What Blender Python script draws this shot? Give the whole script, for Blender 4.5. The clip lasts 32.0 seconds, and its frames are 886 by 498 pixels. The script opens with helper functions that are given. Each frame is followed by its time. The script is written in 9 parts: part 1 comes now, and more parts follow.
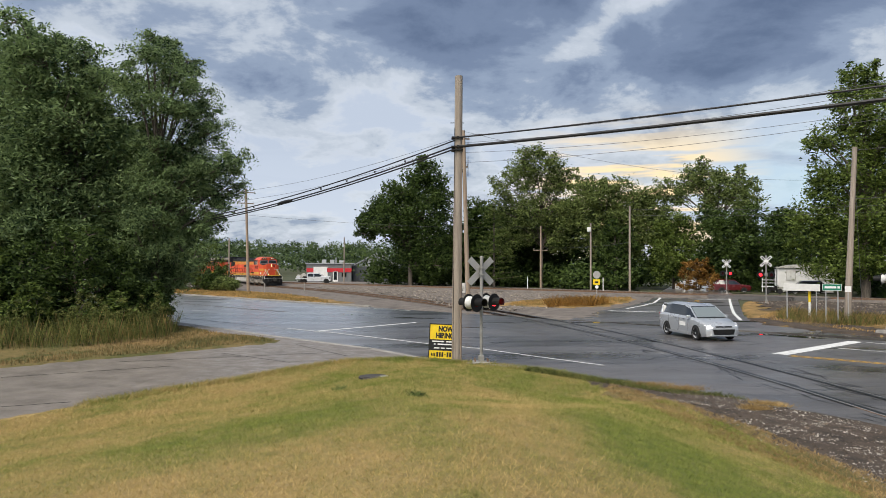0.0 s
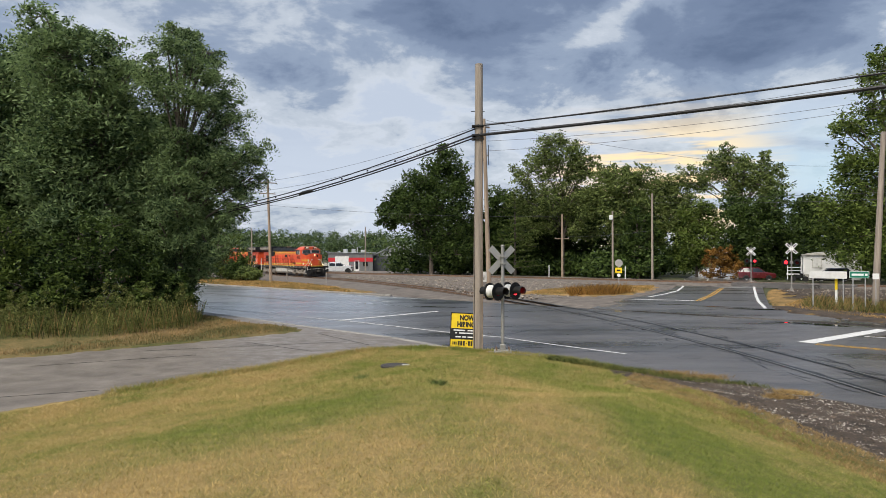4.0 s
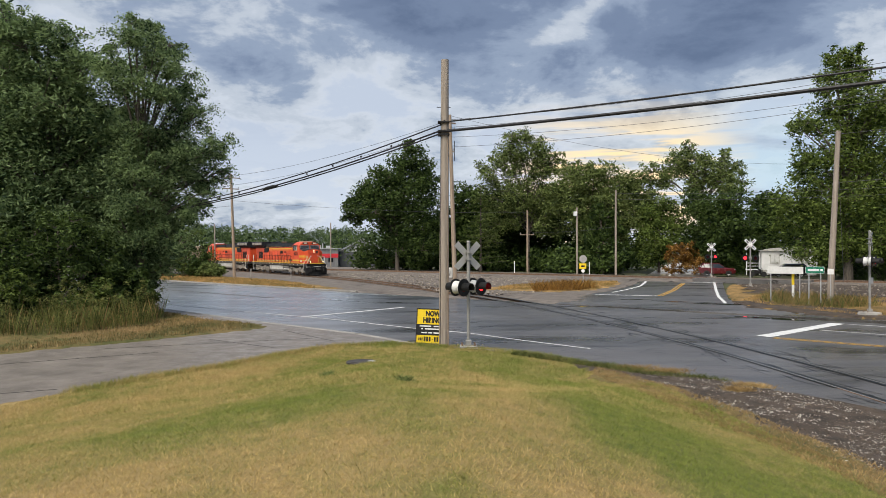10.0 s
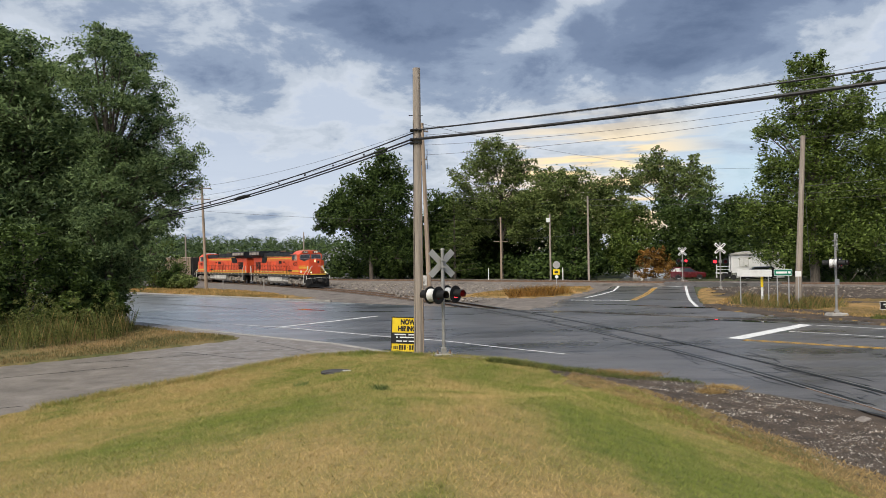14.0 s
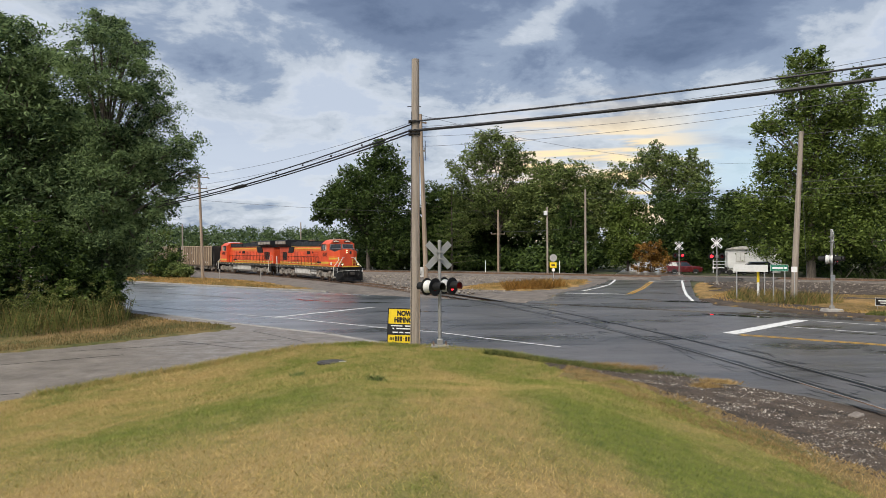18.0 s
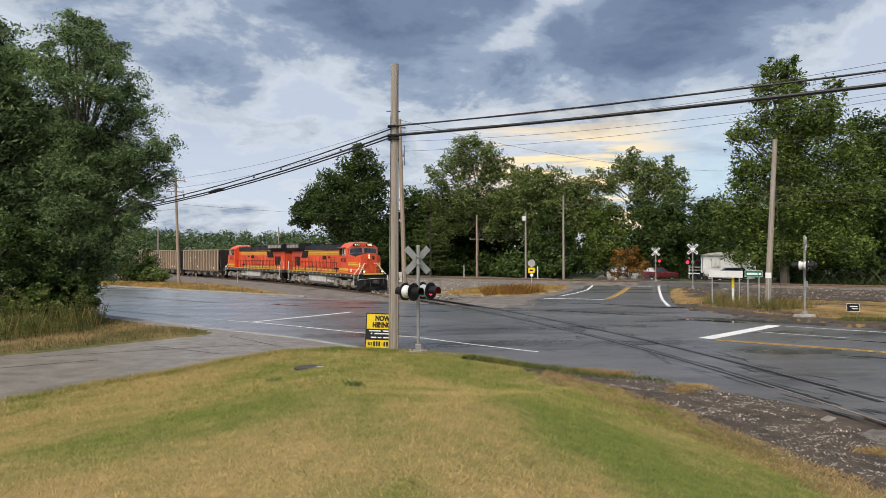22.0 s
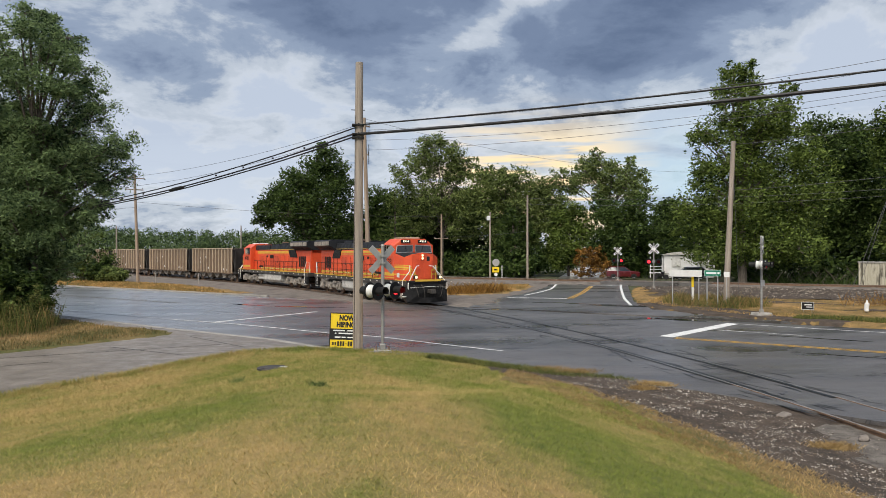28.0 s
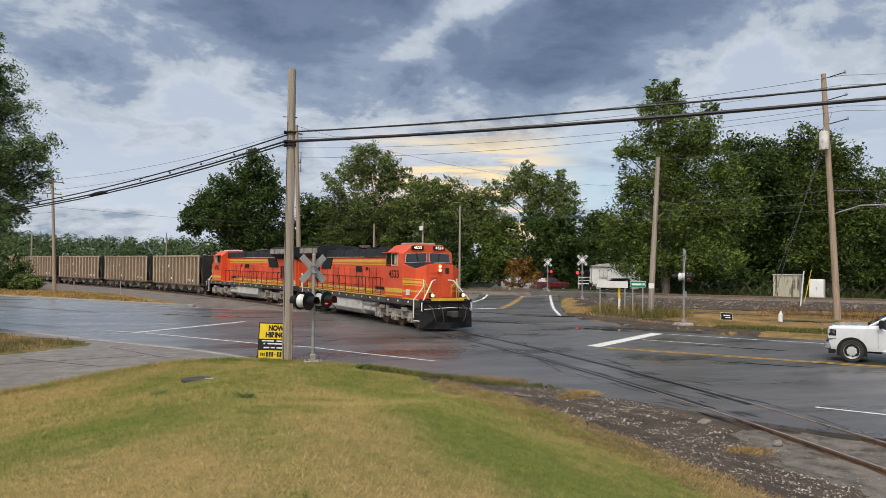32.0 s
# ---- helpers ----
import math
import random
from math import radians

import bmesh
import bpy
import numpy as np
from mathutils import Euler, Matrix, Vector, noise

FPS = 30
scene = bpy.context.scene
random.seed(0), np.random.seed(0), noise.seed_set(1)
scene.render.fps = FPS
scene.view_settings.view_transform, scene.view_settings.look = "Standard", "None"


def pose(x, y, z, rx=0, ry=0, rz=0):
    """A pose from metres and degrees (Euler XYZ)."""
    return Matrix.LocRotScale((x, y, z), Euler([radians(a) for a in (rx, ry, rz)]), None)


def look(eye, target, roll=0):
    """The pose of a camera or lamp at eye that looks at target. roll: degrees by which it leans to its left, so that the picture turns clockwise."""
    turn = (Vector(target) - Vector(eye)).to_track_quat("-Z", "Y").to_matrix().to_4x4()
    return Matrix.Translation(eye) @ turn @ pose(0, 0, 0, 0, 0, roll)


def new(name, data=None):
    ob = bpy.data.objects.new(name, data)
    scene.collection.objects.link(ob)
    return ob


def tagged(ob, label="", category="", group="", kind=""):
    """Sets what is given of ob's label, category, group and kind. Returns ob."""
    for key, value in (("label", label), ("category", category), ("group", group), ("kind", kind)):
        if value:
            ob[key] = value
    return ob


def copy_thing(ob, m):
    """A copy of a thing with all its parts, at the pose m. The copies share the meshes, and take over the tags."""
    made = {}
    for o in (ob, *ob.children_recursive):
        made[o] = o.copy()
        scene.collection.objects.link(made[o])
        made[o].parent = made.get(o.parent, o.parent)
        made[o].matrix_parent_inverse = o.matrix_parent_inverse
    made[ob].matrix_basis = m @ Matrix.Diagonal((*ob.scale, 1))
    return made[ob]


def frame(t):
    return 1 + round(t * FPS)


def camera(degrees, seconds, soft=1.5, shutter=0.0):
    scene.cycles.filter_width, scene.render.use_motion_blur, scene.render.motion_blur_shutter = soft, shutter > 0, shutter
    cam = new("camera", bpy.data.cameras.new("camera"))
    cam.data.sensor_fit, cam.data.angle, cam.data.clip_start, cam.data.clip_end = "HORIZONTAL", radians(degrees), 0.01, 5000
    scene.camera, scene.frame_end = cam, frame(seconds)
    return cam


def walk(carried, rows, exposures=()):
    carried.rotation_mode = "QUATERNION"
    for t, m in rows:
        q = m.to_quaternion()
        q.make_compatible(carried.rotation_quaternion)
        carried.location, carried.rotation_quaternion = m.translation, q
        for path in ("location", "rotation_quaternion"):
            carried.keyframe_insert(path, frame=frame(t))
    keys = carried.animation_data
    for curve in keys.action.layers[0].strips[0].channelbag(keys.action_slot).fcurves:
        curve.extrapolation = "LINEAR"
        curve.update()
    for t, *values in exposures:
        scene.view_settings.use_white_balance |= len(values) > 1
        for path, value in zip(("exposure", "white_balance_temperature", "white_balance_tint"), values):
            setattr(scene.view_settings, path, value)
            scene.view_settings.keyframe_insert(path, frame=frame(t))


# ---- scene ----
cam = camera(63.0, 32.0, soft=0.8)
EYE = 3.5
# seconds, tilt, lean, turn in degrees
PATH = [
    (0, 91.20, -0.21, -0.00), (0.5, 91.26, -0.36, 0.01), (1, 91.41, -0.67, 0.25), (1.5, 91.51, -0.85, 0.67),
    (2, 91.34, -0.86, 1.15), (2.5, 90.93, -0.68, 1.59), (3, 90.54, -0.38, 1.82), (3.5, 90.31, -0.07, 1.83),
    (5.5, 90.41, 0.21, 1.06), (6, 90.27, 0.22, 0.77), (6.5, 90.06, 0.18, 0.33), (7, 89.89, 0.13, -0.24),
    (7.5, 89.80, 0.00, -0.88), (8, 89.81, -0.10, -1.34), (8.5, 89.90, -0.18, -1.50), (9, 89.96, -0.16, -1.41),
    (9.5, 89.99, -0.07, -1.18), (10, 90.00, 0.07, -1.04), (10.5, 89.97, 0.20, -1.09), (11, 90.01, 0.32, -1.23),
    (11.5, 90.10, 0.37, -1.42), (12, 90.24, 0.40, -1.65), (12.5, 90.39, 0.54, -1.95), (13, 90.51, 0.70, -2.33),
    (13.5, 90.60, 0.87, -2.74), (14, 90.60, 0.88, -3.10), (14.5, 90.51, 0.77, -3.29), (16.5, 90.11, 0.22, -3.35),
    (17, 90.04, 0.25, -3.34), (17.5, 89.97, 0.24, -3.33), (18, 89.95, 0.26, -3.33), (18.5, 89.96, 0.28, -3.35),
    (19, 90.02, 0.28, -3.39), (19.5, 90.11, 0.26, -3.51), (20, 90.22, 0.21, -3.68), (20.5, 90.30, 0.11, -3.92),
    (21, 90.32, 0.00, -4.22), (21.5, 90.34, -0.02, -4.61), (22, 90.34, 0.05, -5.02), (22.5, 90.35, 0.13, -5.42),
    (23, 90.34, 0.16, -5.79), (23.5, 90.32, 0.21, -6.08), (24, 90.27, 0.18, -6.29), (24.5, 90.18, 0.10, -6.44),
    (25, 90.12, 0.10, -6.54), (25.5, 90.06, 0.07, -6.65), (27.5, 90.20, 0.04, -7.50), (28, 90.29, 0.00, -7.82),
    (28.5, 90.39, -0.09, -8.19), (29, 90.49, -0.24, -8.65), (29.5, 90.62, -0.41, -9.19), (30, 90.76, -0.56, -9.80),
    (30.5, 90.90, -0.59, -10.56), (31, 91.02, -0.55, -11.43), (31.5, 91.09, -0.54, -12.35), (32, 91.10, -0.48, -13.17),
]
walk(cam, [(t, pose(0, 0, EYE, rx, ry, rz)) for t, rx, ry, rz in PATH], [(0, 0.48), (22, 0.47), (28, 0.44), (32, 0.36)])

# ---- sky and sun ----
SUN_ELEV, SUN_TURN = radians(52), radians(212)


def build_sky():
    world = bpy.data.worlds.new("evening_sky")
    scene.world = world
    world.use_nodes = True
    nt = world.node_tree
    nt.nodes.clear()
    N, L = nt.nodes.new, nt.links.new

    def math_node(op, a, b=None, clamp=False):
        n = N("ShaderNodeMath")
        n.operation, n.use_clamp = op, clamp
        for i, v in enumerate((a, b)):
            if v is None:
                continue
            if isinstance(v, (int, float)):
                n.inputs[i].default_value = v
            else:
                L(v, n.inputs[i])
        return n.outputs[0]

    def ramp(fac, stops):
        r = N("ShaderNodeValToRGB")
        r.color_ramp.interpolation = "EASE"
        while len(r.color_ramp.elements) < len(stops):
            r.color_ramp.elements.new(0.5)
        for e, (p, c) in zip(r.color_ramp.elements, stops):
            e.position, e.color = p, (*c, 1)
        L(fac, r.inputs[0])
        return r.outputs[0]

    def mix(fac, a, b):
        m = N("ShaderNodeMix")
        m.data_type = "RGBA"
        for s, v in ((m.inputs[0], fac), (m.inputs[6], a), (m.inputs[7], b)):
            if isinstance(v, (int, float)):
                s.default_value = v
            elif isinstance(v, tuple):
                s.default_value = (*v, 1)
            else:
                L(v, s)
        return m.outputs[2]

    def noise_tex(vec, scale, detail, rough, distort=0.0):
        n = N("ShaderNodeTexNoise")
        n.inputs["Scale"].default_value = scale
        n.inputs["Detail"].default_value = detail
        n.inputs["Roughness"].default_value = rough
        n.inputs["Distortion"].default_value = distort
        L(vec, n.inputs["Vector"])
        return n.outputs["Fac"]

    tc = N("ShaderNodeTexCoord").outputs["Generated"]
    sep = N("ShaderNodeSeparateXYZ")
    L(tc, sep.inputs[0])
    x, y, z = sep.outputs
    up = math_node("ADD", math_node("MAXIMUM", z, 0.0), 0.30)
    comb = N("ShaderNodeCombineXYZ")
    L(math_node("DIVIDE", x, up), comb.inputs[0])
    L(math_node("DIVIDE", y, up), comb.inputs[1])
    comb.inputs[2].default_value = 4.3
    plane = comb.outputs[0]
    big = noise_tex(plane, 1.15, 3, 0.5, 0.25)
    fine = noise_tex(plane, 3.2, 10, 0.60, 0.22)
    puffs = noise_tex(plane, 9.0, 8, 0.6, 0.25)
    cover = math_node("ADD", math_node("MULTIPLY", big, 0.34), math_node("MULTIPLY", fine, 0.64))
    cover = math_node("ADD", cover, math_node("MULTIPLY", puffs, 0.13))
    cover = math_node("ADD", cover, 0.012)
    # the large banks of cloud and the brighter rifts between them
    turn, rise = math_node("ARCTAN2", x, y), math_node("ARCSINE", z)

    def bank(a, e, wide, high, slope, amount):
        u, v = math_node("SUBTRACT", turn, radians(a)), math_node("SUBTRACT", rise, radians(e))
        c, s = math.cos(radians(slope)), math.sin(radians(slope))
        p = math_node("DIVIDE", math_node("ADD", math_node("MULTIPLY", u, c), math_node("MULTIPLY", v, s)), radians(wide))
        q = math_node("DIVIDE", math_node("SUBTRACT", math_node("MULTIPLY", v, c), math_node("MULTIPLY", u, s)), radians(high))
        g = math_node("EXPONENT", math_node("MULTIPLY", math_node("ADD", math_node("MULTIPLY", p, p), math_node("MULTIPLY", q, q)), -1.0))
        return math_node("MULTIPLY", g, amount)
    for b in ((-27, 18, 12, 10, 0, -0.20), (-16, 19, 5, 3, -25, -0.10), (-1, 18, 12, 5, 8, 0.055), (17, 20.5, 4.5, 1.7, 16, -0.27), (11.5, 17.5, 3, 1.4, 35, -0.13), (24, 17, 12, 2.8, 10, 0.085), (40, 14, 8, 6, 0, -0.09), (-5.5, 13, 5, 3.2, 12, -0.13), (28, 11, 9, 2.2, 0, -0.05), (35, 13.5, 12, 4.5, 14, -0.13)):
        cover = math_node("ADD", cover, bank(*b))
    # heavier cloud higher up, thin and pale towards the horizon
    deck = N("ShaderNodeMapRange")
    deck.interpolation_type = "SMOOTHSTEP"
    L(z, deck.inputs[0])
    deck.inputs[1].default_value, deck.inputs[2].default_value, deck.inputs[3].default_value, deck.inputs[4].default_value = 0.08, 0.27, -0.115, 0.035
    cover = math_node("ADD", cover, deck.outputs[0])
    cloud = ramp(cover, [(0.34, (0.84, 0.83, 0.83)), (0.42, (0.63, 0.65, 0.67)), (0.49, (0.425, 0.47, 0.535)), (0.555, (0.235, 0.29, 0.39)), (0.64, (0.145, 0.19, 0.285)), (0.78, (0.09, 0.125, 0.205))])
    haze = ramp(z, [(0.0, (0.50, 0.555, 0.65)), (0.2, (0.43, 0.485, 0.58)), (1.0, (0.28, 0.34, 0.45))])
    gap = ramp(cover, [(0.40, (0, 0, 0)), (0.50, (1, 1, 1))])
    body = mix(gap, haze, cloud)
    # the low sun's glow behind the woods
    tilt = N("ShaderNodeVectorMath")
    tilt.operation = "DOT_PRODUCT"
    L(tc, tilt.inputs[0])
    tilt.inputs[1].default_value = Vector((0.250, 0.962, 0.108)).normalized()
    near = ramp(tilt.outputs["Value"], [(0.984, (0, 0, 0)), (0.9985, (1, 1, 1))])
    streak = N("ShaderNodeMapping")
    streak.inputs["Scale"].default_value = (5.0, 5.0, 62.0)
    L(tc, streak.inputs["Vector"])
    bands = ramp(noise_tex(streak.outputs[0], 1.0, 4, 0.55), [(0.44, (0.04, 0.04, 0.04)), (0.58, (1, 1, 1))])
    low = ramp(z, [(0.11, (1, 1, 1)), (0.22, (0, 0, 0))])
    glow = math_node("MULTIPLY", math_node("MULTIPLY", near, bands), low)
    thin = N("ShaderNodeMapping")
    thin.inputs["Scale"].default_value = (4.0, 4.0, 26.0)
    thin.inputs["Location"].default_value = (3.1, 1.7, 0.4)
    L(tc, thin.inputs["Vector"])
    wisps = ramp(noise_tex(thin.outputs[0], 1.0, 6, 0.6, 0.2), [(0.47, (0, 0, 0)), (0.66, (1, 1, 1))])
    east = ramp(math_node("ADD", math_node("MULTIPLY", turn, 0.8), 0.35), [(0.25, (0.25, 0.25, 0.25)), (0.65, (1, 1, 1))])
    body = mix(math_node("MULTIPLY", bank(27, 5.5, 8, 4.0, 0, 0.55), 1.0), body, (0.42, 0.60, 0.70))
    body = mix(math_node("MULTIPLY", math_node("MULTIPLY", wisps, math_node("MULTIPLY", low, east)), 0.62), body, (0.26, 0.31, 0.43))
    body = mix(math_node("MULTIPLY", glow, 0.92), body, (1.0, 0.74, 0.36))

    sky = N("ShaderNodeTexSky")
    sky.sky_type, sky.sun_disc = "NISHITA", False
    sky.sun_elevation, sky.sun_rotation = SUN_ELEV, SUN_TURN
    clear = N("ShaderNodeBackground")
    L(sky.outputs[0], clear.inputs[0])
    clear.inputs[1].default_value = 0.05
    cloudy = N("ShaderNodeBackground")
    L(body, cloudy.inputs[0])
    cloudy.inputs[1].default_value = 1.0
    both = N("ShaderNodeMixShader")
    both.inputs[0].default_value = 0.88
    L(clear.outputs[0], both.inputs[1])
    L(cloudy.outputs[0], both.inputs[2])
    out = N("ShaderNodeOutputWorld")
    L(both.outputs[0], out.inputs[0])


build_sky()
sun = new("sun", bpy.data.lights.new("sun", "SUN"))
sun.data.energy, sun.data.angle, sun.data.color = 3.4, radians(50), (1.0, 0.93, 0.81)
# the bright part of the cloud cover lies behind the viewer
sun.matrix_world = look((-32, -51, 77), (0, 0, 0))


# ---- materials ----
MATS = {}


def material(name, dark, light, scale=3.0, rough=0.8, rough2=None, bump=0.3, bump_scale=40.0, metal=0.0, wear=None, wear_at=0.62, wear_scale=1.2,
             stretch=(1, 1, 1), random_tone=0.0, island_tone=0.0, coat=0.0, spec=0.5):
    """A surface with a fine grain and large blotches of two tones, and stains of a third."""
    if name in MATS:
        return MATS[name]
    m = bpy.data.materials.new(name)
    m.use_nodes = True
    nt = m.node_tree
    N, L = nt.nodes.new, nt.links.new
    b = nt.nodes["Principled BSDF"]
    tc = N("ShaderNodeTexCoord")
    mp = N("ShaderNodeMapping")
    mp.inputs["Scale"].default_value = stretch
    L(tc.outputs["Object"], mp.inputs[0])

    def noise_tex(s, detail=6, r=0.6):
        n = N("ShaderNodeTexNoise")
        n.inputs["Scale"].default_value, n.inputs["Detail"].default_value, n.inputs["Roughness"].default_value = s, detail, r
        L(mp.outputs[0], n.inputs["Vector"])
        return n.outputs["Fac"]

    def mix(fac, a, c):
        x = N("ShaderNodeMix")
        x.data_type = "RGBA"
        for s, v in ((x.inputs[0], fac), (x.inputs[6], a), (x.inputs[7], c)):
            if isinstance(v, (int, float)):
                s.default_value = v
            elif isinstance(v, tuple):
                s.default_value = (*v, 1)
            else:
                L(v, s)
        return x.outputs[2]

    def ramp(fac, lo, hi):
        r = N("ShaderNodeMapRange")
        r.inputs[1].default_value, r.inputs[2].default_value = lo, hi
        L(fac, r.inputs[0])
        return r.outputs[0]

    big, grain = noise_tex(scale, 5), noise_tex(bump_scale, 4, 0.7)
    both = N("ShaderNodeMath")
    both.operation = "MULTIPLY_ADD"
    L(grain, both.inputs[0])
    both.inputs[1].default_value = 0.45
    L(big, both.inputs[2])
    col = mix(ramp(both.outputs[0], 0.48, 0.98), dark, light)
    if wear:
        col = mix(ramp(noise_tex(wear_scale, 7, 0.65), wear_at, wear_at + 0.12), col, wear)
    for amount, node, socket in ((random_tone, "ShaderNodeObjectInfo", "Random"), (island_tone, "ShaderNodeNewGeometry", "Random Per Island")):
        if amount:
            hsv = N("ShaderNodeHueSaturation")
            r = N("ShaderNodeMapRange")
            L(N(node).outputs[socket], r.inputs[0])
            r.inputs[3].default_value, r.inputs[4].default_value = 1 - amount, 1 + amount
            L(r.outputs[0], hsv.inputs["Value"])
            L(col, hsv.inputs["Color"])
            col = hsv.outputs[0]
    L(col, b.inputs["Base Color"])
    b.inputs["Metallic"].default_value = metal
    b.inputs["Coat Weight"].default_value = coat
    b.inputs["Specular IOR Level"].default_value = spec
    r = N("ShaderNodeMapRange")
    L(noise_tex(scale * 2.3, 5), r.inputs[0])
    r.inputs[1].default_value, r.inputs[2].default_value = 0.3, 0.7
    r.inputs[3].default_value, r.inputs[4].default_value = rough, rough if rough2 is None else rough2
    L(r.outputs[0], b.inputs["Roughness"])
    if bump:
        bp = N("ShaderNodeBump")
        bp.inputs["Strength"].default_value, bp.inputs["Distance"].default_value = bump, 0.02
        L(grain, bp.inputs["Height"])
        L(bp.outputs[0], b.inputs["Normal"])
    MATS[name] = m
    return m


def leaf_material(name, dark, light, back=0.35):
    m = bpy.data.materials.new(name)
    m.use_nodes = True
    nt = m.node_tree
    N, L = nt.nodes.new, nt.links.new
    b = nt.nodes["Principled BSDF"]
    b.inputs["Roughness"].default_value = 0.6
    b.inputs["Specular IOR Level"].default_value = 0.22
    geo, tc = N("ShaderNodeNewGeometry"), N("ShaderNodeTexCoord")
    n = N("ShaderNodeTexNoise")
    n.inputs["Scale"].default_value, n.inputs["Detail"].default_value = 0.45, 3
    L(tc.outputs["Object"], n.inputs["Vector"])
    add = N("ShaderNodeMath")
    add.operation = "MULTIPLY_ADD"
    L(geo.outputs["Random Per Island"], add.inputs[0])
    add.inputs[1].default_value = 0.78
    L(n.outputs["Fac"], add.inputs[2])
    r = N("ShaderNodeValToRGB")
    r.color_ramp.elements[0].position, r.color_ramp.elements[0].color = 0.54, (*(0.6 * c for c in dark), 1)
    r.color_ramp.elements[1].position, r.color_ramp.elements[1].color = 1.02, (*(0.88 * c for c in light), 1)
    L(add.outputs[0], r.inputs[0])
    L(r.outputs[0], b.inputs["Base Color"])
    t = N("ShaderNodeBsdfTranslucent")
    L(r.outputs[0], t.inputs[0])
    mx = N("ShaderNodeMixShader")
    mx.inputs[0].default_value = back
    out = nt.nodes["Material Output"]
    L(b.outputs[0], mx.inputs[1])
    L(t.outputs[0], mx.inputs[2])
    L(mx.outputs[0], out.inputs[0])
    MATS[name] = m
    return m


def lamp_material(name, colour, strength):
    m = bpy.data.materials.new(name)
    m.use_nodes = True
    b = m.node_tree.nodes["Principled BSDF"]
    b.inputs["Base Color"].default_value = (*colour, 1)
    b.inputs["Emission Color"].default_value = (*colour, 1)
    b.inputs["Emission Strength"].default_value = strength
    MATS[name] = m
    return m


def lens_material(name, colour, rough=0.08, metal=0.0):
    m = bpy.data.materials.new(name)
    m.use_nodes = True
    b = m.node_tree.nodes["Principled BSDF"]
    b.inputs["Base Color"].default_value = (*colour, 1)
    b.inputs["Roughness"].default_value, b.inputs["Metallic"].default_value = rough, metal
    MATS[name] = m
    return m


def lawn_material(name, green, straw, green_dark, bump=0.5, lean=0.0, back=0.0):
    """Mown grass: green sward with straw-coloured dry patches."""
    m = bpy.data.materials.new(name)
    m.use_nodes = True
    nt = m.node_tree
    N, L = nt.nodes.new, nt.links.new
    b = nt.nodes["Principled BSDF"]
    b.inputs["Roughness"].default_value = 0.9
    b.inputs["Specular IOR Level"].default_value = 0.15
    geo = N("ShaderNodeNewGeometry")

    def noise_tex(s, detail=5, r=0.6, stretch=None):
        n = N("ShaderNodeTexNoise")
        n.inputs["Scale"].default_value, n.inputs["Detail"].default_value, n.inputs["Roughness"].default_value = s, detail, r
        if stretch:
            mp = N("ShaderNodeMapping")
            mp.inputs["Scale"].default_value = stretch
            mp.inputs["Rotation"].default_value = (0, 0, radians(28))
            L(geo.outputs["Position"], mp.inputs[0])
            L(mp.outputs[0], n.inputs["Vector"])
        else:
            L(geo.outputs["Position"], n.inputs["Vector"])
        return n.outputs["Fac"]

    def ramp(fac, lo, hi, a=0.0, c=1.0):
        r = N("ShaderNodeMapRange")
        r.inputs[1].default_value, r.inputs[2].default_value, r.inputs[3].default_value, r.inputs[4].default_value = lo, hi, a, c
        L(fac, r.inputs[0])
        return r.outputs[0]

    def mix(fac, a, c):
        x = N("ShaderNodeMix")
        x.data_type = "RGBA"
        for s, v in ((x.inputs[0], fac), (x.inputs[6], a), (x.inputs[7], c)):
            if isinstance(v, tuple):
                s.default_value = (*v, 1)
            else:
                L(v, s)
        return x.outputs[2]

    field = noise_tex(0.42, 6, 0.66, (1.0, 0.6, 1.0))
    if lean:
        # drier on one side of the lawn than on the other
        sp, ml = N("ShaderNodeSeparateXYZ"), N("ShaderNodeMath")
        L(geo.outputs["Position"], sp.inputs[0])
        ml.operation = "MULTIPLY_ADD"
        L(sp.outputs[0], ml.inputs[0])
        ml.inputs[1].default_value = lean
        L(field, ml.inputs[2])
        field = ml.outputs[0]
        # the driest spots
        for px, py, rx, ry, amount in ((-1.4, 5.6, 2.2, 1.6, 0.16), (-4.2, 5.2, 1.6, 1.2, 0.08), (0.6, 8.6, 1.3, 0.9, 0.10), (1.6, 16.5, 1.8, 3.2, 0.12), (-3.0, 10.6, 2.6, 1.2, -0.13), (3.0, 8.0, 1.5, 2.6, -0.13), (-1.6, 18.4, 2.0, 1.8, -0.10), (4.6, 10.5, 0.7, 4.0, 0.10), (-5.5, 13.5, 2.0, 1.6, 0.08), (0.4, 12.6, 1.5, 1.6, -0.04)):
            d = N("ShaderNodeVectorMath")
            d.operation = "SUBTRACT"
            L(geo.outputs["Position"], d.inputs[0])
            d.inputs[1].default_value = (px, py, 0)
            e = N("ShaderNodeVectorMath")
            e.operation = "MULTIPLY"
            L(d.outputs[0], e.inputs[0])
            e.inputs[1].default_value = (1 / rx, 1 / ry, 0)
            q = N("ShaderNodeVectorMath")
            q.operation = "DOT_PRODUCT"
            L(e.outputs[0], q.inputs[0])
            L(e.outputs[0], q.inputs[1])
            neg, ex, ma = N("ShaderNodeMath"), N("ShaderNodeMath"), N("ShaderNodeMath")
            neg.operation, ex.operation, ma.operation = "MULTIPLY", "EXPONENT", "MULTIPLY_ADD"
            L(q.outputs["Value"], neg.inputs[0])
            neg.inputs[1].default_value = -1.0
            L(neg.outputs[0], ex.inputs[0])
            L(ex.outputs[0], ma.inputs[0])
            ma.inputs[1].default_value = amount
            L(field, ma.inputs[2])
            field = ma.outputs[0]
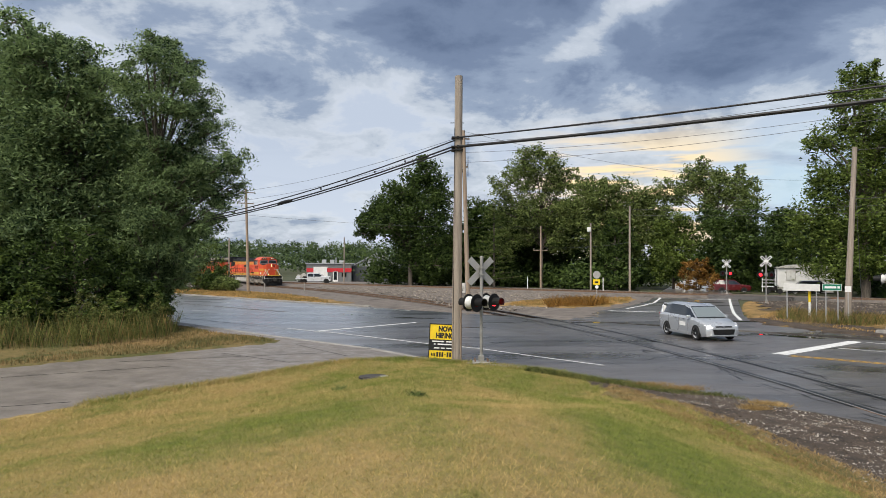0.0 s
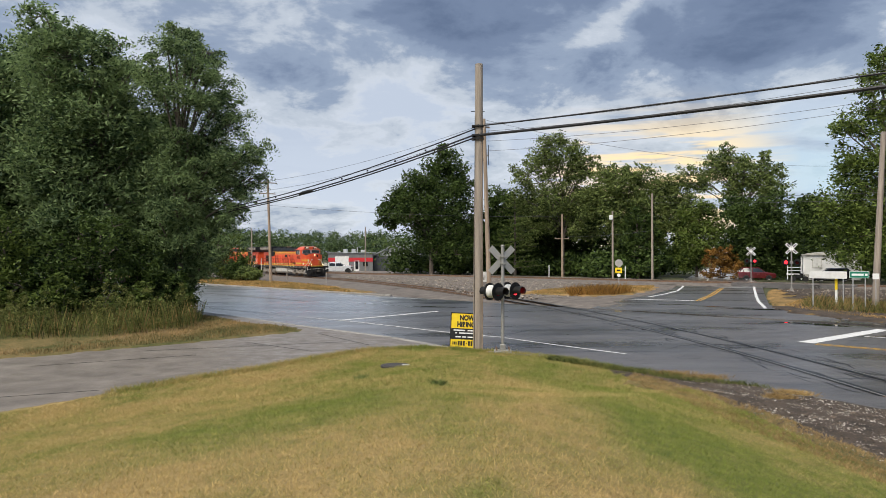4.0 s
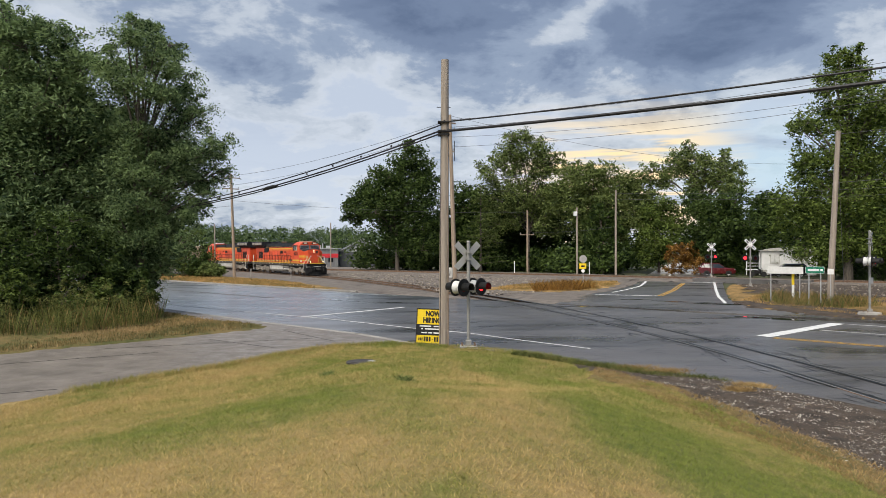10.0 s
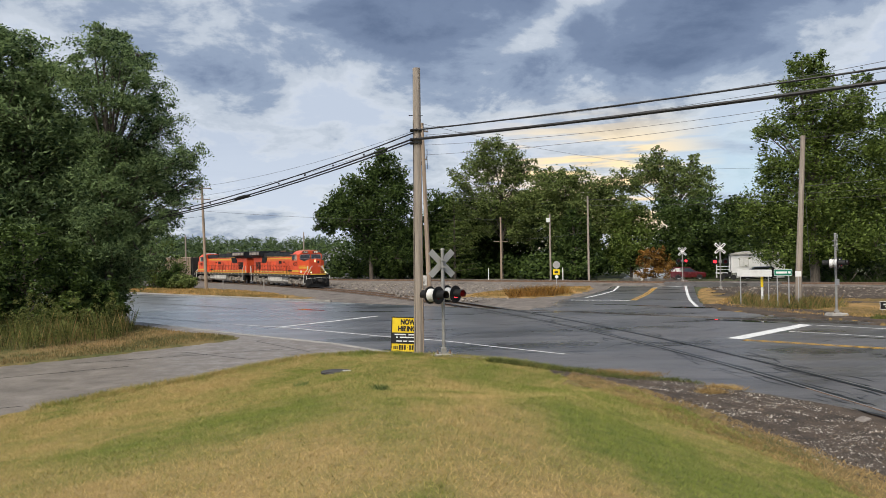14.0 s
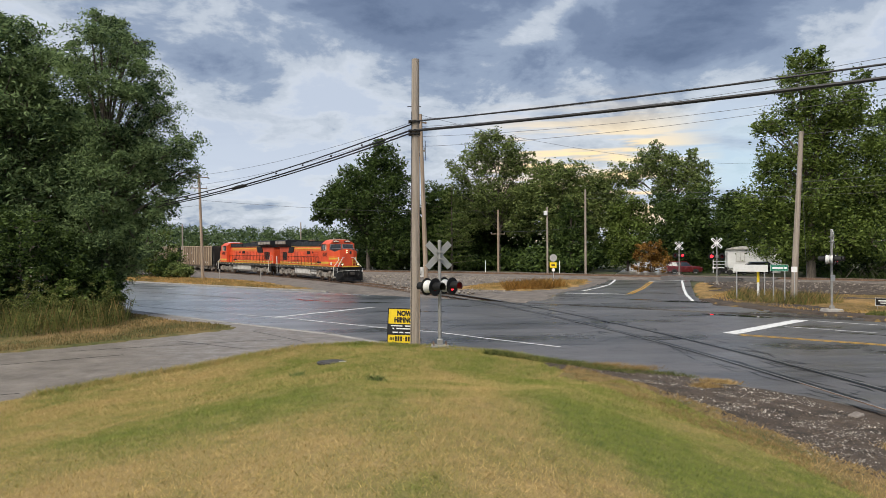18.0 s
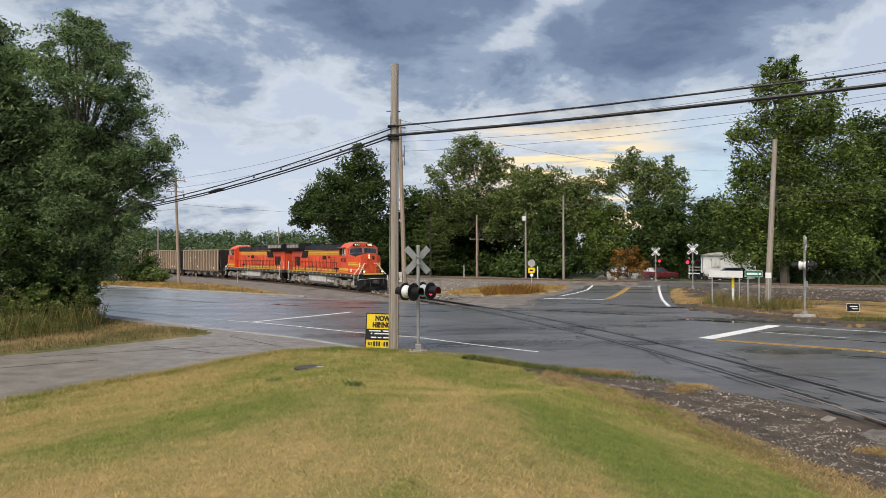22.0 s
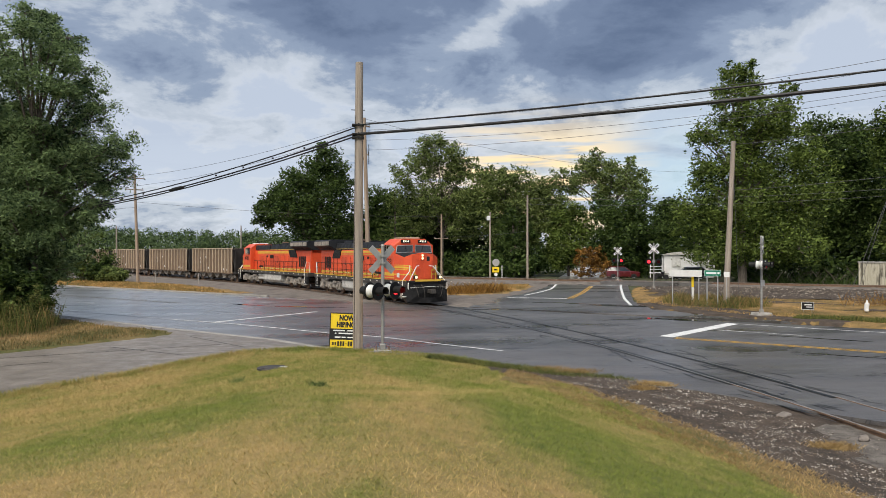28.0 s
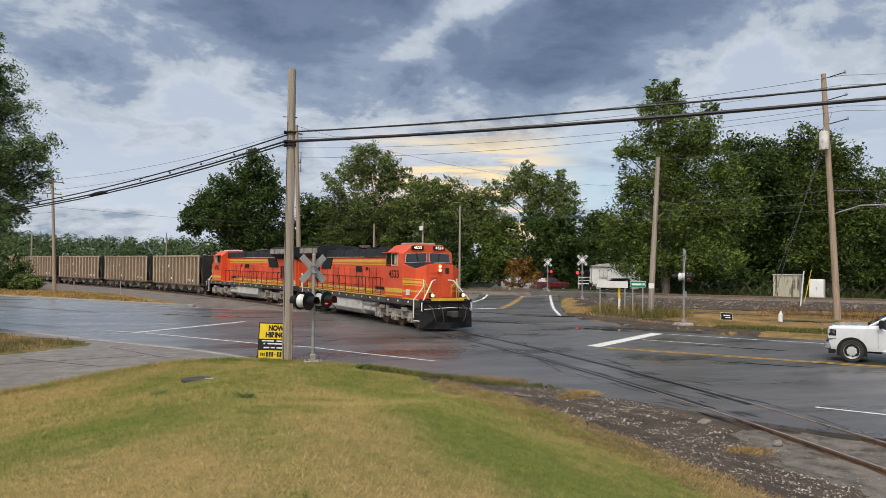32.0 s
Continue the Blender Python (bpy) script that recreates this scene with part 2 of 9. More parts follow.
    mottle = N("ShaderNodeMath")
    mottle.operation = "MULTIPLY_ADD"
    L(noise_tex(2.6, 5, 0.7), mottle.inputs[0])
    mottle.inputs[1].default_value = 0.34
    L(field, mottle.inputs[2])
    each = N("ShaderNodeMath")
    each.operation = "MULTIPLY_ADD"
    L(geo.outputs["Random Per Island"], each.inputs[0])
    each.inputs[1].default_value = 0.24 if not bump else 0.0
    L(mottle.outputs[0], each.inputs[2])
    shift = 0.12 if not bump else 0.0
    patch = ramp(each.outputs[0], 0.56 + shift, 0.86 + shift, 0.0, 0.95)
    tuft = ramp(noise_tex(5.0, 4, 0.7), 0.35, 0.72)
    col = mix(tuft, green_dark, green)
    dry = mix(ramp(noise_tex(9.0, 3), 0.3, 0.7), tuple(0.72 * c for c in straw), straw)
    col = mix(patch, col, dry)
    hsv = N("ShaderNodeHueSaturation")
    tone = N("ShaderNodeMath")
    tone.operation = "MULTIPLY"
    L(ramp(geo.outputs["Random Per Island"], 0, 1, 0.84, 1.16), tone.inputs[0])
    L(ramp(noise_tex(42.0, 3, 0.8), 0.3, 0.7, 0.72, 1.28), tone.inputs[1])
    L(tone.outputs[0], hsv.inputs["Value"])
    L(col, hsv.inputs["Color"])
    L(hsv.outputs[0], b.inputs["Base Color"])
    if bump:
        bp = N("ShaderNodeBump")
        bp.inputs["Strength"].default_value, bp.inputs["Distance"].default_value = bump, 0.05
        L(noise_tex(28.0, 4, 0.75), bp.inputs["Height"])
        L(bp.outputs[0], b.inputs["Normal"])
    if back:
        t, mx = N("ShaderNodeBsdfTranslucent"), N("ShaderNodeMixShader")
        L(hsv.outputs[0], t.inputs[0])
        mx.inputs[0].default_value = back
        L(b.outputs[0], mx.inputs[1])
        L(t.outputs[0], mx.inputs[2])
        L(mx.outputs[0], nt.nodes["Material Output"].inputs[0])
    MATS[name] = m
    return m


def asphalt_material():
    """Old asphalt after rain: drying streaks along the lanes, wet patches and fine cracks."""
    m = bpy.data.materials.new("wet_asphalt")
    m.use_nodes = True
    nt = m.node_tree
    N, L = nt.nodes.new, nt.links.new
    b = nt.nodes["Principled BSDF"]
    geo = N("ShaderNodeNewGeometry")

    def noise_tex(s, detail=5, r=0.6, stretch=(1, 1, 1), distort=0.0):
        mp = N("ShaderNodeMapping")
        mp.inputs["Rotation"].default_value = (0, 0, radians(43))
        mp.inputs["Scale"].default_value = stretch
        mp.vector_type = "POINT"
        L(geo.outputs["Position"], mp.inputs[0])
        n = N("ShaderNodeTexNoise")
        n.inputs["Scale"].default_value, n.inputs["Detail"].default_value, n.inputs["Roughness"].default_value = s, detail, r
        n.inputs["Distortion"].default_value = distort
        L(mp.outputs[0], n.inputs["Vector"])
        return n.outputs["Fac"]

    def ramp(fac, lo, hi, a=0.0, c=1.0):
        r = N("ShaderNodeMapRange")
        r.inputs[1].default_value, r.inputs[2].default_value, r.inputs[3].default_value, r.inputs[4].default_value = lo, hi, a, c
        L(fac, r.inputs[0])
        return r.outputs[0]

    def mix(fac, a, c):
        x = N("ShaderNodeMix")
        x.data_type = "RGBA"
        for s, v in ((x.inputs[0], fac), (x.inputs[6], a), (x.inputs[7], c)):
            if isinstance(v, tuple):
                s.default_value = (*v, 1)
            else:
                L(v, s)
        return x.outputs[2]

    streak = noise_tex(0.5, 5, 0.6, (0.16, 1.3, 1))
    grain = noise_tex(30, 4, 0.7)
    col = mix(ramp(streak, 0.38, 0.64), (0.084, 0.077, 0.074), (0.205, 0.190, 0.182))
    col = mix(ramp(grain, 0.35, 0.75), (0.085, 0.080, 0.080), col)
    damp = ramp(noise_tex(0.30, 7, 0.62, (0.35, 1.0, 1), 0.4), 0.50, 0.62)
    col = mix(damp, col, (0.052, 0.047, 0.045))
    seam = noise_tex(0.55, 2, 0.5, (0.25, 1.1, 1), 1.2)
    line = N("ShaderNodeMath")
    line.operation = "ABSOLUTE"
    sub = N("ShaderNodeMath")
    sub.operation = "SUBTRACT"
    L(seam, sub.inputs[0])
    sub.inputs[1].default_value = 0.5
    L(sub.outputs[0], line.inputs[0])
    col = mix(ramp(line.outputs[0], 0.0, 0.006, 1.0, 0.0), col, (0.012, 0.012, 0.013))
    L(col, b.inputs["Base Color"])
    along = N("ShaderNodeVectorMath")
    along.operation = "DOT_PRODUCT"
    L(geo.outputs["Position"], along.inputs[0])
    along.inputs[1].default_value = (0.729, -0.684, 0)
    wet = N("ShaderNodeMath")
    wet.operation = "MULTIPLY"
    soak = N("ShaderNodeMath")
    soak.operation = "MULTIPLY"
    L(ramp(noise_tex(0.42, 6, 0.6, (0.28, 1.0, 1)), 0.36, 0.60, 0.28, 0.52), soak.inputs[0])
    L(ramp(damp, 0, 1, 1.0, 0.62), soak.inputs[1])
    L(soak.outputs[0], wet.inputs[0])
    L(ramp(along.outputs["Value"], -38, -20, 0.80, 1.0), wet.inputs[1])
    L(wet.outputs[0], b.inputs["Roughness"])
    b.inputs["Specular IOR Level"].default_value = 1.0
    # a film of rain, thicker away from the junction
    L(ramp(along.outputs["Value"], -36, -16, 0.9, 0.15), b.inputs["Coat Weight"])
    b.inputs["Coat Roughness"].default_value = 0.30
    b.inputs["Coat IOR"].default_value = 1.45
    bp = N("ShaderNodeBump")
    bp.inputs["Strength"].default_value, bp.inputs["Distance"].default_value = 0.30, 0.012
    L(grain, bp.inputs["Height"])
    L(bp.outputs[0], b.inputs["Normal"])
    MATS["wet_asphalt"] = m
    return m


ASPHALT = asphalt_material()
CONCRETE = material("old_concrete", (0.125, 0.110, 0.097), (0.245, 0.215, 0.190), 0.9, 0.35, 0.7, 0.25, 30, wear=(0.11, 0.10, 0.09), wear_scale=0.7)
KERB = material("kerb_concrete", (0.20, 0.185, 0.17), (0.40, 0.38, 0.35), 2.0, 0.7, 0.9, 0.3, 30)
WHITE_LINE = material("white_road_paint", (0.52, 0.52, 0.52), (0.82, 0.82, 0.80), 4.0, 0.5, 0.7, 0.15, 50, wear=(0.22, 0.22, 0.22), wear_at=0.60, wear_scale=2.5)
YELLOW_LINE = material("yellow_road_paint", (0.50, 0.27, 0.03), (0.72, 0.42, 0.06), 4.0, 0.5, 0.7, 0.15, 50, wear=(0.16, 0.13, 0.08), wear_at=0.60, wear_scale=2.5)
LAWN = lawn_material("mown_lawn", (0.21, 0.215, 0.060), (0.41, 0.295, 0.130), (0.12, 0.138, 0.038), lean=-0.011)
VERGE = lawn_material("dry_verge", (0.24, 0.17, 0.065), (0.50, 0.31, 0.13), (0.085, 0.066, 0.030))
DIRT = material("bare_dirt", (0.018, 0.013, 0.009), (0.098, 0.071, 0.051), 1.6, 0.85, 0.95, 1.0, 26, wear=(0.21, 0.185, 0.16), wear_at=0.66, wear_scale=9.0)
BALLAST = material("grey_ballast", (0.115, 0.098, 0.085), (0.31, 0.275, 0.245), 1.2, 0.85, 0.95, 1.0, 14, wear=(0.075, 0.060, 0.048), wear_at=0.55, wear_scale=0.45)
CINDER = material("brown_cinders", (0.075, 0.063, 0.054), (0.225, 0.195, 0.170), 1.1, 0.85, 0.95, 1.0, 14, wear=(0.045, 0.037, 0.030), wear_at=0.56, wear_scale=0.35)
FADED_LINE = material("faded_yellow_line", (0.13, 0.115, 0.095), (0.24, 0.19, 0.12), 3, 0.5, 0.7, 0.1, 30)
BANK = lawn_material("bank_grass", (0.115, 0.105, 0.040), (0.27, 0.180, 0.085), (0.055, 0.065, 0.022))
PEBBLE = material("dark_pebble", (0.032, 0.024, 0.018), (0.18, 0.140, 0.105), 5, 0.8, 0.95, 0.3, 20, island_tone=0.6)
STONE = material("crushed_stone", (0.16, 0.138, 0.115), (0.60, 0.555, 0.50), 5, 0.8, 0.95, 0.3, 20, island_tone=0.5)
YARD_STONE = material("dusty_yard_stone", (0.075, 0.062, 0.052), (0.36, 0.31, 0.26), 4, 0.85, 0.95, 0.3, 20, island_tone=0.5)
SAND = material("crumbled_pale_grit", (0.060, 0.050, 0.042), (0.225, 0.20, 0.175), 2.4, 0.85, 0.95, 1.0, 26, wear=(0.045, 0.037, 0.030), wear_at=0.52, wear_scale=1.3)
FIELD = material("meadow", (0.026, 0.038, 0.014), (0.085, 0.085, 0.036), 0.08, 0.9, 0.95, 0.4, 6)
RUST = material("rusty_rail", (0.09, 0.055, 0.036), (0.24, 0.145, 0.09), 5, 0.6, 0.85, 0.3, 40)
SHINY_RAIL = material("worn_rail_head", (0.20, 0.185, 0.175), (0.36, 0.345, 0.33), 5, 0.32, 0.5, 0.05, 40, metal=0.25)
TIE = material("creosoted_wood", (0.035, 0.027, 0.022), (0.13, 0.10, 0.08), 2, 0.8, 0.95, 0.5, 30, stretch=(1, 6, 1), random_tone=0.35)
POLE_WOOD = material("weathered_pole_wood", (0.20, 0.145, 0.10), (0.42, 0.33, 0.25), 1.6, 0.8, 0.95, 0.4, 25, stretch=(6, 6, 0.35), wear=(0.13, 0.09, 0.06), wear_scale=1.5)
GREY_WOOD = material("grey_pole_wood", (0.19, 0.155, 0.125), (0.40, 0.345, 0.29), 1.6, 0.8, 0.95, 0.4, 25, stretch=(6, 6, 0.35), wear=(0.17, 0.13, 0.10), wear_scale=1.5)
BARK = material("tree_bark", (0.06, 0.048, 0.038), (0.19, 0.16, 0.13), 3, 0.85, 0.95, 0.8, 14, stretch=(3, 3, 0.6))
CABLE = material("black_cable", (0.008, 0.008, 0.009), (0.02, 0.02, 0.022), 8, 0.5, 0.6, 0)
WIRE = material("bare_wire", (0.06, 0.06, 0.065), (0.10, 0.10, 0.11), 8, 0.5, 0.6, 0)
STEEL = material("galvanised_steel", (0.34, 0.345, 0.35), (0.55, 0.555, 0.56), 4, 0.35, 0.6, 0.05, 40, metal=0.7)
DARK_STEEL = material("dark_painted_steel", (0.009, 0.009, 0.010), (0.024, 0.023, 0.023), 3, 0.5, 0.8, 0.1, 30, spec=0.25)
WHITE = material("white_paint", (0.66, 0.66, 0.65), (0.83, 0.83, 0.82), 1.5, 0.35, 0.6, 0.05, 30, wear=(0.45, 0.43, 0.40), wear_at=0.68)
BLACK = material("black_paint", (0.006, 0.006, 0.006), (0.016, 0.016, 0.016), 3, 0.4, 0.7, 0.05, 40, spec=0.25)
GLASS = lens_material("dark_glass", (0.014, 0.017, 0.020), 0.06)
GLASS.node_tree.nodes["Principled BSDF"].inputs["Specular IOR Level"].default_value = 1.0
RED_LIT = lamp_material("lit_red_lens", (1.0, 0.02, 0.03), 2.6)
RED_DARK = lens_material("unlit_red_lens", (0.10, 0.006, 0.008), 0.12)
HEADLIGHT = lamp_material("lit_headlight", (1.0, 0.76, 0.42), 0.95)
LEAF_LOCUST = leaf_material("locust_leaves", (0.045, 0.092, 0.042), (0.275, 0.375, 0.16), 0.45)
LEAF_OAK = leaf_material("oak_leaves", (0.016, 0.038, 0.011), (0.098, 0.150, 0.036))
LEAF_SYC = leaf_material("sycamore_leaves", (0.034, 0.068, 0.014), (0.195, 0.265, 0.058))
LEAF_LIGHT = leaf_material("pale_leaves", (0.045, 0.078, 0.022), (0.235, 0.295, 0.090))
LEAF_PINE = leaf_material("pine_needles", (0.035, 0.075, 0.02), (0.15, 0.20, 0.05))
LEAF_HICK = leaf_material("hickory_leaves", (0.020, 0.045, 0.011), (0.145, 0.20, 0.043))
LEAF_FAR = leaf_material("far_leaves", (0.034, 0.068, 0.030), (0.135, 0.195, 0.075))
LEAF_RUST = leaf_material("rusty_leaves", (0.14, 0.065, 0.016), (0.40, 0.215, 0.05))
WEED = leaf_material("weed_stalks", (0.050, 0.075, 0.020), (0.22, 0.235, 0.070))
DRY_WEED = leaf_material("dry_weed_stalks", (0.20, 0.12, 0.05), (0.46, 0.32, 0.13))


# ---- building tools ----
def mesh_object(name, verts, faces, mat, parent=None, label="", smooth=False):
    me = bpy.data.meshes.new(name)
    me.from_pydata([tuple(v) for v in verts], [], faces)
    if smooth:
        me.polygons.foreach_set("use_smooth", [True] * len(me.polygons))
    me.materials.append(mat)
    me.update()
    ob = new(name, me)
    ob.parent = parent
    return tagged(ob, label)


class Geo:
    """Collects simple solids into one mesh."""

    def __init__(self):
        self.v, self.f = [], []

    def add(self, verts, faces, m=None):
        o = len(self.v)
        self.v += [tuple(m @ Vector(p)) if m is not None else tuple(p) for p in verts]
        self.f += [tuple(o + i for i in f) for f in faces]
        return self

    def box(self, c, s, m=None, taper=1.0):
        x, y, z = (k / 2 for k in s)
        vs = [(c[0] + a * x * (taper if d > 0 else 1), c[1] + b * y * (taper if d > 0 else 1), c[2] + d * z) for d in (-1, 1) for a, b in ((-1, -1), (1, -1), (1, 1), (-1, 1))]
        return self.add(vs, [(3, 2, 1, 0), (4, 5, 6, 7), (0, 1, 5, 4), (1, 2, 6, 5), (2, 3, 7, 6), (3, 0, 4, 7)], m)

    def tube(self, pts, radii, n=8, caps=True, m=None):
        pts = [Vector(p) for p in pts]
        if isinstance(radii, (int, float)):
            radii = [radii] * len(pts)
        vs, fs = [], []
        ref = None
        for i, p in enumerate(pts):
            d = (pts[min(i + 1, len(pts) - 1)] - pts[max(i - 1, 0)]).normalized()
            if ref is None:
                ref = Vector((1, 0, 0)) if abs(d.x) < 0.8 else Vector((0, 1, 0))
            a = (ref - d * ref.dot(d)).normalized()
            b = d.cross(a)
            ref = a
            for k in range(n):
                t = 2 * math.pi * k / n
                vs.append(p + radii[i] * (math.cos(t) * a + math.sin(t) * b))
        for i in range(len(pts) - 1):
            for k in range(n):
                fs.append((i * n + k, i * n + (k + 1) % n, (i + 1) * n + (k + 1) % n, (i + 1) * n + k))
        if caps:
            fs.append(tuple(range(n - 1, -1, -1)))
            fs.append(tuple((len(pts) - 1) * n + k for k in range(n)))
        return self.add(vs, fs, m)

    def prism(self, poly, lo, hi, axis="z", m=None):
        """A polygon of two coordinates, drawn out along an axis."""
        put = {"z": lambda a, b, h: (a, b, h), "y": lambda a, b, h: (a, h, b), "x": lambda a, b, h: (h, a, b)}[axis]
        n = len(poly)
        vs = [put(a, b, lo) for a, b in poly] + [put(a, b, hi) for a, b in poly]
        fs = [tuple(range(n - 1, -1, -1)), tuple(range(n, 2 * n))] + [(i, (i + 1) % n, n + (i + 1) % n, n + i) for i in range(n)]
        return self.add(vs, fs, m)

    def loft(self, rings, caps=True, m=None):
        n = len(rings[0])
        vs = [p for r in rings for p in r]
        fs = [(i * n + k, i * n + (k + 1) % n, (i + 1) * n + (k + 1) % n, (i + 1) * n + k) for i in range(len(rings) - 1) for k in range(n)]
        if caps:
            fs += [tuple(range(n - 1, -1, -1)), tuple((len(rings) - 1) * n + k for k in range(n))]
        return self.add(vs, fs, m)


def part(name, geo, mat, parent=None, label="", bevel=0.0, smooth=False):
    """Links a Geo as one mesh object under a thing or a part."""
    bm = bmesh.new()
    vs = [bm.verts.new(p) for p in geo.v]
    for f in geo.f:
        try:
            bm.faces.new([vs[i] for i in f])
        except ValueError:
            pass
    bmesh.ops.recalc_face_normals(bm, faces=bm.faces)
    if bevel:
        edges = [e for e in bm.edges if len(e.link_faces) == 2 and e.calc_face_angle(0) > 0.6]
        bmesh.ops.bevel(bm, geom=edges, offset=bevel, segments=1, affect="EDGES", clamp_overlap=True)
    if smooth:
        for f in bm.faces:
            f.smooth = True
        for e in bm.edges:
            if len(e.link_faces) == 2 and e.calc_face_angle(0) > 0.7:
                e.smooth = False
    me = bpy.data.meshes.new(name)
    bm.to_mesh(me)
    bm.free()
    me.materials.append(mat)
    ob = new(name, me)
    ob.parent = parent
    return tagged(ob, label)


def thing(name, label, category, m=None, group="", kind=""):
    ob = new(name)
    ob.empty_display_size = 0.3
    if m is not None:
        ob.matrix_basis = m
    return tagged(ob, label, category, group, kind)


def text_part(name, body, size, m, mat, parent, label="", squeeze=1.0, bold=0.0):
    cu = bpy.data.curves.new(name, "FONT")
    cu.body, cu.size, cu.extrude, cu.align_x, cu.align_y = body, size, 0.004, "CENTER", "CENTER"
    cu.offset = bold
    tmp = bpy.data.objects.new(name, cu)
    scene.collection.objects.link(tmp)
    bpy.context.view_layer.update()
    me = bpy.data.meshes.new_from_object(tmp)
    bpy.data.objects.remove(tmp)
    me.transform(m @ Matrix.Diagonal((squeeze, 1, 1, 1)))
    me.materials.clear()
    me.materials.append(mat)
    ob = new(name, me)
    ob.parent = parent
    return tagged(ob, label)


def distance_in(poly, X, Y):
    """Distance to a polygon's edge, positive inside."""
    P = np.array(poly, float)
    best = np.full(X.shape, 1e9)
    inside = np.zeros(X.shape, bool)
    for (ax, ay), (bx, by) in zip(P, np.roll(P, -1, 0)):
        dx, dy = bx - ax, by - ay
        t = np.clip(((X - ax) * dx + (Y - ay) * dy) / (dx * dx + dy * dy + 1e-12), 0, 1)
        best = np.minimum(best, np.hypot(X - ax - t * dx, Y - ay - t * dy))
        with np.errstate(divide="ignore", invalid="ignore"):
            cross = ((ay > Y) != (by > Y)) & (X < (bx - ax) * (Y - ay) / (by - ay + 1e-12) + ax)
        inside ^= cross
    return np.where(inside, best, -best)


def distance_to(line, X, Y):
    best = np.full(np.shape(X), 1e9)
    for (ax, ay), (bx, by) in zip(line[:-1], line[1:]):
        dx, dy = bx - ax, by - ay
        t = np.clip(((X - ax) * dx + (Y - ay) * dy) / (dx * dx + dy * dy), 0, 1)
        best = np.minimum(best, np.hypot(X - ax - t * dx, Y - ay - t * dy))
    return best


def wobble(X, Y, s, seed=0.0):
    """A cheap smooth unevenness between -1 and 1."""
    return (np.sin(X * s + 1.3 * seed) * np.cos(Y * s * 1.17 + seed) + 0.6 * np.sin(X * s * 2.3 + Y * s * 1.9 + seed) + 0.4 * np.cos(Y * s * 4.1 - X * s * 3.2 + 2 * seed)) / 2


def sheet(name, poly, step, height, mat, label, category="ground", ragged=0.12, kind="structure", sink=0.16):
    """A piece of ground with an uneven edge that dips under its neighbours."""
    P = np.array(poly, float)
    x0, y0, x1, y1 = *(P.min(0) - 1.0), *(P.max(0) + 1.0)
    xs, ys = np.arange(x0, x1 + step, step), np.arange(y0, y1 + step, step)
    X, Y = np.meshgrid(xs, ys)
    D = distance_in(poly, X, Y) + ragged * wobble(X, Y, 1.9, len(name)) + 0.5 * ragged * wobble(X, Y, 6.1, 2.0)
    Z = height(X, Y)
    Z = np.where(D > 0, Z, np.maximum(Z + D * 0.9, -sink))
    Z = np.where(D > 0.35, Z, np.where(D > 0, Z - 0.02 * (0.35 - D) / 0.35, Z))
    keep = D > -max(0.7, step * 1.5)
    idx = -np.ones(X.shape, int)
    idx[keep] = np.arange(keep.sum())
    verts = np.stack([X[keep], Y[keep], Z[keep]], -1)
    a, b, c, d = idx[:-1, :-1], idx[:-1, 1:], idx[1:, 1:], idx[1:, :-1]
    ok = (a >= 0) & (b >= 0) & (c >= 0) & (d >= 0)
    faces = np.stack([a[ok], b[ok], c[ok], d[ok]], -1)
    ob = mesh_object(name, verts.tolist(), faces.tolist(), mat, smooth=True)
    return tagged(ob, label, category, kind=kind)


# ---- the lie of the land ----
# the road's own axes: u along it, n across it, away from the lawn
RU, RN = Vector((0.729, -0.684)), Vector((0.684, 0.729))


def road_xy(u, n):
    return (RU.x * u + RN.x * n, RU.y * u + RN.y * n)


# metres along the curved track from its near end, and the compass of its line there
TRACK_TURN = ((-60, 82.0), (8, 87.2), (18, 93.08), (30, 99.4), (42, 103.51), (55, 108.13), (70, 113.12), (85, 116.41), (100, 119.92), (115, 124.23), (130, 125.64), (160, 123.0), (300, 118.0))


def track_table():
    s = np.arange(-60, 300, 0.25)
    h = np.radians(np.interp(s, [a for a, _ in TRACK_TURN], [b for _, b in TRACK_TURN]))
    X, Y = np.r_[0, np.cumsum(np.cos(h[:-1]) * 0.25)], np.r_[0, np.cumsum(np.sin(h[:-1]) * 0.25)]
    return X + 10.995 - np.interp(8, s, X), Y + 7.987 - np.interp(8, s, Y), s


TX, TY, TS = track_table()


def track_at(s, side=0.0):
    """Place on the curved track s metres from its near end, and the turn of its line (towards the near end)."""
    x, y = np.interp(s, TS, TX), np.interp(s, TS, TY)
    dx, dy = np.interp(s - 1, TS, TX) - np.interp(s + 1, TS, TX), np.interp(s - 1, TS, TY) - np.interp(s + 1, TS, TY)
    k = math.hypot(dx, dy)
    dx, dy = dx / k, dy / k
    return x - dy * side, y + dx * side, math.degrees(math.atan2(dy, dx))


MAIN_A, MAIN_B = Vector((-60, 146.8)), Vector((160, -22.0))


LAWN_LEFT = [(-24, -14), (-17, 3), (-14, 8.5), (-11.6, 12.6), (-9.7, 16), (-8.7, 17.8), (-7.5, 19.9), (-6.4, 21.4), (-5.1, 23.4), (-4.3, 24.8), (-3.3, 26.0), (-1.7, 26.5), (-0.6, 26.3), (1.4, 25.2), (3.5, 23.6), (4.4, 21.9), (4.9, 19.9)]
LAWN_RIGHT = [(4.9, 19.9), (5.2, 17.4), (5.5, 15.0), (5.9, 12.6), (6.2, 10.4), (6.4, 7), (6.6, 2), (7.2, -5), (8, -14)]


def smooth01(t):
    t = np.clip(t, 0, 1)
    return t * t * (3 - 2 * t)


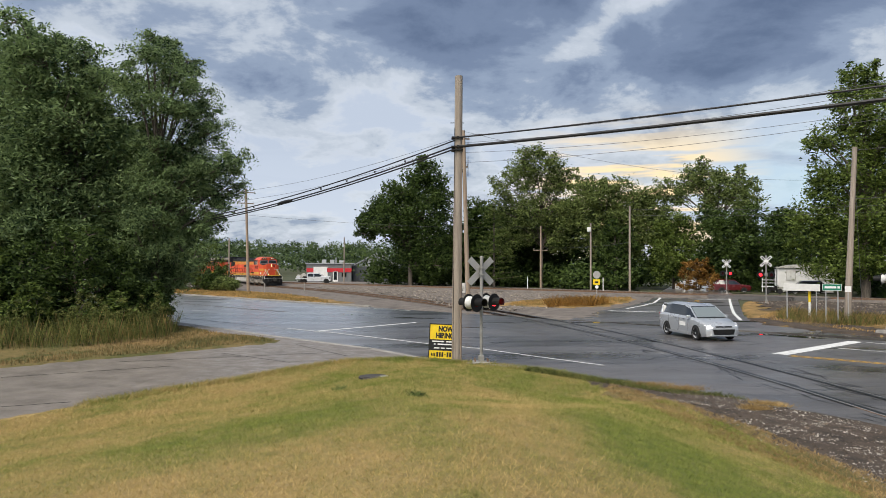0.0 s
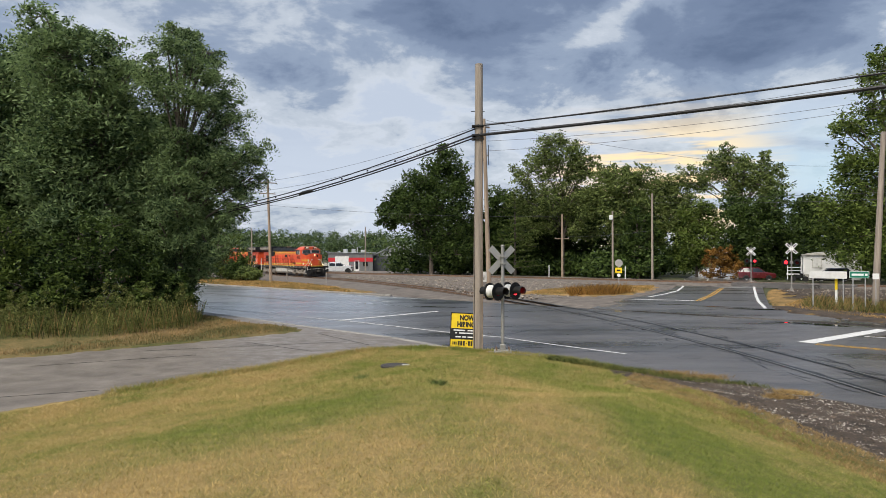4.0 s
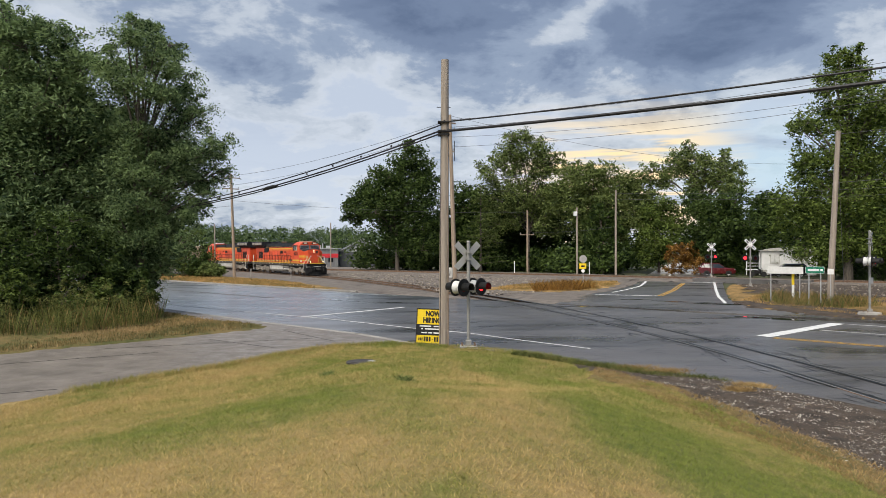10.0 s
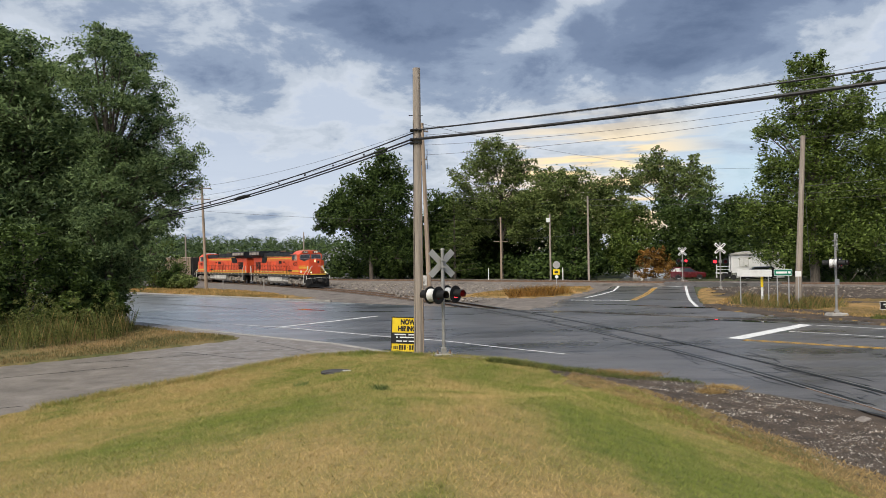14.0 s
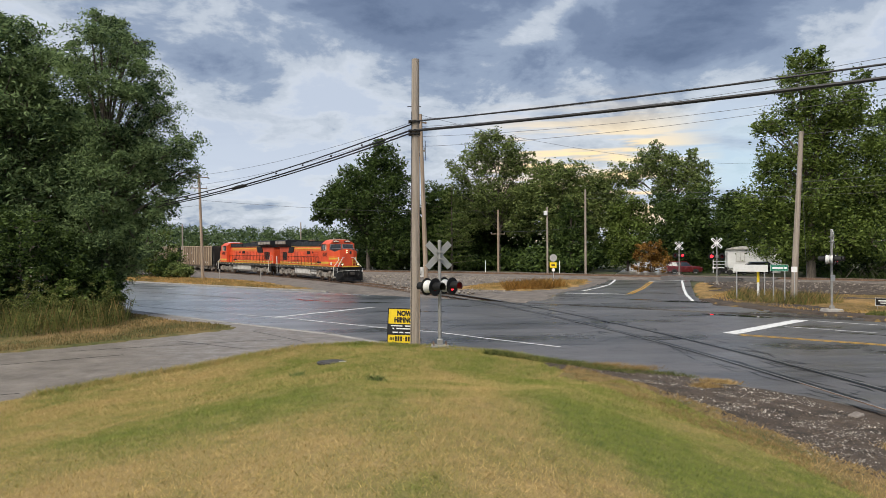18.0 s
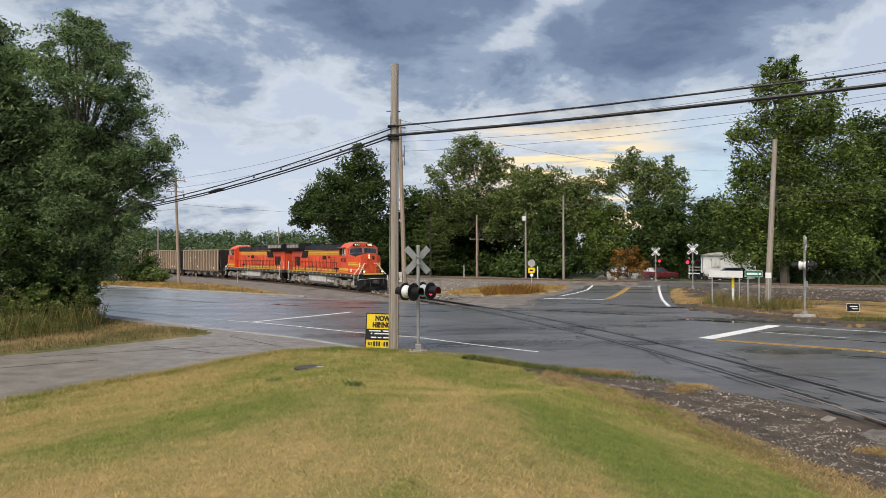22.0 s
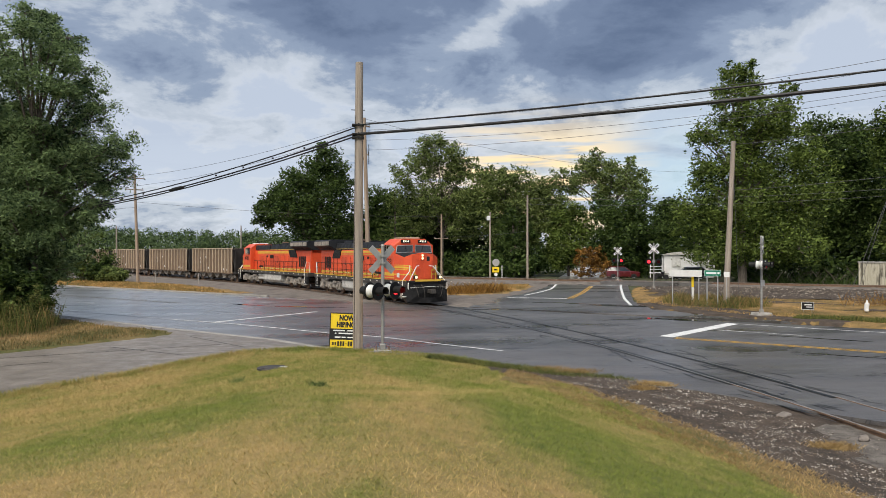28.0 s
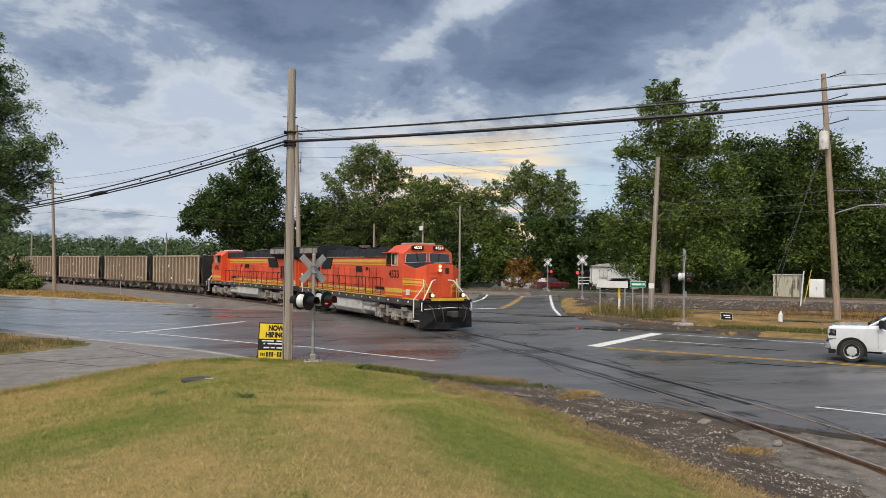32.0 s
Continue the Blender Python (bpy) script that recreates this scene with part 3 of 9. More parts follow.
def lawn_height(X, Y):
    edge = np.clip((20 - Y) * 0.024, 0.03, 0.42)
    dl, dr = distance_to(LAWN_LEFT, X, Y), distance_to(LAWN_RIGHT, X, Y)
    return edge + 1.50 * np.minimum(smooth01(dl / 14.5), smooth01((dr + 1.0) / 8.0) * 1.02) + 0.02 * wobble(X, Y, 0.9, 3.0)


def flat(z, amount=0.0, s=0.7):
    return lambda X, Y: z + amount * wobble(X, Y, s, 1.0)


# ---- ground and roads ----
def build_ground():
    ring = [0, 60, 130, 260, 500, 900, 1600, 2600]
    verts, faces = [(0, 0, -0.13)], []
    n = 48
    for r in ring[1:]:
        for k in range(n):
            a = 2 * math.pi * k / n
            verts.append((r * math.cos(a), r * math.sin(a), -0.13))
    for k in range(n):
        faces.append((0, 1 + k, 1 + (k + 1) % n))
    for i in range(len(ring) - 2):
        for k in range(n):
            a, b = 1 + i * n + k, 1 + i * n + (k + 1) % n
            faces.append((a, a + n, b + n, b))
    tagged(mesh_object("ground", verts, faces, FIELD), "flat green and dry grass land to the horizon", "ground", kind="structure")


def slab(name, poly, z0, z1, mat, label, category):
    g = Geo().prism(poly, z0, z1)
    return tagged(part(name, g, mat), label, category, kind="structure")


SIDE_ROAD = [(8.0, 46.0), (12.2, 55.6), (14.8, 59.4), (18.8, 67.6), (22.2, 76.0), (24.6, 83.8), (27.5, 92), (52, 158), (95, 250), (103, 247), (60, 155), (36.5, 92), (34.3, 84.6), (24.2, 58.8), (20.6, 49.5), (19.3, 44.0), (22.5, 33.5)]


def build_roads():
    far = [road_xy(u, 38.6) for u in (-320, 260)]
    near = [road_xy(u, n) for u, n in ((260, 17.0), (1.9, 17.2), (-0.6, 17.35), (-2.6, 17.75), (-5.4, 18.75), (-14.0, 17.4), (-24.0, 19.6), (-320, 19.6))]
    slab("road", far + near, -0.3, 0.0, ASPHALT, "wide grey asphalt road, wet after rain and cracked", "road")
    slab("side_road", SIDE_ROAD, -0.3, 0.006, ASPHALT, "narrow asphalt side road over the railway", "road")
    drive = [(-16.5, 43.6), (-8.2, 35.0), (-3.0, 30.0), (-0.4, 26.6), (-1.5, 25.6), (-3, 25.2), (-8, 17), (-12, 9), (-26, -16), (-60, -16), (-60, 22), (-30, 24.0), (-16.5, 27.0), (-12.6, 30.0), (-10.2, 32.8), (-11.6, 35.2), (-13.5, 37.6), (-17.5, 42.6)]
    slab("driveway", drive, -0.3, 0.012, CONCRETE, "worn grey-brown concrete driveway joining the road", "driveway")
    g = Geo()
    for a, b in (((-11.4, 25.6), (-4.6, 28.4)), ((-16, 15), (-9.3, 18.2)), ((-6.3, 31.2), (-3.6, 27.4)), ((-13.4, 22.0), (-9.2, 24.6)), ((-8.6, 28.2), (-5.4, 25.6))):
        v = Vector((b[0] - a[0], b[1] - a[1], 0))
        m = Matrix.Translation(((a[0] + b[0]) / 2, (a[1] + b[1]) / 2, 0.0145)) @ Matrix.Rotation(math.atan2(v.y, v.x), 4, "Z")
        g.box((0, 0, 0), (v.length, 0.035, 0.004), m)
    tagged(part("driveway_joint", g, BLACK), "dark tar joints across the concrete driveway", "joint", kind="structure")
    # the road's concrete gutter along the driveway and the far kerb
    def strip(name, pts, width, z, h, mat, label, category):
        g = Geo()
        for a, b in zip(pts[:-1], pts[1:]):
            v = Vector((b[0] - a[0], b[1] - a[1], 0))
            m = Matrix.Translation(((a[0] + b[0]) / 2, (a[1] + b[1]) / 2, z)) @ Matrix.Rotation(math.atan2(v.y, v.x), 4, "Z")
            g.box((0, 0, 0), (v.length + width * 0.3, width, h), m)
        return tagged(part(name, g, mat), label, category, kind="structure")
    strip("gutter", [(-24, 50.2), (-15.9, 42.9), (-8.2, 34.9), (-3.0, 29.9), (-0.6, 26.7)], 0.30, 0.003, 0.03, KERB, "pale concrete gutter at the edge of the road", "gutter")
    for a, b in ((-320, -44.5),):
        strip("kerb", [road_xy(a, 38.75), road_xy(b, 38.75)], 0.22, 0.05, 0.14, KERB, "low concrete kerb on the far edge of the road", "kerb")
    strip("kerb", [(0.9, 25.35), (3.6, 23.75), (4.7, 21.95), (5.6, 21.0), (6.5, 20.1), (7.4, 19.15)], 0.16, 0.025, 0.09, KERB, "broken pale kerb along the lawn", "kerb")

    def line(pts, width, mat, name="road_line", label="white painted road line", z=0.009):
        g = Geo()
        n = len(pts)
        vs = []
        for i, p in enumerate(pts):
            a, b = Vector(pts[max(i - 1, 0)]), Vector(pts[min(i + 1, n - 1)])
            d = (b - a).normalized()
            k = Vector((-d.y, d.x)) * width / 2
            vs += [(p[0] + k.x, p[1] + k.y, z), (p[0] - k.x, p[1] - k.y, z)]
        g.add(vs, [(2 * i, 2 * i + 1, 2 * i + 3, 2 * i + 2) for i in range(n - 1)])
        return tagged(part(name, g, mat), label, "road marking", kind="structure")
    line([(-60, 87.5), (-17.3, 46.8), (-8.8, 39.4), (-5.3, 36.5), (-0.6, 31.8), (1.6, 30.0), (3.5, 27.6), (5.6, 25.2)], 0.14, WHITE_LINE, label="white edge line along the road")
    line([(-6.4, 37.6), (-4.2, 40.2), (-1.6, 43.4)], 0.30, WHITE_LINE, label="slanting white stop line")
    for k in range(12):
        u = -47.6 - 11.4 * k
        line([road_xy(u, 26.6), road_xy(u - 3.1, 26.6)], 0.13, WHITE_LINE, label="white lane dash")
    for k in range(12):
        u = -38.9 - 9.6 * k
        line([road_xy(u, 34.1), road_xy(u - 3.0, 34.1)], 0.13, WHITE_LINE, label="white lane dash")
    line([road_xy(-260, 37.1), road_xy(-56, 37.1), road_xy(-38.8, 37.9)], 0.13, WHITE_LINE, label="white line along the far edge of the road")
    for n in (30.2, 30.5):
        line([road_xy(-44, n), road_xy(-260, n)], 0.09, FADED_LINE, label="faded yellow centre line")
    line([(13.25, 28.5), (19.05, 33.4)], 0.62, WHITE_LINE, label="broad white stop bar")
    for n in (29.15, 29.42):
        line([road_xy(-9.4, n + 0.4), road_xy(60, n)], 0.11, YELLOW_LINE, label="double yellow centre line")
    line([(16.7, 30.7), (19.2, 28.1)], 0.13, WHITE_LINE, label="white lane dash")
    line([(19.3, 33.0), (21.6, 30.5), (24.3, 27.8), (44, 8.5)], 0.14, WHITE_LINE, label="white edge line along the road")
    for k in range(4):
        a = (13.1 + 6.2 * k, 15.4 - 6.8 * k)
        line([a, (a[0] + 2.0, a[1] - 2.2)], 0.13, WHITE_LINE, label="white lane dash")
    line([(12.6, 55.0), (16.8, 53.2)], 0.40, WHITE_LINE, z=0.014, label="white stop line across the side road")
    for o in (0.0, 0.28):
        line([(16.9 + o, 53.2), (20.4 + o, 60.6), (25.4 + o, 72.4)], 0.12, YELLOW_LINE, z=0.014, label="double yellow line of the side road")
    line([(25.4, 72.6), (29.6, 74.2)], 0.35, WHITE_LINE, z=0.014, label="white stop line before the railway")
    line([(18.9, 45.9), (21.0, 52.2), (23.5, 58.9), (28.0, 70.6), (33.4, 84.4)], 0.22, WHITE_LINE, z=0.014, label="white edge line of the side road")
    line([(14.6, 57.6), (17.2, 62.2), (19.7, 67.3), (22.6, 75.4), (25.2, 84.0)], 0.22, WHITE_LINE, z=0.014, label="white edge line of the side road")
    line([(30.6, 92), (43, 126), (57, 158)], 0.16, WHITE_LINE, z=0.014, label="white edge line of the side road")


def yard_height(X, Y):
    """Level gravel, a little lower along the curved track."""
    line = [track_at(s)[:2] for s in np.arange(46, 150, 5.0)]
    return -0.125 + 0.165 * smooth01((distance_to(line, X, Y) - 1.5) / 1.5) + 0.025 * wobble(X, Y, 0.5, 1.0) * smooth01((distance_to(line, X, Y) - 1.7) / 1.6)


def gravel_height(X, Y):
    """Low and level by the rails, rising to the lawn's foot."""
    low = -0.115 + 0.102 * smooth01((Y - 12.5) / 3.5)
    return low + (np.clip((20 - Y) * 0.022, 0, 0.40) + 0.09) * smooth01((9.6 - X) / 3.2) + 0.025 * wobble(X, Y, 2.6, 4.0)


WATER = lens_material("rain_water", (0.018, 0.018, 0.019), 0.03)


TAR = lens_material("wet_tar", (0.012, 0.012, 0.012), 0.35)


def build_cracks():
    """Dark cracks and tar streaks in the road, many along the rails."""
    rng = np.random.default_rng(77)
    V, F = [], []

    def streak(x, y, a, length, w):
        n = 6
        pts = []
        for i in range(n + 1):
            a += rng.normal() * 0.15
            pts.append((x, y, a))
            x, y = x + math.cos(a) * length / n, y + math.sin(a) * length / n
        b = len(V)
        for i, (px, py, pa) in enumerate(pts):
            k = w * math.sin(math.pi * (i + 0.3) / (n + 0.6)) * rng.uniform(0.5, 1.2)
            V.append((px - math.sin(pa) * k, py + math.cos(pa) * k, 0.0068))
            V.append((px + math.sin(pa) * k, py - math.cos(pa) * k, 0.0068))
        for i in range(n):
            F.append((b + 2 * i, b + 2 * i + 1, b + 2 * i + 3, b + 2 * i + 2))
    for _ in range(190):
        s = rng.uniform(13, 58)
        x, y, a = track_at(s, rng.choice([-1, 1]) * rng.uniform(0.2, 1.5))
        streak(x, y, radians(a) + rng.normal() * 0.12, rng.uniform(0.3, 1.8), rng.uniform(0.012, 0.055))
    for _ in range(70):
        x, y = rng.uniform(-8, 20), rng.uniform(24, 50)
        p = x * RN.x + y * RN.y
        if 20 < p < 37:
            streak(x, y, radians(rng.choice([-46, 44, -20])) + rng.normal() * 0.3, rng.uniform(0.8, 4.0), rng.uniform(0.006, 0.022))
    tagged(mesh_object("road_crack", V, F, TAR), "dark cracks and tar streaks in the wet road", "crack", kind="stuff")


def build_land():
    sheet("lawn", LAWN_LEFT + LAWN_RIGHT[1:], 0.33, lawn_height, LAWN, "mown lawn, green with straw-dry patches, sloping to the road", "lawn", ragged=0.10)
    island = [(-40, 63), (-17.0, 43.3), (-15.2, 41.4), (-10.9, 36.0), (-8.1, 33.9), (-7.1, 32.1), (-8.6, 30.4), (-10.5, 28.0), (-12.9, 25.8), (-14.4, 23.8), (-30, 21.4), (-60, 23), (-70, 60), (-60, 82)]
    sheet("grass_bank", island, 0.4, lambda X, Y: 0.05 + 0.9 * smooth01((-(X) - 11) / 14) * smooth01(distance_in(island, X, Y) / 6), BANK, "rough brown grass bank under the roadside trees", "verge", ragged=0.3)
    gravel = [(4.0, 22.6), (4.7, 22.2), (5.9, 20.9), (7.2, 19.8), (8.0, 18.2), (9.2, 17.1), (10.1, 17.7), (10.9, 16.7), (11.6, 15.0), (12.2, 13.4), (13.4, 10.6), (18, 5.5), (32, -9), (32, -16), (7.6, -16), (6.0, 2), (5.7, 10), (5.0, 15), (4.6, 19.6)]
    sheet("gravel_bed", gravel, 0.33, gravel_height, DIRT, "dark gravel and cinder bed beside the rails", "gravel", ragged=0.12)
    apron = [track_at(a, b)[:2] for a, b in ((14.5, -1.3), (11, -2.3), (7, -2.2), (3, -1.7), (-6, -1.3), (-6, 3.2), (4, 3.0), (8, 2.0), (13, 1.0))]
    sheet("grit_apron", apron, 0.25, lambda X, Y: gravel_height(X, Y) + 0.018 + 0.012 * wobble(X, Y, 4.1, 1.0) - 0.03 * smooth01((Y - 13.5) / 1.0), SAND, "pale crumbled grit along the rails", "gravel", ragged=0.35, sink=0.2)
    yard = [road_xy(-120, 38.9), road_xy(-42, 38.9), (-4.0, 57.4), (1.0, 52.8), (9.5, 46.5), (12.0, 55.4), (14.4, 59.6), (18.4, 67.8), (21.8, 76), (24.2, 83.6), (27.2, 92), (22, 100), (-30, 140), (-90, 186)]
    sheet("rail_yard_gravel", yard, 0.8, yard_height, CINDER, "pale gravel and cinders between the tracks", "gravel", ragged=0.4)
    verge_far = [road_xy(-140, 39.0), road_xy(-50, 39.0), road_xy(-49, 41.0), road_xy(-60, 45.0), road_xy(-70, 47.5), road_xy(-84, 49.0), road_xy(-140, 52)]
    sheet("verge", verge_far, 0.7, flat(0.10, 0.05, 0.8), VERGE, "strip of dry yellow grass beside the road", "verge", ragged=0.35)
    tongue = [(9.6, 57.5), (14.0, 60.4), (17.8, 68.4), (20.0, 75.4), (15, 76), (7, 68), (4.2, 61)]
    sheet("verge", tongue, 0.6, flat(0.11, 0.05, 0.8), VERGE, "triangle of dry grass and weeds by the crossing", "verge", ragged=0.4)
    right = [(20.9, 48.8), (19.7, 44.6), (19.4, 41.8), (20.9, 36.8), (24.3, 31.4), (26.5, 29.0), (44, 12), (70, -12), (90, -2), (62, 48), (50, 58.5), (36, 68.5), (29.3, 69.5), (24.6, 58.6)]
    sheet("verge", right, 0.32, lambda X, Y: 0.07 + 0.12 * smooth01(distance_in(right, X, Y) / 4) + 0.05 * wobble(X, Y, 0.8, 1.0), VERGE, "verge of straw-coloured grass and bare earth", "verge", ragged=0.35)
    dirt = [(20.0, 47.0), (19.2, 42.4), (20.6, 37.0), (23.9, 32.0), (25.0, 32.8), (23.4, 36.5), (22.6, 42.0), (23.5, 49.0)]
    sheet("bare_verge", dirt, 0.22, lambda X, Y: 0.105 + 0.12 * smooth01(distance_in(right, X, Y) / 4) + 0.05 * wobble(X, Y, 0.8, 1.0), DIRT, "bare earth and litter along the road's edge", "verge", ragged=0.5)
    cinder = [(24.9, 50.8), (28.5, 49.2), (31.2, 47.6), (37.0, 45.8), (41.3, 44.2), (58, 33), (66, 40), (56, 52.6), (46, 60.4), (36, 68.0), (29.6, 69.0), (26.4, 60)]
    sheet("cinder_verge", cinder, 0.4, lambda X, Y: 0.115 + 0.12 * smooth01(distance_in(right, X, Y) / 4) + 0.06 * wobble(X, Y, 0.8, 1.0), DIRT, "dark cinders and gravel between verge and main line", "gravel", ragged=0.9)
    # withered strip between lawn and gravel, and bare spots on the verge
    strip = [(4.8, 20.7), (5.3, 19.8), (5.9, 17.6), (6.4, 15.2), (6.8, 12.8), (7.1, 9.5), (7.5, 4.0), (5.7, 4.0), (5.5, 9.5), (5.1, 12.6), (4.8, 15.0), (4.6, 17.4), (4.4, 19.9)]
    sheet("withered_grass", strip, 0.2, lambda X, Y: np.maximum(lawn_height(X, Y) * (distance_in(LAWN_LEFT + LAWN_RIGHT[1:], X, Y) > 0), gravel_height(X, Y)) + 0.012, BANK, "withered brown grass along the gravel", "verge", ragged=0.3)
    for i, (cx, cy, rx, ry) in enumerate(((28.5, 44.5, 3.2, 1.6), (33.0, 47.5, 4.0, 1.4), (27.0, 53.0, 2.2, 3.0), (36.5, 41.0, 3.0, 1.6), (31.0, 36.8, 2.6, 0.9))):
        q = [(cx + rx * math.cos(a) - 0.6 * ry * math.sin(a), cy + ry * math.sin(a) - 0.5 * rx * math.cos(a)) for a in np.linspace(0, 2 * math.pi, 12, endpoint=False)]
        sheet("bare_verge", q, 0.4, lambda X, Y: 0.125 + 0.12 * smooth01(distance_in(right, X, Y) / 4) + 0.05 * wobble(X, Y, 0.8, 1.0), DIRT, "bare dark earth on the verge", "verge", ragged=0.7)
    for i, (cx, cy, rx, ry, t) in enumerate(((18.6, 45.2, 2.6, 0.45, -20), (16.4, 47.4, 1.7, 0.30, -30), (20.8, 41.0, 0.5, 2.4, -20), (14.2, 49.4, 1.1, 0.25, -10), (17.2, 35.8, 1.6, 0.35, -45), (19.4, 26.9, 1.6, 0.10, -44), (16.9, 22.4, 1.3, 0.07, -40), (1.2, 40.2, 0.9, 0.16, -10), (-6.2, 49.6, 1.6, 0.22, -40), (-2.6, 47.4, 2.0, 0.25, -20), (8.8, 43.8, 1.0, 0.14, 0))):
        q = []
        for a in np.linspace(0, 2 * math.pi, 26, endpoint=False):
            w = 1 + 0.28 * math.sin(3 * a + i) + 0.18 * math.sin(5 * a + 2 * i)
            x, y = rx * w * math.cos(a), ry * w * math.sin(a)
            c, s = math.cos(radians(t)), math.sin(radians(t))
            q.append((cx + c * x - s * y, cy + s * x + c * y))
        tagged(part("puddle", Geo().prism(q, -0.05, 0.0075), WATER), "thin dark puddle on the asphalt", "puddle", kind="structure")
    d = (MAIN_B - MAIN_A).normalized()
    k = Vector((-d.y, d.x))
    for a, b, w in ((0, 112.5, 4.2), (124.0, 270, 8.5)):
        q = [MAIN_A + d * a + k * 3.2, MAIN_A + d * b + k * 3.2, MAIN_A + d * b - k * w, MAIN_A + d * a - k * w]
        sheet("ballast_bed", [tuple(p) for p in q], 0.9, lambda X, Y: 0.13 + 0.10 * smooth01((3.6 - np.abs((X - MAIN_A.x) * k.x + (Y - MAIN_A.y) * k.y + 0.4)) / 1.8) + 0.025 * wobble(X, Y, 1.8, 2.0), CINDER, "grey stone ballast under the main line", "ballast", ragged=0.3)


def rail_section(w_head=0.075, h=0.17):
    return [(-0.07, 0.0), (0.07, 0.0), (0.07, 0.018), (0.012, 0.03), (0.012, h - 0.045), (w_head / 2, h - 0.035), (w_head / 2, h), (-w_head / 2, h), (-w_head / 2, h - 0.035), (-0.012, h - 0.045), (-0.012, 0.03), (-0.07, 0.018)]


def sweep(name, pts, section, z, mat, parent=None, label=""):
    rings = []
    for i, p in enumerate(pts):
        a, b = Vector(pts[max(i - 1, 0)]), Vector(pts[min(i + 1, len(pts) - 1)])
        t = (b - a).normalized()
        rings.append([(p[0] - t.y * s, p[1] + t.x * s, z + h) for s, h in section])
    return part(name, Geo().loft(rings), mat, parent, label)


def build_tracks():
    # the curved track: the rail heads lie flush in the asphalt and stand free on either side of it
    track = thing("curved_railway_track", "single curved railway track, rails set flush in the road", "railway track", kind="structure")
    ss = list(np.arange(-40, 150, 2.0))
    for side in (-0.753, 0.753):
        pts = [track_at(s, side)[:2] for s in ss]
        sweep("rail", pts, rail_section(), -0.156, RUST, track, "rust-brown steel rail")
        sweep("rail_head", pts, [(-0.022, 0.0), (0.022, 0.0), (0.022, 0.006), (-0.022, 0.006)], 0.013, SHINY_RAIL, track, "worn bright running surface of the rail")
        inner = [track_at(s, side * 0.87)[:2] for s in ss if 15 < s < 60]
        sweep("flangeway", inner, [(-0.09, 0), (0.085, 0), (0.085, 0.004), (-0.09, 0.004)], 0.012, TAR, track, "dark groove along the rail in the road")
        outer = [track_at(s, side * 1.085)[:2] for s in ss if 17 < s < 58]
        sweep("tar_seal", outer, [(-0.045, 0), (0.045, 0), (0.045, 0.004), (-0.045, 0.004)], 0.012, TAR, track, "black tar seal outside the rail")
    tie = Geo().box((0, 0, 0), (0.22, 2.6, 0.16))
    first = None
    for s in list(np.arange(-6, 8.5, 0.56)) + list(np.arange(56, 118, 0.56)):
        x, y, a = track_at(s)
        if first is None:
            first = part("tie", tie, TIE, track, "dark creosoted wooden tie", bevel=0.015)
            ob = first
        else:
            ob = new("tie", first.data)
            ob.parent = track
        ob.matrix_basis = pose(x, y, -0.155 if s < 50 else -0.185, 0, 0, a)
    main = thing("main_line_track", "straight main line track on grey ballast", "railway track", kind="structure")
    d = (MAIN_B - MAIN_A).normalized()
    k = Vector((-d.y, d.x))
    for side in (-0.753, 0.753):
        pts = [tuple(MAIN_A + d * s + k * side) for s in np.arange(0, 270, 10)]
        sweep("rail", pts, rail_section(), 0.22, RUST, main, "rust-brown steel rail")
        sweep("rail_head", pts, [(-0.03, 0.0), (0.03, 0.0), (0.03, 0.005), (-0.03, 0.005)], 0.39, SHINY_RAIL, main, "worn bright running surface of the rail")
    a = math.degrees(math.atan2(d.y, d.x))
    for i, s in enumerate(np.arange(42, 200, 0.62)):
        if 112 < s < 124.5:
            continue
        p = MAIN_A + d * s
        ob = new("tie", first.data)
        ob.parent = main
        ob.matrix_basis = pose(p.x, p.y, 0.155, 0, 0, a)
    q = [MAIN_A + d * 112.5 + k * 2.0, MAIN_A + d * 124.0 + k * 2.0, MAIN_A + d * 124.0 - k * 2.0, MAIN_A + d * 112.5 - k * 2.0]
    tagged(part("crossing_panel", Geo().prism([tuple(p) for p in q], -0.1, 0.37), ASPHALT), "raised asphalt crossing over the main line", "crossing", kind="structure")


# ---- trees ----
def leaf_cloud(rng, centres, radii, per, size, flat_up=0.35, squash=0.8, droop=0.0, slim=0.42, spread=0.36):
    """Many small leaf blades scattered in the shells of round clumps."""
    out = []
    for c, r, k in zip(centres, radii, per):
        d = rng.normal(size=(k, 3))
        d /= np.linalg.norm(d, axis=1, keepdims=True)
        rad = r * np.abs(rng.normal(0.78, spread, (k, 1)))
        q = d * rad * np.array([1, 1, squash])
        q[:, 2] -= droop * (q[:, 0] ** 2 + q[:, 1] ** 2) / r
        out.append(np.asarray(c) + q)
    P = np.concatenate(out)
    n = len(P)
    a = rng.normal(size=(n, 3))
    a[:, 2] *= 1 - flat_up
    a /= np.linalg.norm(a, axis=1, keepdims=True)
    b = rng.normal(size=(n, 3))
    b[:, 2] *= squash
    b -= a * (a * b).sum(1, keepdims=True)
    b /= np.linalg.norm(b, axis=1, keepdims=True)
    s = size * (0.6 + 0.8 * rng.random((n, 1)))
    V = np.stack([P - a * s, P + b * s * slim - a * s * 0.1, P + a * s, P - b * s * slim + a * s * 0.1], 1).reshape(-1, 3)
    return V


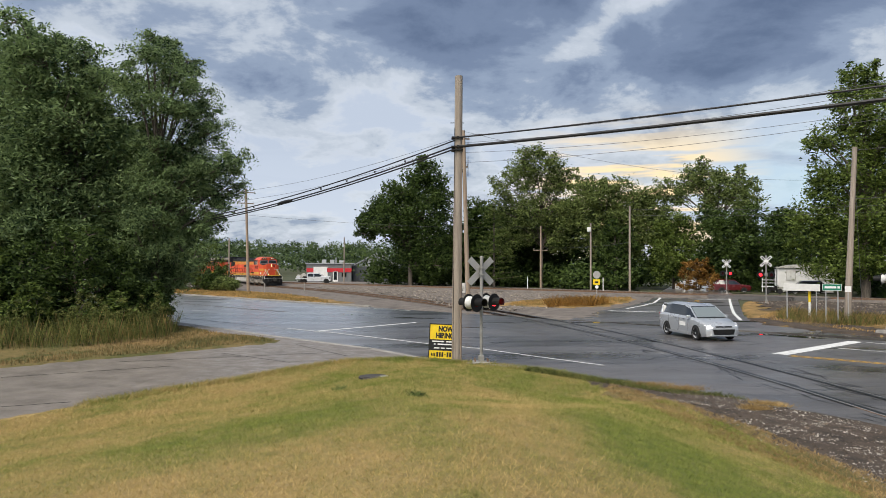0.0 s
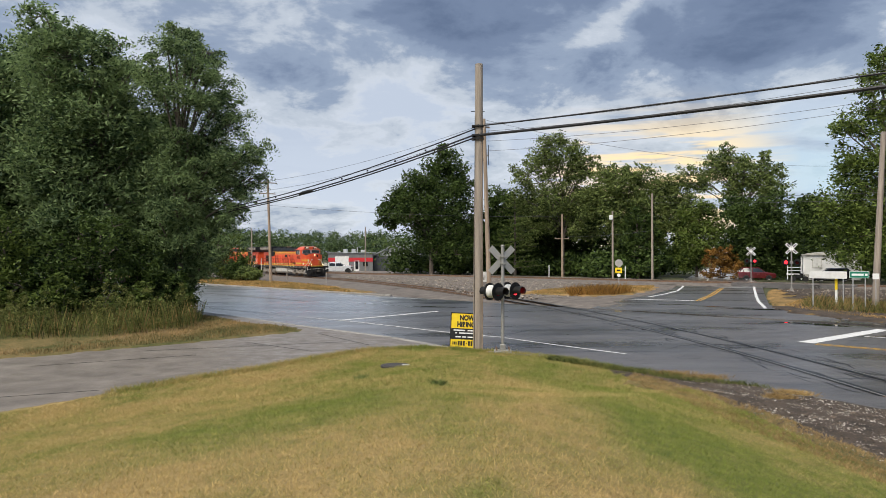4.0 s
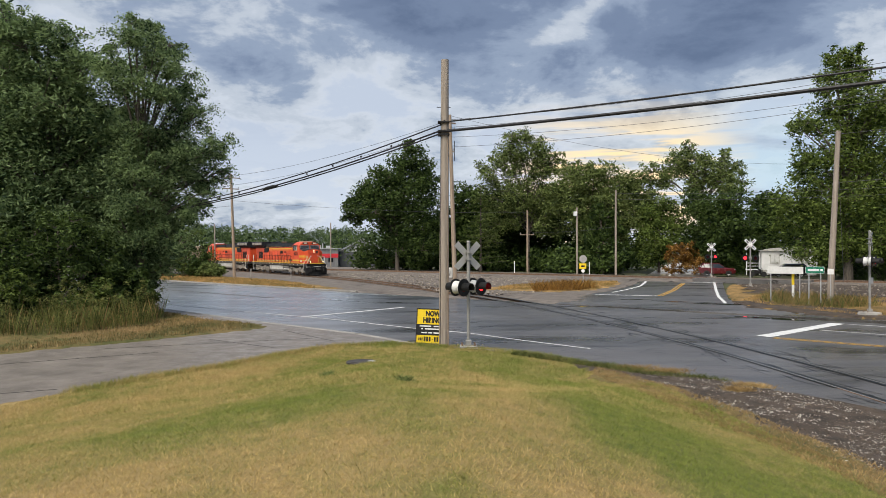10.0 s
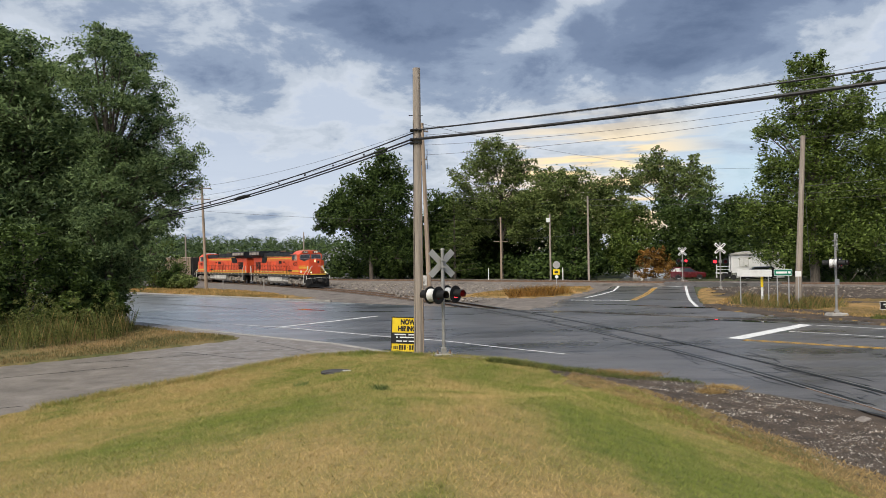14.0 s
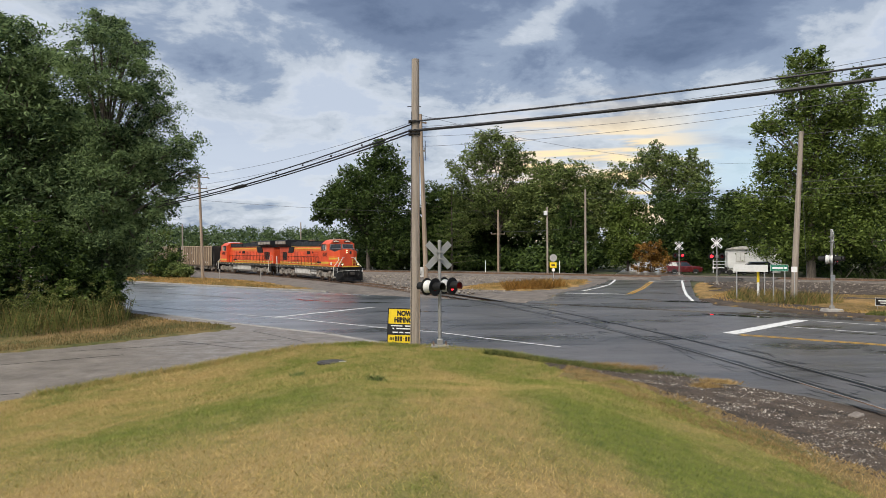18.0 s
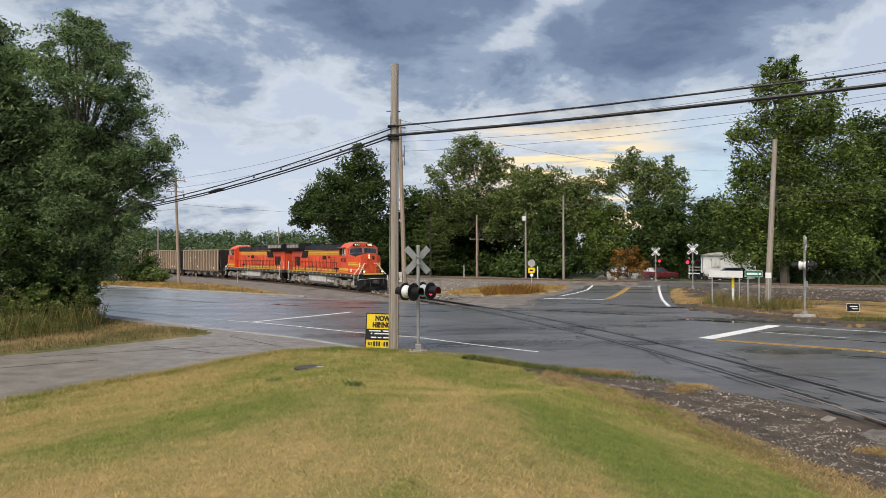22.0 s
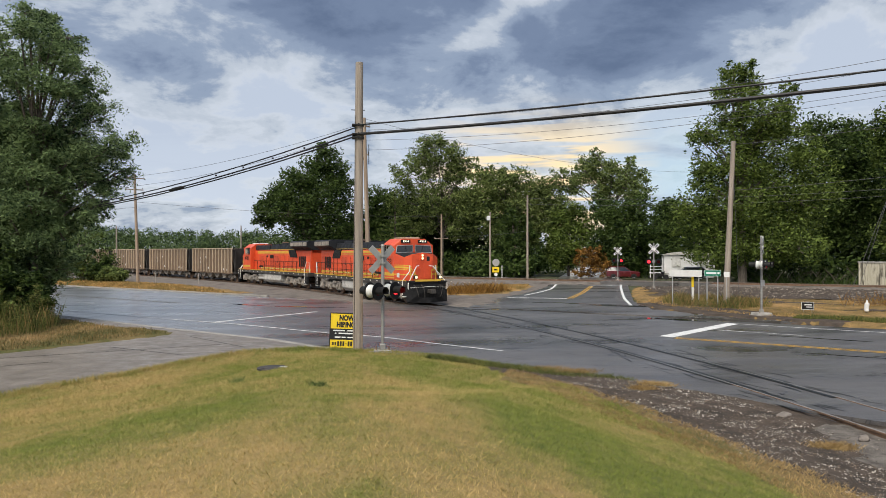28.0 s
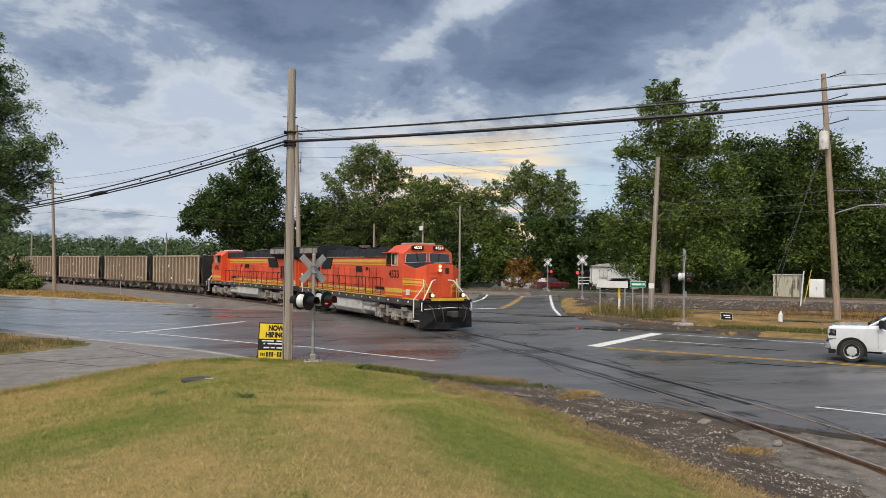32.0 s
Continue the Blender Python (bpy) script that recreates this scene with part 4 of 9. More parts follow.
def leaf_mesh(name, V, mat):
    n = len(V) // 4
    me = bpy.data.meshes.new(name)
    me.vertices.add(4 * n)
    me.vertices.foreach_set("co", V.astype(np.float32).ravel())
    me.loops.add(4 * n)
    me.loops.foreach_set("vertex_index", np.arange(4 * n, dtype=np.int32))
    me.polygons.add(n)
    me.polygons.foreach_set("loop_start", np.arange(0, 4 * n, 4, dtype=np.int32))
    me.materials.append(mat)
    me.update(calc_edges=True)
    return me


def tree(name, label, base, height, lobes, leaf, trunk_r=0.3, leaves=9000, size=0.28, seed=1, trunk_to=0.75, clump=0.36, category="tree", stems=1, group="", squash=0.8, droop=0.12, slim=0.42):
    """lobes: (x, y, z, radius) of the crown's masses, relative to the base; each is filled with clumps, and the clumps with leaves."""
    rng = np.random.default_rng(seed)
    t = thing(name, label, category, pose(*base), group)
    cs, rs, ks = [], [], []
    total = sum(l[3] ** 2 for l in lobes)
    g = Geo()
    lean = rng.normal(size=2) * 0.02 * height
    top = (lean[0], lean[1], height * trunk_to)
    for q in range(stems):
        o = rng.normal(size=2) * (0.0 if stems == 1 else trunk_r * 2.4)
        g.tube([(o[0], o[1], -0.3), (o[0] * 1.3 + lean[0] * 0.2, o[1] * 1.3 + lean[1] * 0.2, height * 0.2), (o[0] * 1.6 + lean[0] * 0.6, o[1] * 1.6 + lean[1] * 0.6, height * 0.45), (o[0] * 2 + top[0], o[1] * 2 + top[1], top[2])],
               [trunk_r * 1.25, trunk_r * 0.85, trunk_r * 0.6, trunk_r * 0.15], 8)
    for x, y, z, r in lobes:
        n = max(7, int(15 * (r / 1.6) ** 1.6))
        z0 = min(max(z * 0.62, height * 0.14), height * trunk_to * 0.9)
        f = z0 / (height * trunk_to)
        if z > 0.42 * height or height < 7:
            g.tube([(top[0] * f, top[1] * f, z0), (x * 0.45 + top[0] * f * 0.5, y * 0.45, z0 + (z - z0) * 0.6), (x * 0.9, y * 0.9, z)], [trunk_r * 0.42 * (1.1 - f), trunk_r * 0.24, 0.03], 6)
        for _ in range(n):
            d = rng.normal(size=3)
            d /= np.linalg.norm(d)
            rr = r * (0.25 + 0.75 * rng.random() ** 0.5)
            c = np.array([x, y, z]) + d * rr * np.array([1, 1, 0.85])
            if rng.random() < 0.35:
                g.tube([(x * 0.9, y * 0.9, z - 0.2 * r), tuple(c)], [0.05, 0.015], 4, False)
            cs.append(c)
            q = r * clump * (0.6 + 0.8 * rng.random())
            rs.append(q)
            ks.append(max(8, int(leaves * r * r / total / n * (0.6 + 0.8 * rng.random()))))
    part("trunk", g, BARK, t, "grey-brown bark trunk and limbs", smooth=True)
    crown = new("crown", leaf_mesh("crown", leaf_cloud(rng, cs, rs, ks, size, 0.35, squash, droop, slim), leaf))
    crown.parent = t
    return t


def lobes_of(rng, w, d, z0, z1, n, r, round_top=1.0):
    """Masses of a broad crown: wide at its middle, narrower above and below."""
    out = []
    for i in range(n):
        f = (i + 0.5) / n
        z = z0 + (z1 - z0) * f
        k = math.sin(math.pi * min(1, 0.22 + 0.72 * f ** round_top)) ** 0.7
        a = i * 2.399 + rng.random() * 0.8
        q = math.sqrt(0.15 + 0.85 * rng.random()) * (1 if i % 4 else 0.25)
        out.append((math.cos(a) * w * k * q, math.sin(a) * d * k * q, z, r * (0.75 + 0.5 * rng.random()) * (0.65 + 0.35 * k)))
    return out


def broad_tree(name, label, x, y, h, w, leaf, seed, leaves=8000, size=0.3, low=0.22, n=16, trunk_r=0.32, r=None, round_top=1.0, stems=1, group=""):
    rng = np.random.default_rng(seed)
    r = r or w * 0.42
    return tree(name, label, (x, y, 0), h, lobes_of(rng, w * 0.72, w * 0.72, h * low + r * 0.6, h - r * 0.75, n, r, round_top), leaf, trunk_r, leaves, size, seed, stems=stems, group=group)


def crown_tree(name, label, base, lobes, leaf, size, seed, cover=3.6, deep=2.2, trunk_r=0.3, clump=0.46, height=None, **more):
    """lobes: (aside, height, radius) of the crown's masses, spread in depth by chance."""
    rng = np.random.default_rng(seed)
    h = Vector(base).normalized()
    L = []
    for a, z, r in lobes:
        d = rng.uniform(-deep, deep)
        L.append((a * h.y + d * h.x, -a * h.x + d * h.y, z, r * 1.12))
        L.append((a * 0.8 * h.y - d * 0.6 * h.x, -a * 0.8 * h.x - d * 0.6 * h.y, z - 0.5 * r, r * 0.95))
    leaves = int(cover * math.pi * sum(l[3] ** 2 for l in L) / (2 * more.get("slim", 0.42) * size ** 2))
    return tree(name, label, (base[0], base[1], 0), height or max(l[2] for l in L), L, leaf, trunk_r, leaves, size, seed, clump=clump, **more)


def pine_tree(label, base, height, spread, seed):
    """A straight trunk with tiers of level boughs, each a spray of needles."""
    rng = np.random.default_rng(seed)
    t = thing("pine_tree", label, "tree", pose(base[0], base[1], 0))
    g = Geo().tube([(0, 0, -0.3), (0, 0, height * 0.5), (0, 0, height)], [0.2, 0.13, 0.03], 8)
    cs, rs, ks = [], [], []
    for i in range(15):
        f = i / 14
        z = height * (0.10 + 0.86 * f)
        reach = spread * (1.02 - f) ** 0.8 * rng.uniform(0.8, 1.1) + 0.25
        for k in range(8 if f < 0.7 else 5):
            a = 2 * math.pi * k / (8 if f < 0.7 else 5) + i * 1.1 + rng.normal() * 0.2
            q = reach * rng.uniform(0.75, 1.1)
            g.tube([(0, 0, z), (math.cos(a) * q, math.sin(a) * q, z + 0.12 * q)], [0.04, 0.01], 4, False)
            for w in (0.35, 0.6, 0.82, 1.0):
                cs.append((math.cos(a) * q * w, math.sin(a) * q * w, z + 0.12 * q * w))
                rs.append(0.16 + 0.42 * (1.15 - w) * (1.1 - f))
                ks.append(26)
    part("trunk", g, BARK, t, "straight grey-brown trunk", smooth=True)
    crown = new("crown", leaf_mesh("crown", leaf_cloud(rng, cs, rs, ks, 0.17, 0.6, 0.35, 0.1, 0.3), LEAF_PINE))
    crown.parent = t
    return t


def build_trees():
    # roadside locusts on the bank
    crown_tree("locust_tree", "big green locust tree with fine drooping leaves", (-15.2, 38.1), [(-0.2, 15.1, 0.55), (0.6, 15.2, 0.63), (1.7, 14.6, 0.76), (-0.6, 13.9, 0.88), (0.8, 13.6, 1.01), (2.2, 13.3, 0.76), (-1.2, 12.9, 0.88), (-0.1, 11.8, 1.13), (1.5, 11.9, 1.13), (2.7, 12, 0.63), (2.8, 10.6, 1.01), (1.5, 10, 1.26), (-0.1, 9.9, 1.26), (3.9, 8.9, 0.81), (2.6, 8.9, 1.13), (1, 8.3, 1.26), (-0.5, 8.2, 1.26), (4, 7.7, 0.71), (3.1, 7.6, 0.88), (1.5, 6.9, 1.13), (-0, 6.6, 1.26), (3.3, 6.5, 0.45), (0.6, 5.2, 1.01), (-0.7, 4.7, 1.13), (0.2, 3.8, 0.88), (-1.1, 3.3, 1.13), (2.5, 5.7, 0.8), (3.3, 5.9, 0.55), (1.7, 4.9, 0.85), (2.1, 3.9, 0.7), (1.1, 2.8, 0.8)], LEAF_LOCUST, 0.10, 11, 3.0, 1.9, 0.26, 0.60, squash=0.50, droop=0.42, slim=0.3)
    crown_tree("locust_tree", "dense green locust tree on the roadside bank", (-20.1, 38.6), [(-2.6, 16, 0.8), (-2, 15.3, 0.94), (-2.8, 14.8, 0.94), (-1, 15.2, 0.8), (-0.1, 14.9, 0.94), (0.9, 14.6, 0.94), (1.7, 14, 0.75), (-1.2, 13.9, 1.34), (-2.4, 13.5, 1.34), (0.3, 13.4, 1.34), (1.6, 12.8, 1.2), (-1.9, 11.9, 1.6), (-0.3, 11.6, 1.6), (1.2, 11, 1.6), (2.5, 11.4, 1.2), (-2.3, 9.8, 1.6), (-0.7, 9.7, 1.6), (1, 9.1, 1.6), (2.5, 9.4, 1.34), (-2.1, 7.9, 1.6), (-0.5, 7.6, 1.6), (1.3, 7.2, 1.6), (2.8, 7.2, 1.34), (-2.3, 6.1, 1.47), (-0.6, 5.7, 1.47), (1.1, 5.2, 1.47), (2.6, 5, 1.34)], LEAF_LOCUST, 0.135, 12, 3.0, 1.8, 0.28, 0.60, squash=0.50, droop=0.42, slim=0.3)
    for i, (x, y, h, w) in enumerate(((-26.0, 42.5, 17.0, 5.4), (-29.5, 38.0, 16.6, 5.4), (-18.6, 44.0, 12.5, 3.6))):
        r = np.random.default_rng(30 + i)
        tree("locust_tree", "dense dark green locust tree on the roadside bank", (x, y, 0.6), h, lobes_of(r, w * 0.8, w * 0.8, 3.0, h - 1.6, 20, w * 0.42, 0.9), LEAF_LOCUST, 0.3, (50000, 30000, 30000)[i], 0.16, 40 + i, clump=0.37)
    low = ((-16.4, 38.8, 5.0, 2.0), (-16.6, 36.6, 4.2, 1.9), (-17.8, 35.2, 5.4, 2.4), (-19.4, 33.6, 4.4, 2.2), (-21.4, 32.6, 5.2, 2.5), (-23.6, 31.6, 4.6, 2.4), (-16.2, 40.4, 4.2, 1.6), (-18.4, 32.0, 2.6, 1.3), (-17.6, 39.8, 6.4, 2.3), (-20.2, 36.6, 6.0, 2.6), (-24.0, 35.0, 6.0, 2.8), (-26.5, 33.0, 5.6, 2.8), (-15.6, 34.6, 2.2, 1.1), (-14.8, 36.6, 2.6, 1.2))
    leafs = (LEAF_OAK, LEAF_OAK, LEAF_OAK, LEAF_OAK, LEAF_HICK, LEAF_HICK, LEAF_OAK, LEAF_HICK, LEAF_OAK, LEAF_OAK, LEAF_OAK, LEAF_OAK, LEAF_HICK, LEAF_OAK)
    for i, (x, y, h, w) in enumerate(low):
        r = np.random.default_rng(60 + i)
        tree("roadside_shrub", "leafy green shrub at the foot of the roadside trees", (x, y, 0.2), h, lobes_of(r, w * 0.7, w * 0.7, 0.35, h - 0.5, 14, w * 0.42, 0.8), leafs[i], 0.06, 9000, 0.10, 70 + i, clump=0.46, category="shrub", stems=3)
    # woods behind the main line, and the sycamore beside it
    crown_tree("oak_tree", "broad dark green oak tree behind the tracks", (-5.2, 115.9), [(2, 20.3, 1.16), (2.6, 18.4, 1.87), (0.3, 17.6, 1.66), (4.5, 16.8, 1.66), (-0.9, 15.1, 2.08), (2.4, 14.7, 2.5), (5.3, 14.7, 1.87), (-4.2, 12.5, 1.87), (-1.3, 11.7, 2.5), (2, 10.9, 2.91), (5.3, 11.4, 2.08), (-5.9, 10.9, 1.66), (-7.1, 9.2, 1.46), (-4.0, 9.4, 2.0), (-4.4, 13.4, 1.8), (-6.2, 11.8, 1.8), (-2.6, 15.6, 1.7), (-7.4, 10.0, 1.4), (-0.9, 7.6, 2.3), (2.9, 7.2, 2.91), (5.8, 7.6, 1.87), (-7.9, 8.3, 0.9), (4.1, 3.8, 2.08), (5.8, 4.3, 1.66), (1.2, 4.7, 2.08), (3.3, 1.8, 1.46), (5.4, 1.8, 1.46)], LEAF_OAK, 0.24, 101, 3.1, 3.0)
    crown_tree("cottonwood_tree", "tall pale green cottonwood with an open crown", (15.4, 113), [(-2.8, 21.2, 1.23), (-0.4, 21.3, 1.23), (-3.6, 19.3, 1.64), (-1.2, 18.9, 1.84), (1.6, 19.7, 1.43), (2.7, 18.4, 1.64), (-5.2, 17.7, 1.43), (1.2, 16.4, 1.84), (-2.8, 16.1, 1.64), (-7.3, 16.5, 1.02), (-6.4, 14.9, 1.43), (-0.4, 14, 1.43), (3.5, 16, 1.43), (5.3, 18.4, 0.57), (5.5, 17.2, 0.74), (-4.4, 13.7, 1.84), (2, 12.8, 1.84), (4.8, 13.4, 1.6), (-7.4, 12.4, 1.6), (5.6, 11.2, 1.8), (-4.9, 10.6, 1.8), (-1.8, 11.0, 1.8), (1.6, 10.2, 1.8), (4.0, 9.4, 1.7), (-6.2, 8.4, 1.7), (-3.0, 8.2, 1.5), (2.6, 7.4, 1.5), (-6.6, 5.6, 1.5), (5.4, 6.8, 1.5)], LEAF_LIGHT, 0.20, 102, 2.3, 2.2, 0.22)
    crown_tree("maple_tree", "dark green tree at the edge of the wood", (8.4, 120.7), [(-3.1, 13, 1.65), (-2.2, 10.8, 2.08), (-0, 11.7, 1.95), (2.1, 9.5, 2.39), (-2.2, 7.4, 2.39), (0.4, 6.1, 2.39), (3.4, 7, 2.39), (-4.3, 9.1, 1.52), (-1.7, 3.5, 2.17), (2.1, 3.5, 2.17)], LEAF_OAK, 0.26, 103, 3.8, 2.5)
    crown_tree("maple_tree", "dark green maple in the wood", (17.4, 120.8), [(-5.2, 10.9, 2.41), (-2.6, 11.8, 2.41), (-0, 10.9, 2.41), (2.9, 12.2, 2.19), (-3, 7.9, 2.63), (-0, 7.4, 2.63), (3.4, 8.3, 2.41), (5, 10, 1.97), (-3.8, 4.4, 2.19), (0, 4, 2.19), (3.8, 4.4, 2.19)], LEAF_OAK, 0.26, 104, 3.8, 2.5)
    crown_tree("ash_tree", "green ash tree with a rounded open crown", (24.6, 109.3), [(-4.1, 15.6, 1.43), (-2.2, 15.6, 1.64), (0.5, 15.5, 1.64), (2.8, 14.7, 1.64), (-2.9, 12.8, 2.25), (-0.6, 12.8, 2.46), (2.5, 11.9, 2.46), (5.1, 11.9, 1.84), (-4.9, 11.6, 1.84), (-2.1, 9.2, 2.05), (0.9, 8.4, 2.25), (4, 8.4, 2.25), (5.9, 8.4, 1.64), (-0.6, 6, 1.84), (3.2, 5.6, 1.84), (5.6, 13.8, 1.6), (7.4, 13.4, 1.6), (7.0, 11.4, 1.9), (8.8, 11.0, 1.6), (8.2, 8.6, 1.8)], LEAF_LIGHT, 0.22, 105, 2.8, 2.2, 0.26)
    crown_tree("cottonwood_tree", "tall green tree with a forked crown", (39.9, 105.7), [(-3, 17.6, 1.44), (-1.6, 18.3, 0.91), (-3.9, 16.1, 1.44), (-2.5, 15.7, 1.65), (0.9, 17.1, 1.44), (0.7, 15.2, 1.86), (3.5, 17, 1.03), (3.5, 15.1, 1.65), (5.5, 13.5, 1.24), (2.4, 13.6, 1.86), (5.2, 15.4, 0.83), (-7.3, 15.1, 1.44), (-5.4, 14.2, 1.44), (-7.6, 13.9, 1.03), (-1.1, 13.3, 1.44), (4.2, 12.4, 1.44), (-0.7, 11.8, 1.24)], LEAF_LIGHT, 0.21, 106, 2.3, 2.2, 0.3)
    crown_tree("maple_tree", "bright green young maple by the side road", (33.6, 105.5), [(-1.4, 9.8, 1.71), (1, 10.1, 1.52), (-0.3, 8, 1.9), (2.3, 7.6, 1.9), (-2, 6.6, 1.52), (-0.7, 5.1, 1.9), (1.7, 5.1, 1.9), (-1.7, 3, 1.52), (0.3, 3, 1.71), (-3.1, 4.7, 1.14)], LEAF_SYC, 0.22, 107, 3.2, 2.0, 0.2)
    crown_tree("oak_tree", "dark green oak tree behind the parked car", (39.9, 99.3), [(-3, 9.9, 1.95), (-0.3, 9.1, 2.15), (2.3, 9.8, 1.95), (-2.3, 6.6, 2.15), (0.3, 6.2, 2.35), (2.9, 6.6, 1.95), (-1.7, 3.7, 1.95), (1.3, 3.7, 1.95), (3.9, 4.1, 1.76), (-3.3, 4.4, 1.76), (2.3, 1.6, 1.37), (0, 1.6, 1.37)], LEAF_OAK, 0.24, 108, 4.0, 2.4)
    crown_tree("oak_tree", "dark green oak tree behind the trailer home", (50.2, 106.8), [(-0, 11.3, 1.38), (-1.2, 9.6, 1.72), (1, 9.5, 1.72), (-0.7, 6.9, 2.16), (1.4, 6.9, 2.16), (-2.1, 5.7, 1.94), (0, 4.2, 1.94)], LEAF_OAK, 0.25, 109, 4.0, 2.4)
    crown_tree("sycamore_tree", "very tall broad sycamore with bright green leaves", (44.9, 76.8), [(-1.3, 24.5, 1.11), (0.4, 24.3, 1.2), (-1.7, 22.5, 1.29), (1.2, 22.5, 1.29), (-0, 20.8, 1.75), (-2.6, 21, 0.92), (4.9, 20.6, 1.2), (4.1, 19.1, 1.84), (2.5, 18.5, 2.07), (-1.7, 18.7, 1.61), (0.4, 17, 2.3), (5.2, 17.3, 1.38), (-3.9, 17.2, 1.38), (-5.4, 17, 0.83), (3.3, 14.7, 2.53), (6.2, 15.1, 1.84), (-0.9, 14, 2.53), (-4.3, 14.1, 1.61), (-5.2, 12.3, 1.15), (7.4, 13.3, 1.84), (-3.4, 10.5, 2.3), (0.8, 10.4, 2.76), (5, 10.3, 2.76), (8.2, 10.3, 2.07), (-6, 8.7, 1.84), (-2.6, 7.3, 2.53), (1.7, 6.9, 2.76), (5.8, 7.3, 2.53), (-6.5, 6.9, 1.38), (-4.7, 4.2, 1.84), (-0.8, 3.8, 1.84), (3.3, 4.3, 2.07), (6.2, 4.3, 1.84)], LEAF_SYC, 0.19, 110, 2.5, 3.0, 0.42)
    crown_tree("oak_tree", "dense dark green oak beside the main line", (63, 82.7), [(-4.1, 19.2, 1.62), (-1.8, 18.6, 1.72), (0.5, 18.5, 1.72), (2.2, 18.1, 1.72), (-3.2, 16.4, 2.42), (0, 15.8, 2.69), (2.7, 15.7, 2.42), (-1.8, 12.4, 3.23), (1.3, 11.8, 3.23), (-2.3, 8.4, 3.23), (1.3, 7.9, 3.23), (4.8, 7.8, 3.23), (0.4, 4.4, 2.69), (-3.2, 4.4, 2.69), (4, 4.5, 2.69), (4.8, 11.2, 2.96)], LEAF_OAK, 0.24, 111, 3.6, 2.6)
    crown_tree("hickory_tree", "tall green tree in the wood beside the main line", (60.8, 69.1), [(-2.6, 18, 1.43), (-1.1, 18.1, 1.33), (-3.4, 16.8, 1.43), (-0.4, 16.2, 1.91), (1.5, 15.6, 1.67), (-2.2, 15, 2.38), (0.8, 13.6, 2.38), (3.3, 13, 1.43), (4.3, 12.2, 0.95), (2.9, 11, 1.91), (-1.1, 11.6, 2.62), (1.5, 10.2, 2.38), (4.3, 9.3, 1.91), (-0.4, 8.2, 2.86), (2.6, 7.7, 2.62), (5, 8.1, 1.91), (-2.2, 5.2, 2.14), (0.7, 4.8, 2.14), (3.6, 4.4, 2.14)], LEAF_HICK, 0.19, 112, 2.6, 2.4)
    pine_tree("light green pine with layered branches", (7.6, 108), 12.6, 3.7, 131)
    spec = [("oak_tree", "dark green oak tree in the wood", 2.6, 124, 11.0, 4.4, LEAF_OAK, 7000, 0.32, 0.03, 14),
            ("oak_tree", "dark green oak tree in the wood", 28.6, 122, 13.5, 5.2, LEAF_OAK, 8000, 0.34, 0.03, 16),
            ("oak_tree", "dark green oak tree by the side road", 25.0, 105, 10.5, 3.4, LEAF_OAK, 7000, 0.28, 0.03, 14),
            ("oak_tree", "dark green oak tree in the wood", 57.0, 104, 11.0, 5.2, LEAF_OAK, 8000, 0.30, 0.03, 16),
            ("hickory_tree", "green tree in the wood beside the main line", 69.0, 68.0, 16.0, 5.4, LEAF_HICK, 11000, 0.25, 0.03, 20),
            ("oak_tree", "dark green tree beside the main line", 78.0, 60.0, 18.0, 6.0, LEAF_OAK, 8000, 0.28, 0.05, 18),
            ("oak_tree", "dark green tree beside the main line", 54.0, 88.0, 15.0, 5.6, LEAF_OAK, 9000, 0.28, 0.02, 18)]
    for i, (name, label, x, y, h, w, leaf, count, size, low, n) in enumerate(spec):
        broad_tree(name, label, x, y, h, w * 1.1, leaf, 130 + i, int(count * 1.7), size * 0.8, low, n + 4)
    for i, (x, y, h, w, leaf) in enumerate(((34.9, 99.4, 4.5, 2.9, LEAF_RUST), (-31, 92, 6.4, 4.0, LEAF_HICK), (-26.4, 88.4, 2.0, 1.7, LEAF_LIGHT), (-37, 99, 8.4, 4.4, LEAF_OAK), (-43, 102, 8.0, 4.0, LEAF_LIGHT), (-28.4, 89.6, 3.0, 1.9, LEAF_OAK), (-49, 108, 9.0, 4.6, LEAF_OAK))):
        r = np.random.default_rng(80 + i)
        tree("bush", ("rust-brown withering bush by the side road" if i == 0 else "green bush beside the railway"), (x, y, 0), h, lobes_of(r, w * 0.8, w * 0.8, 0.6, h - 0.5, 12, w * 0.42), leaf, 0.06, 7000, 0.15, 90 + i, clump=0.4, category="shrub", stems=3)
    # distant woods: low tree-covered rise
    rng = np.random.default_rng(3)
    cs, rs, ks = [], [], []
    for _ in range(330):
        a = radians(rng.uniform(-36, 4))
        d = rng.uniform(230, 430)
        h = rng.uniform(8, 14) * (0.85 + 0.15 * math.sin(a * 9)) + (d - 230) * 0.034
        for q in range(3):
            cs.append((d * math.sin(a) + rng.normal() * 3, d * math.cos(a) + rng.normal() * 3, h * (0.35 + 0.27 * q)))
            rs.append(h * (0.34, 0.34, 0.24)[q])
            ks.append((60, 120, 110)[q])
    far = new("distant_woods", leaf_mesh("distant_woods", leaf_cloud(rng, cs, rs, ks, 0.36, slim=0.7, spread=0.16), LEAF_FAR))
    tagged(far, "low wooded rise in the distance", "woods", kind="stuff")
    # the dark floor of the near wood
    cs, rs, ks = [], [], []
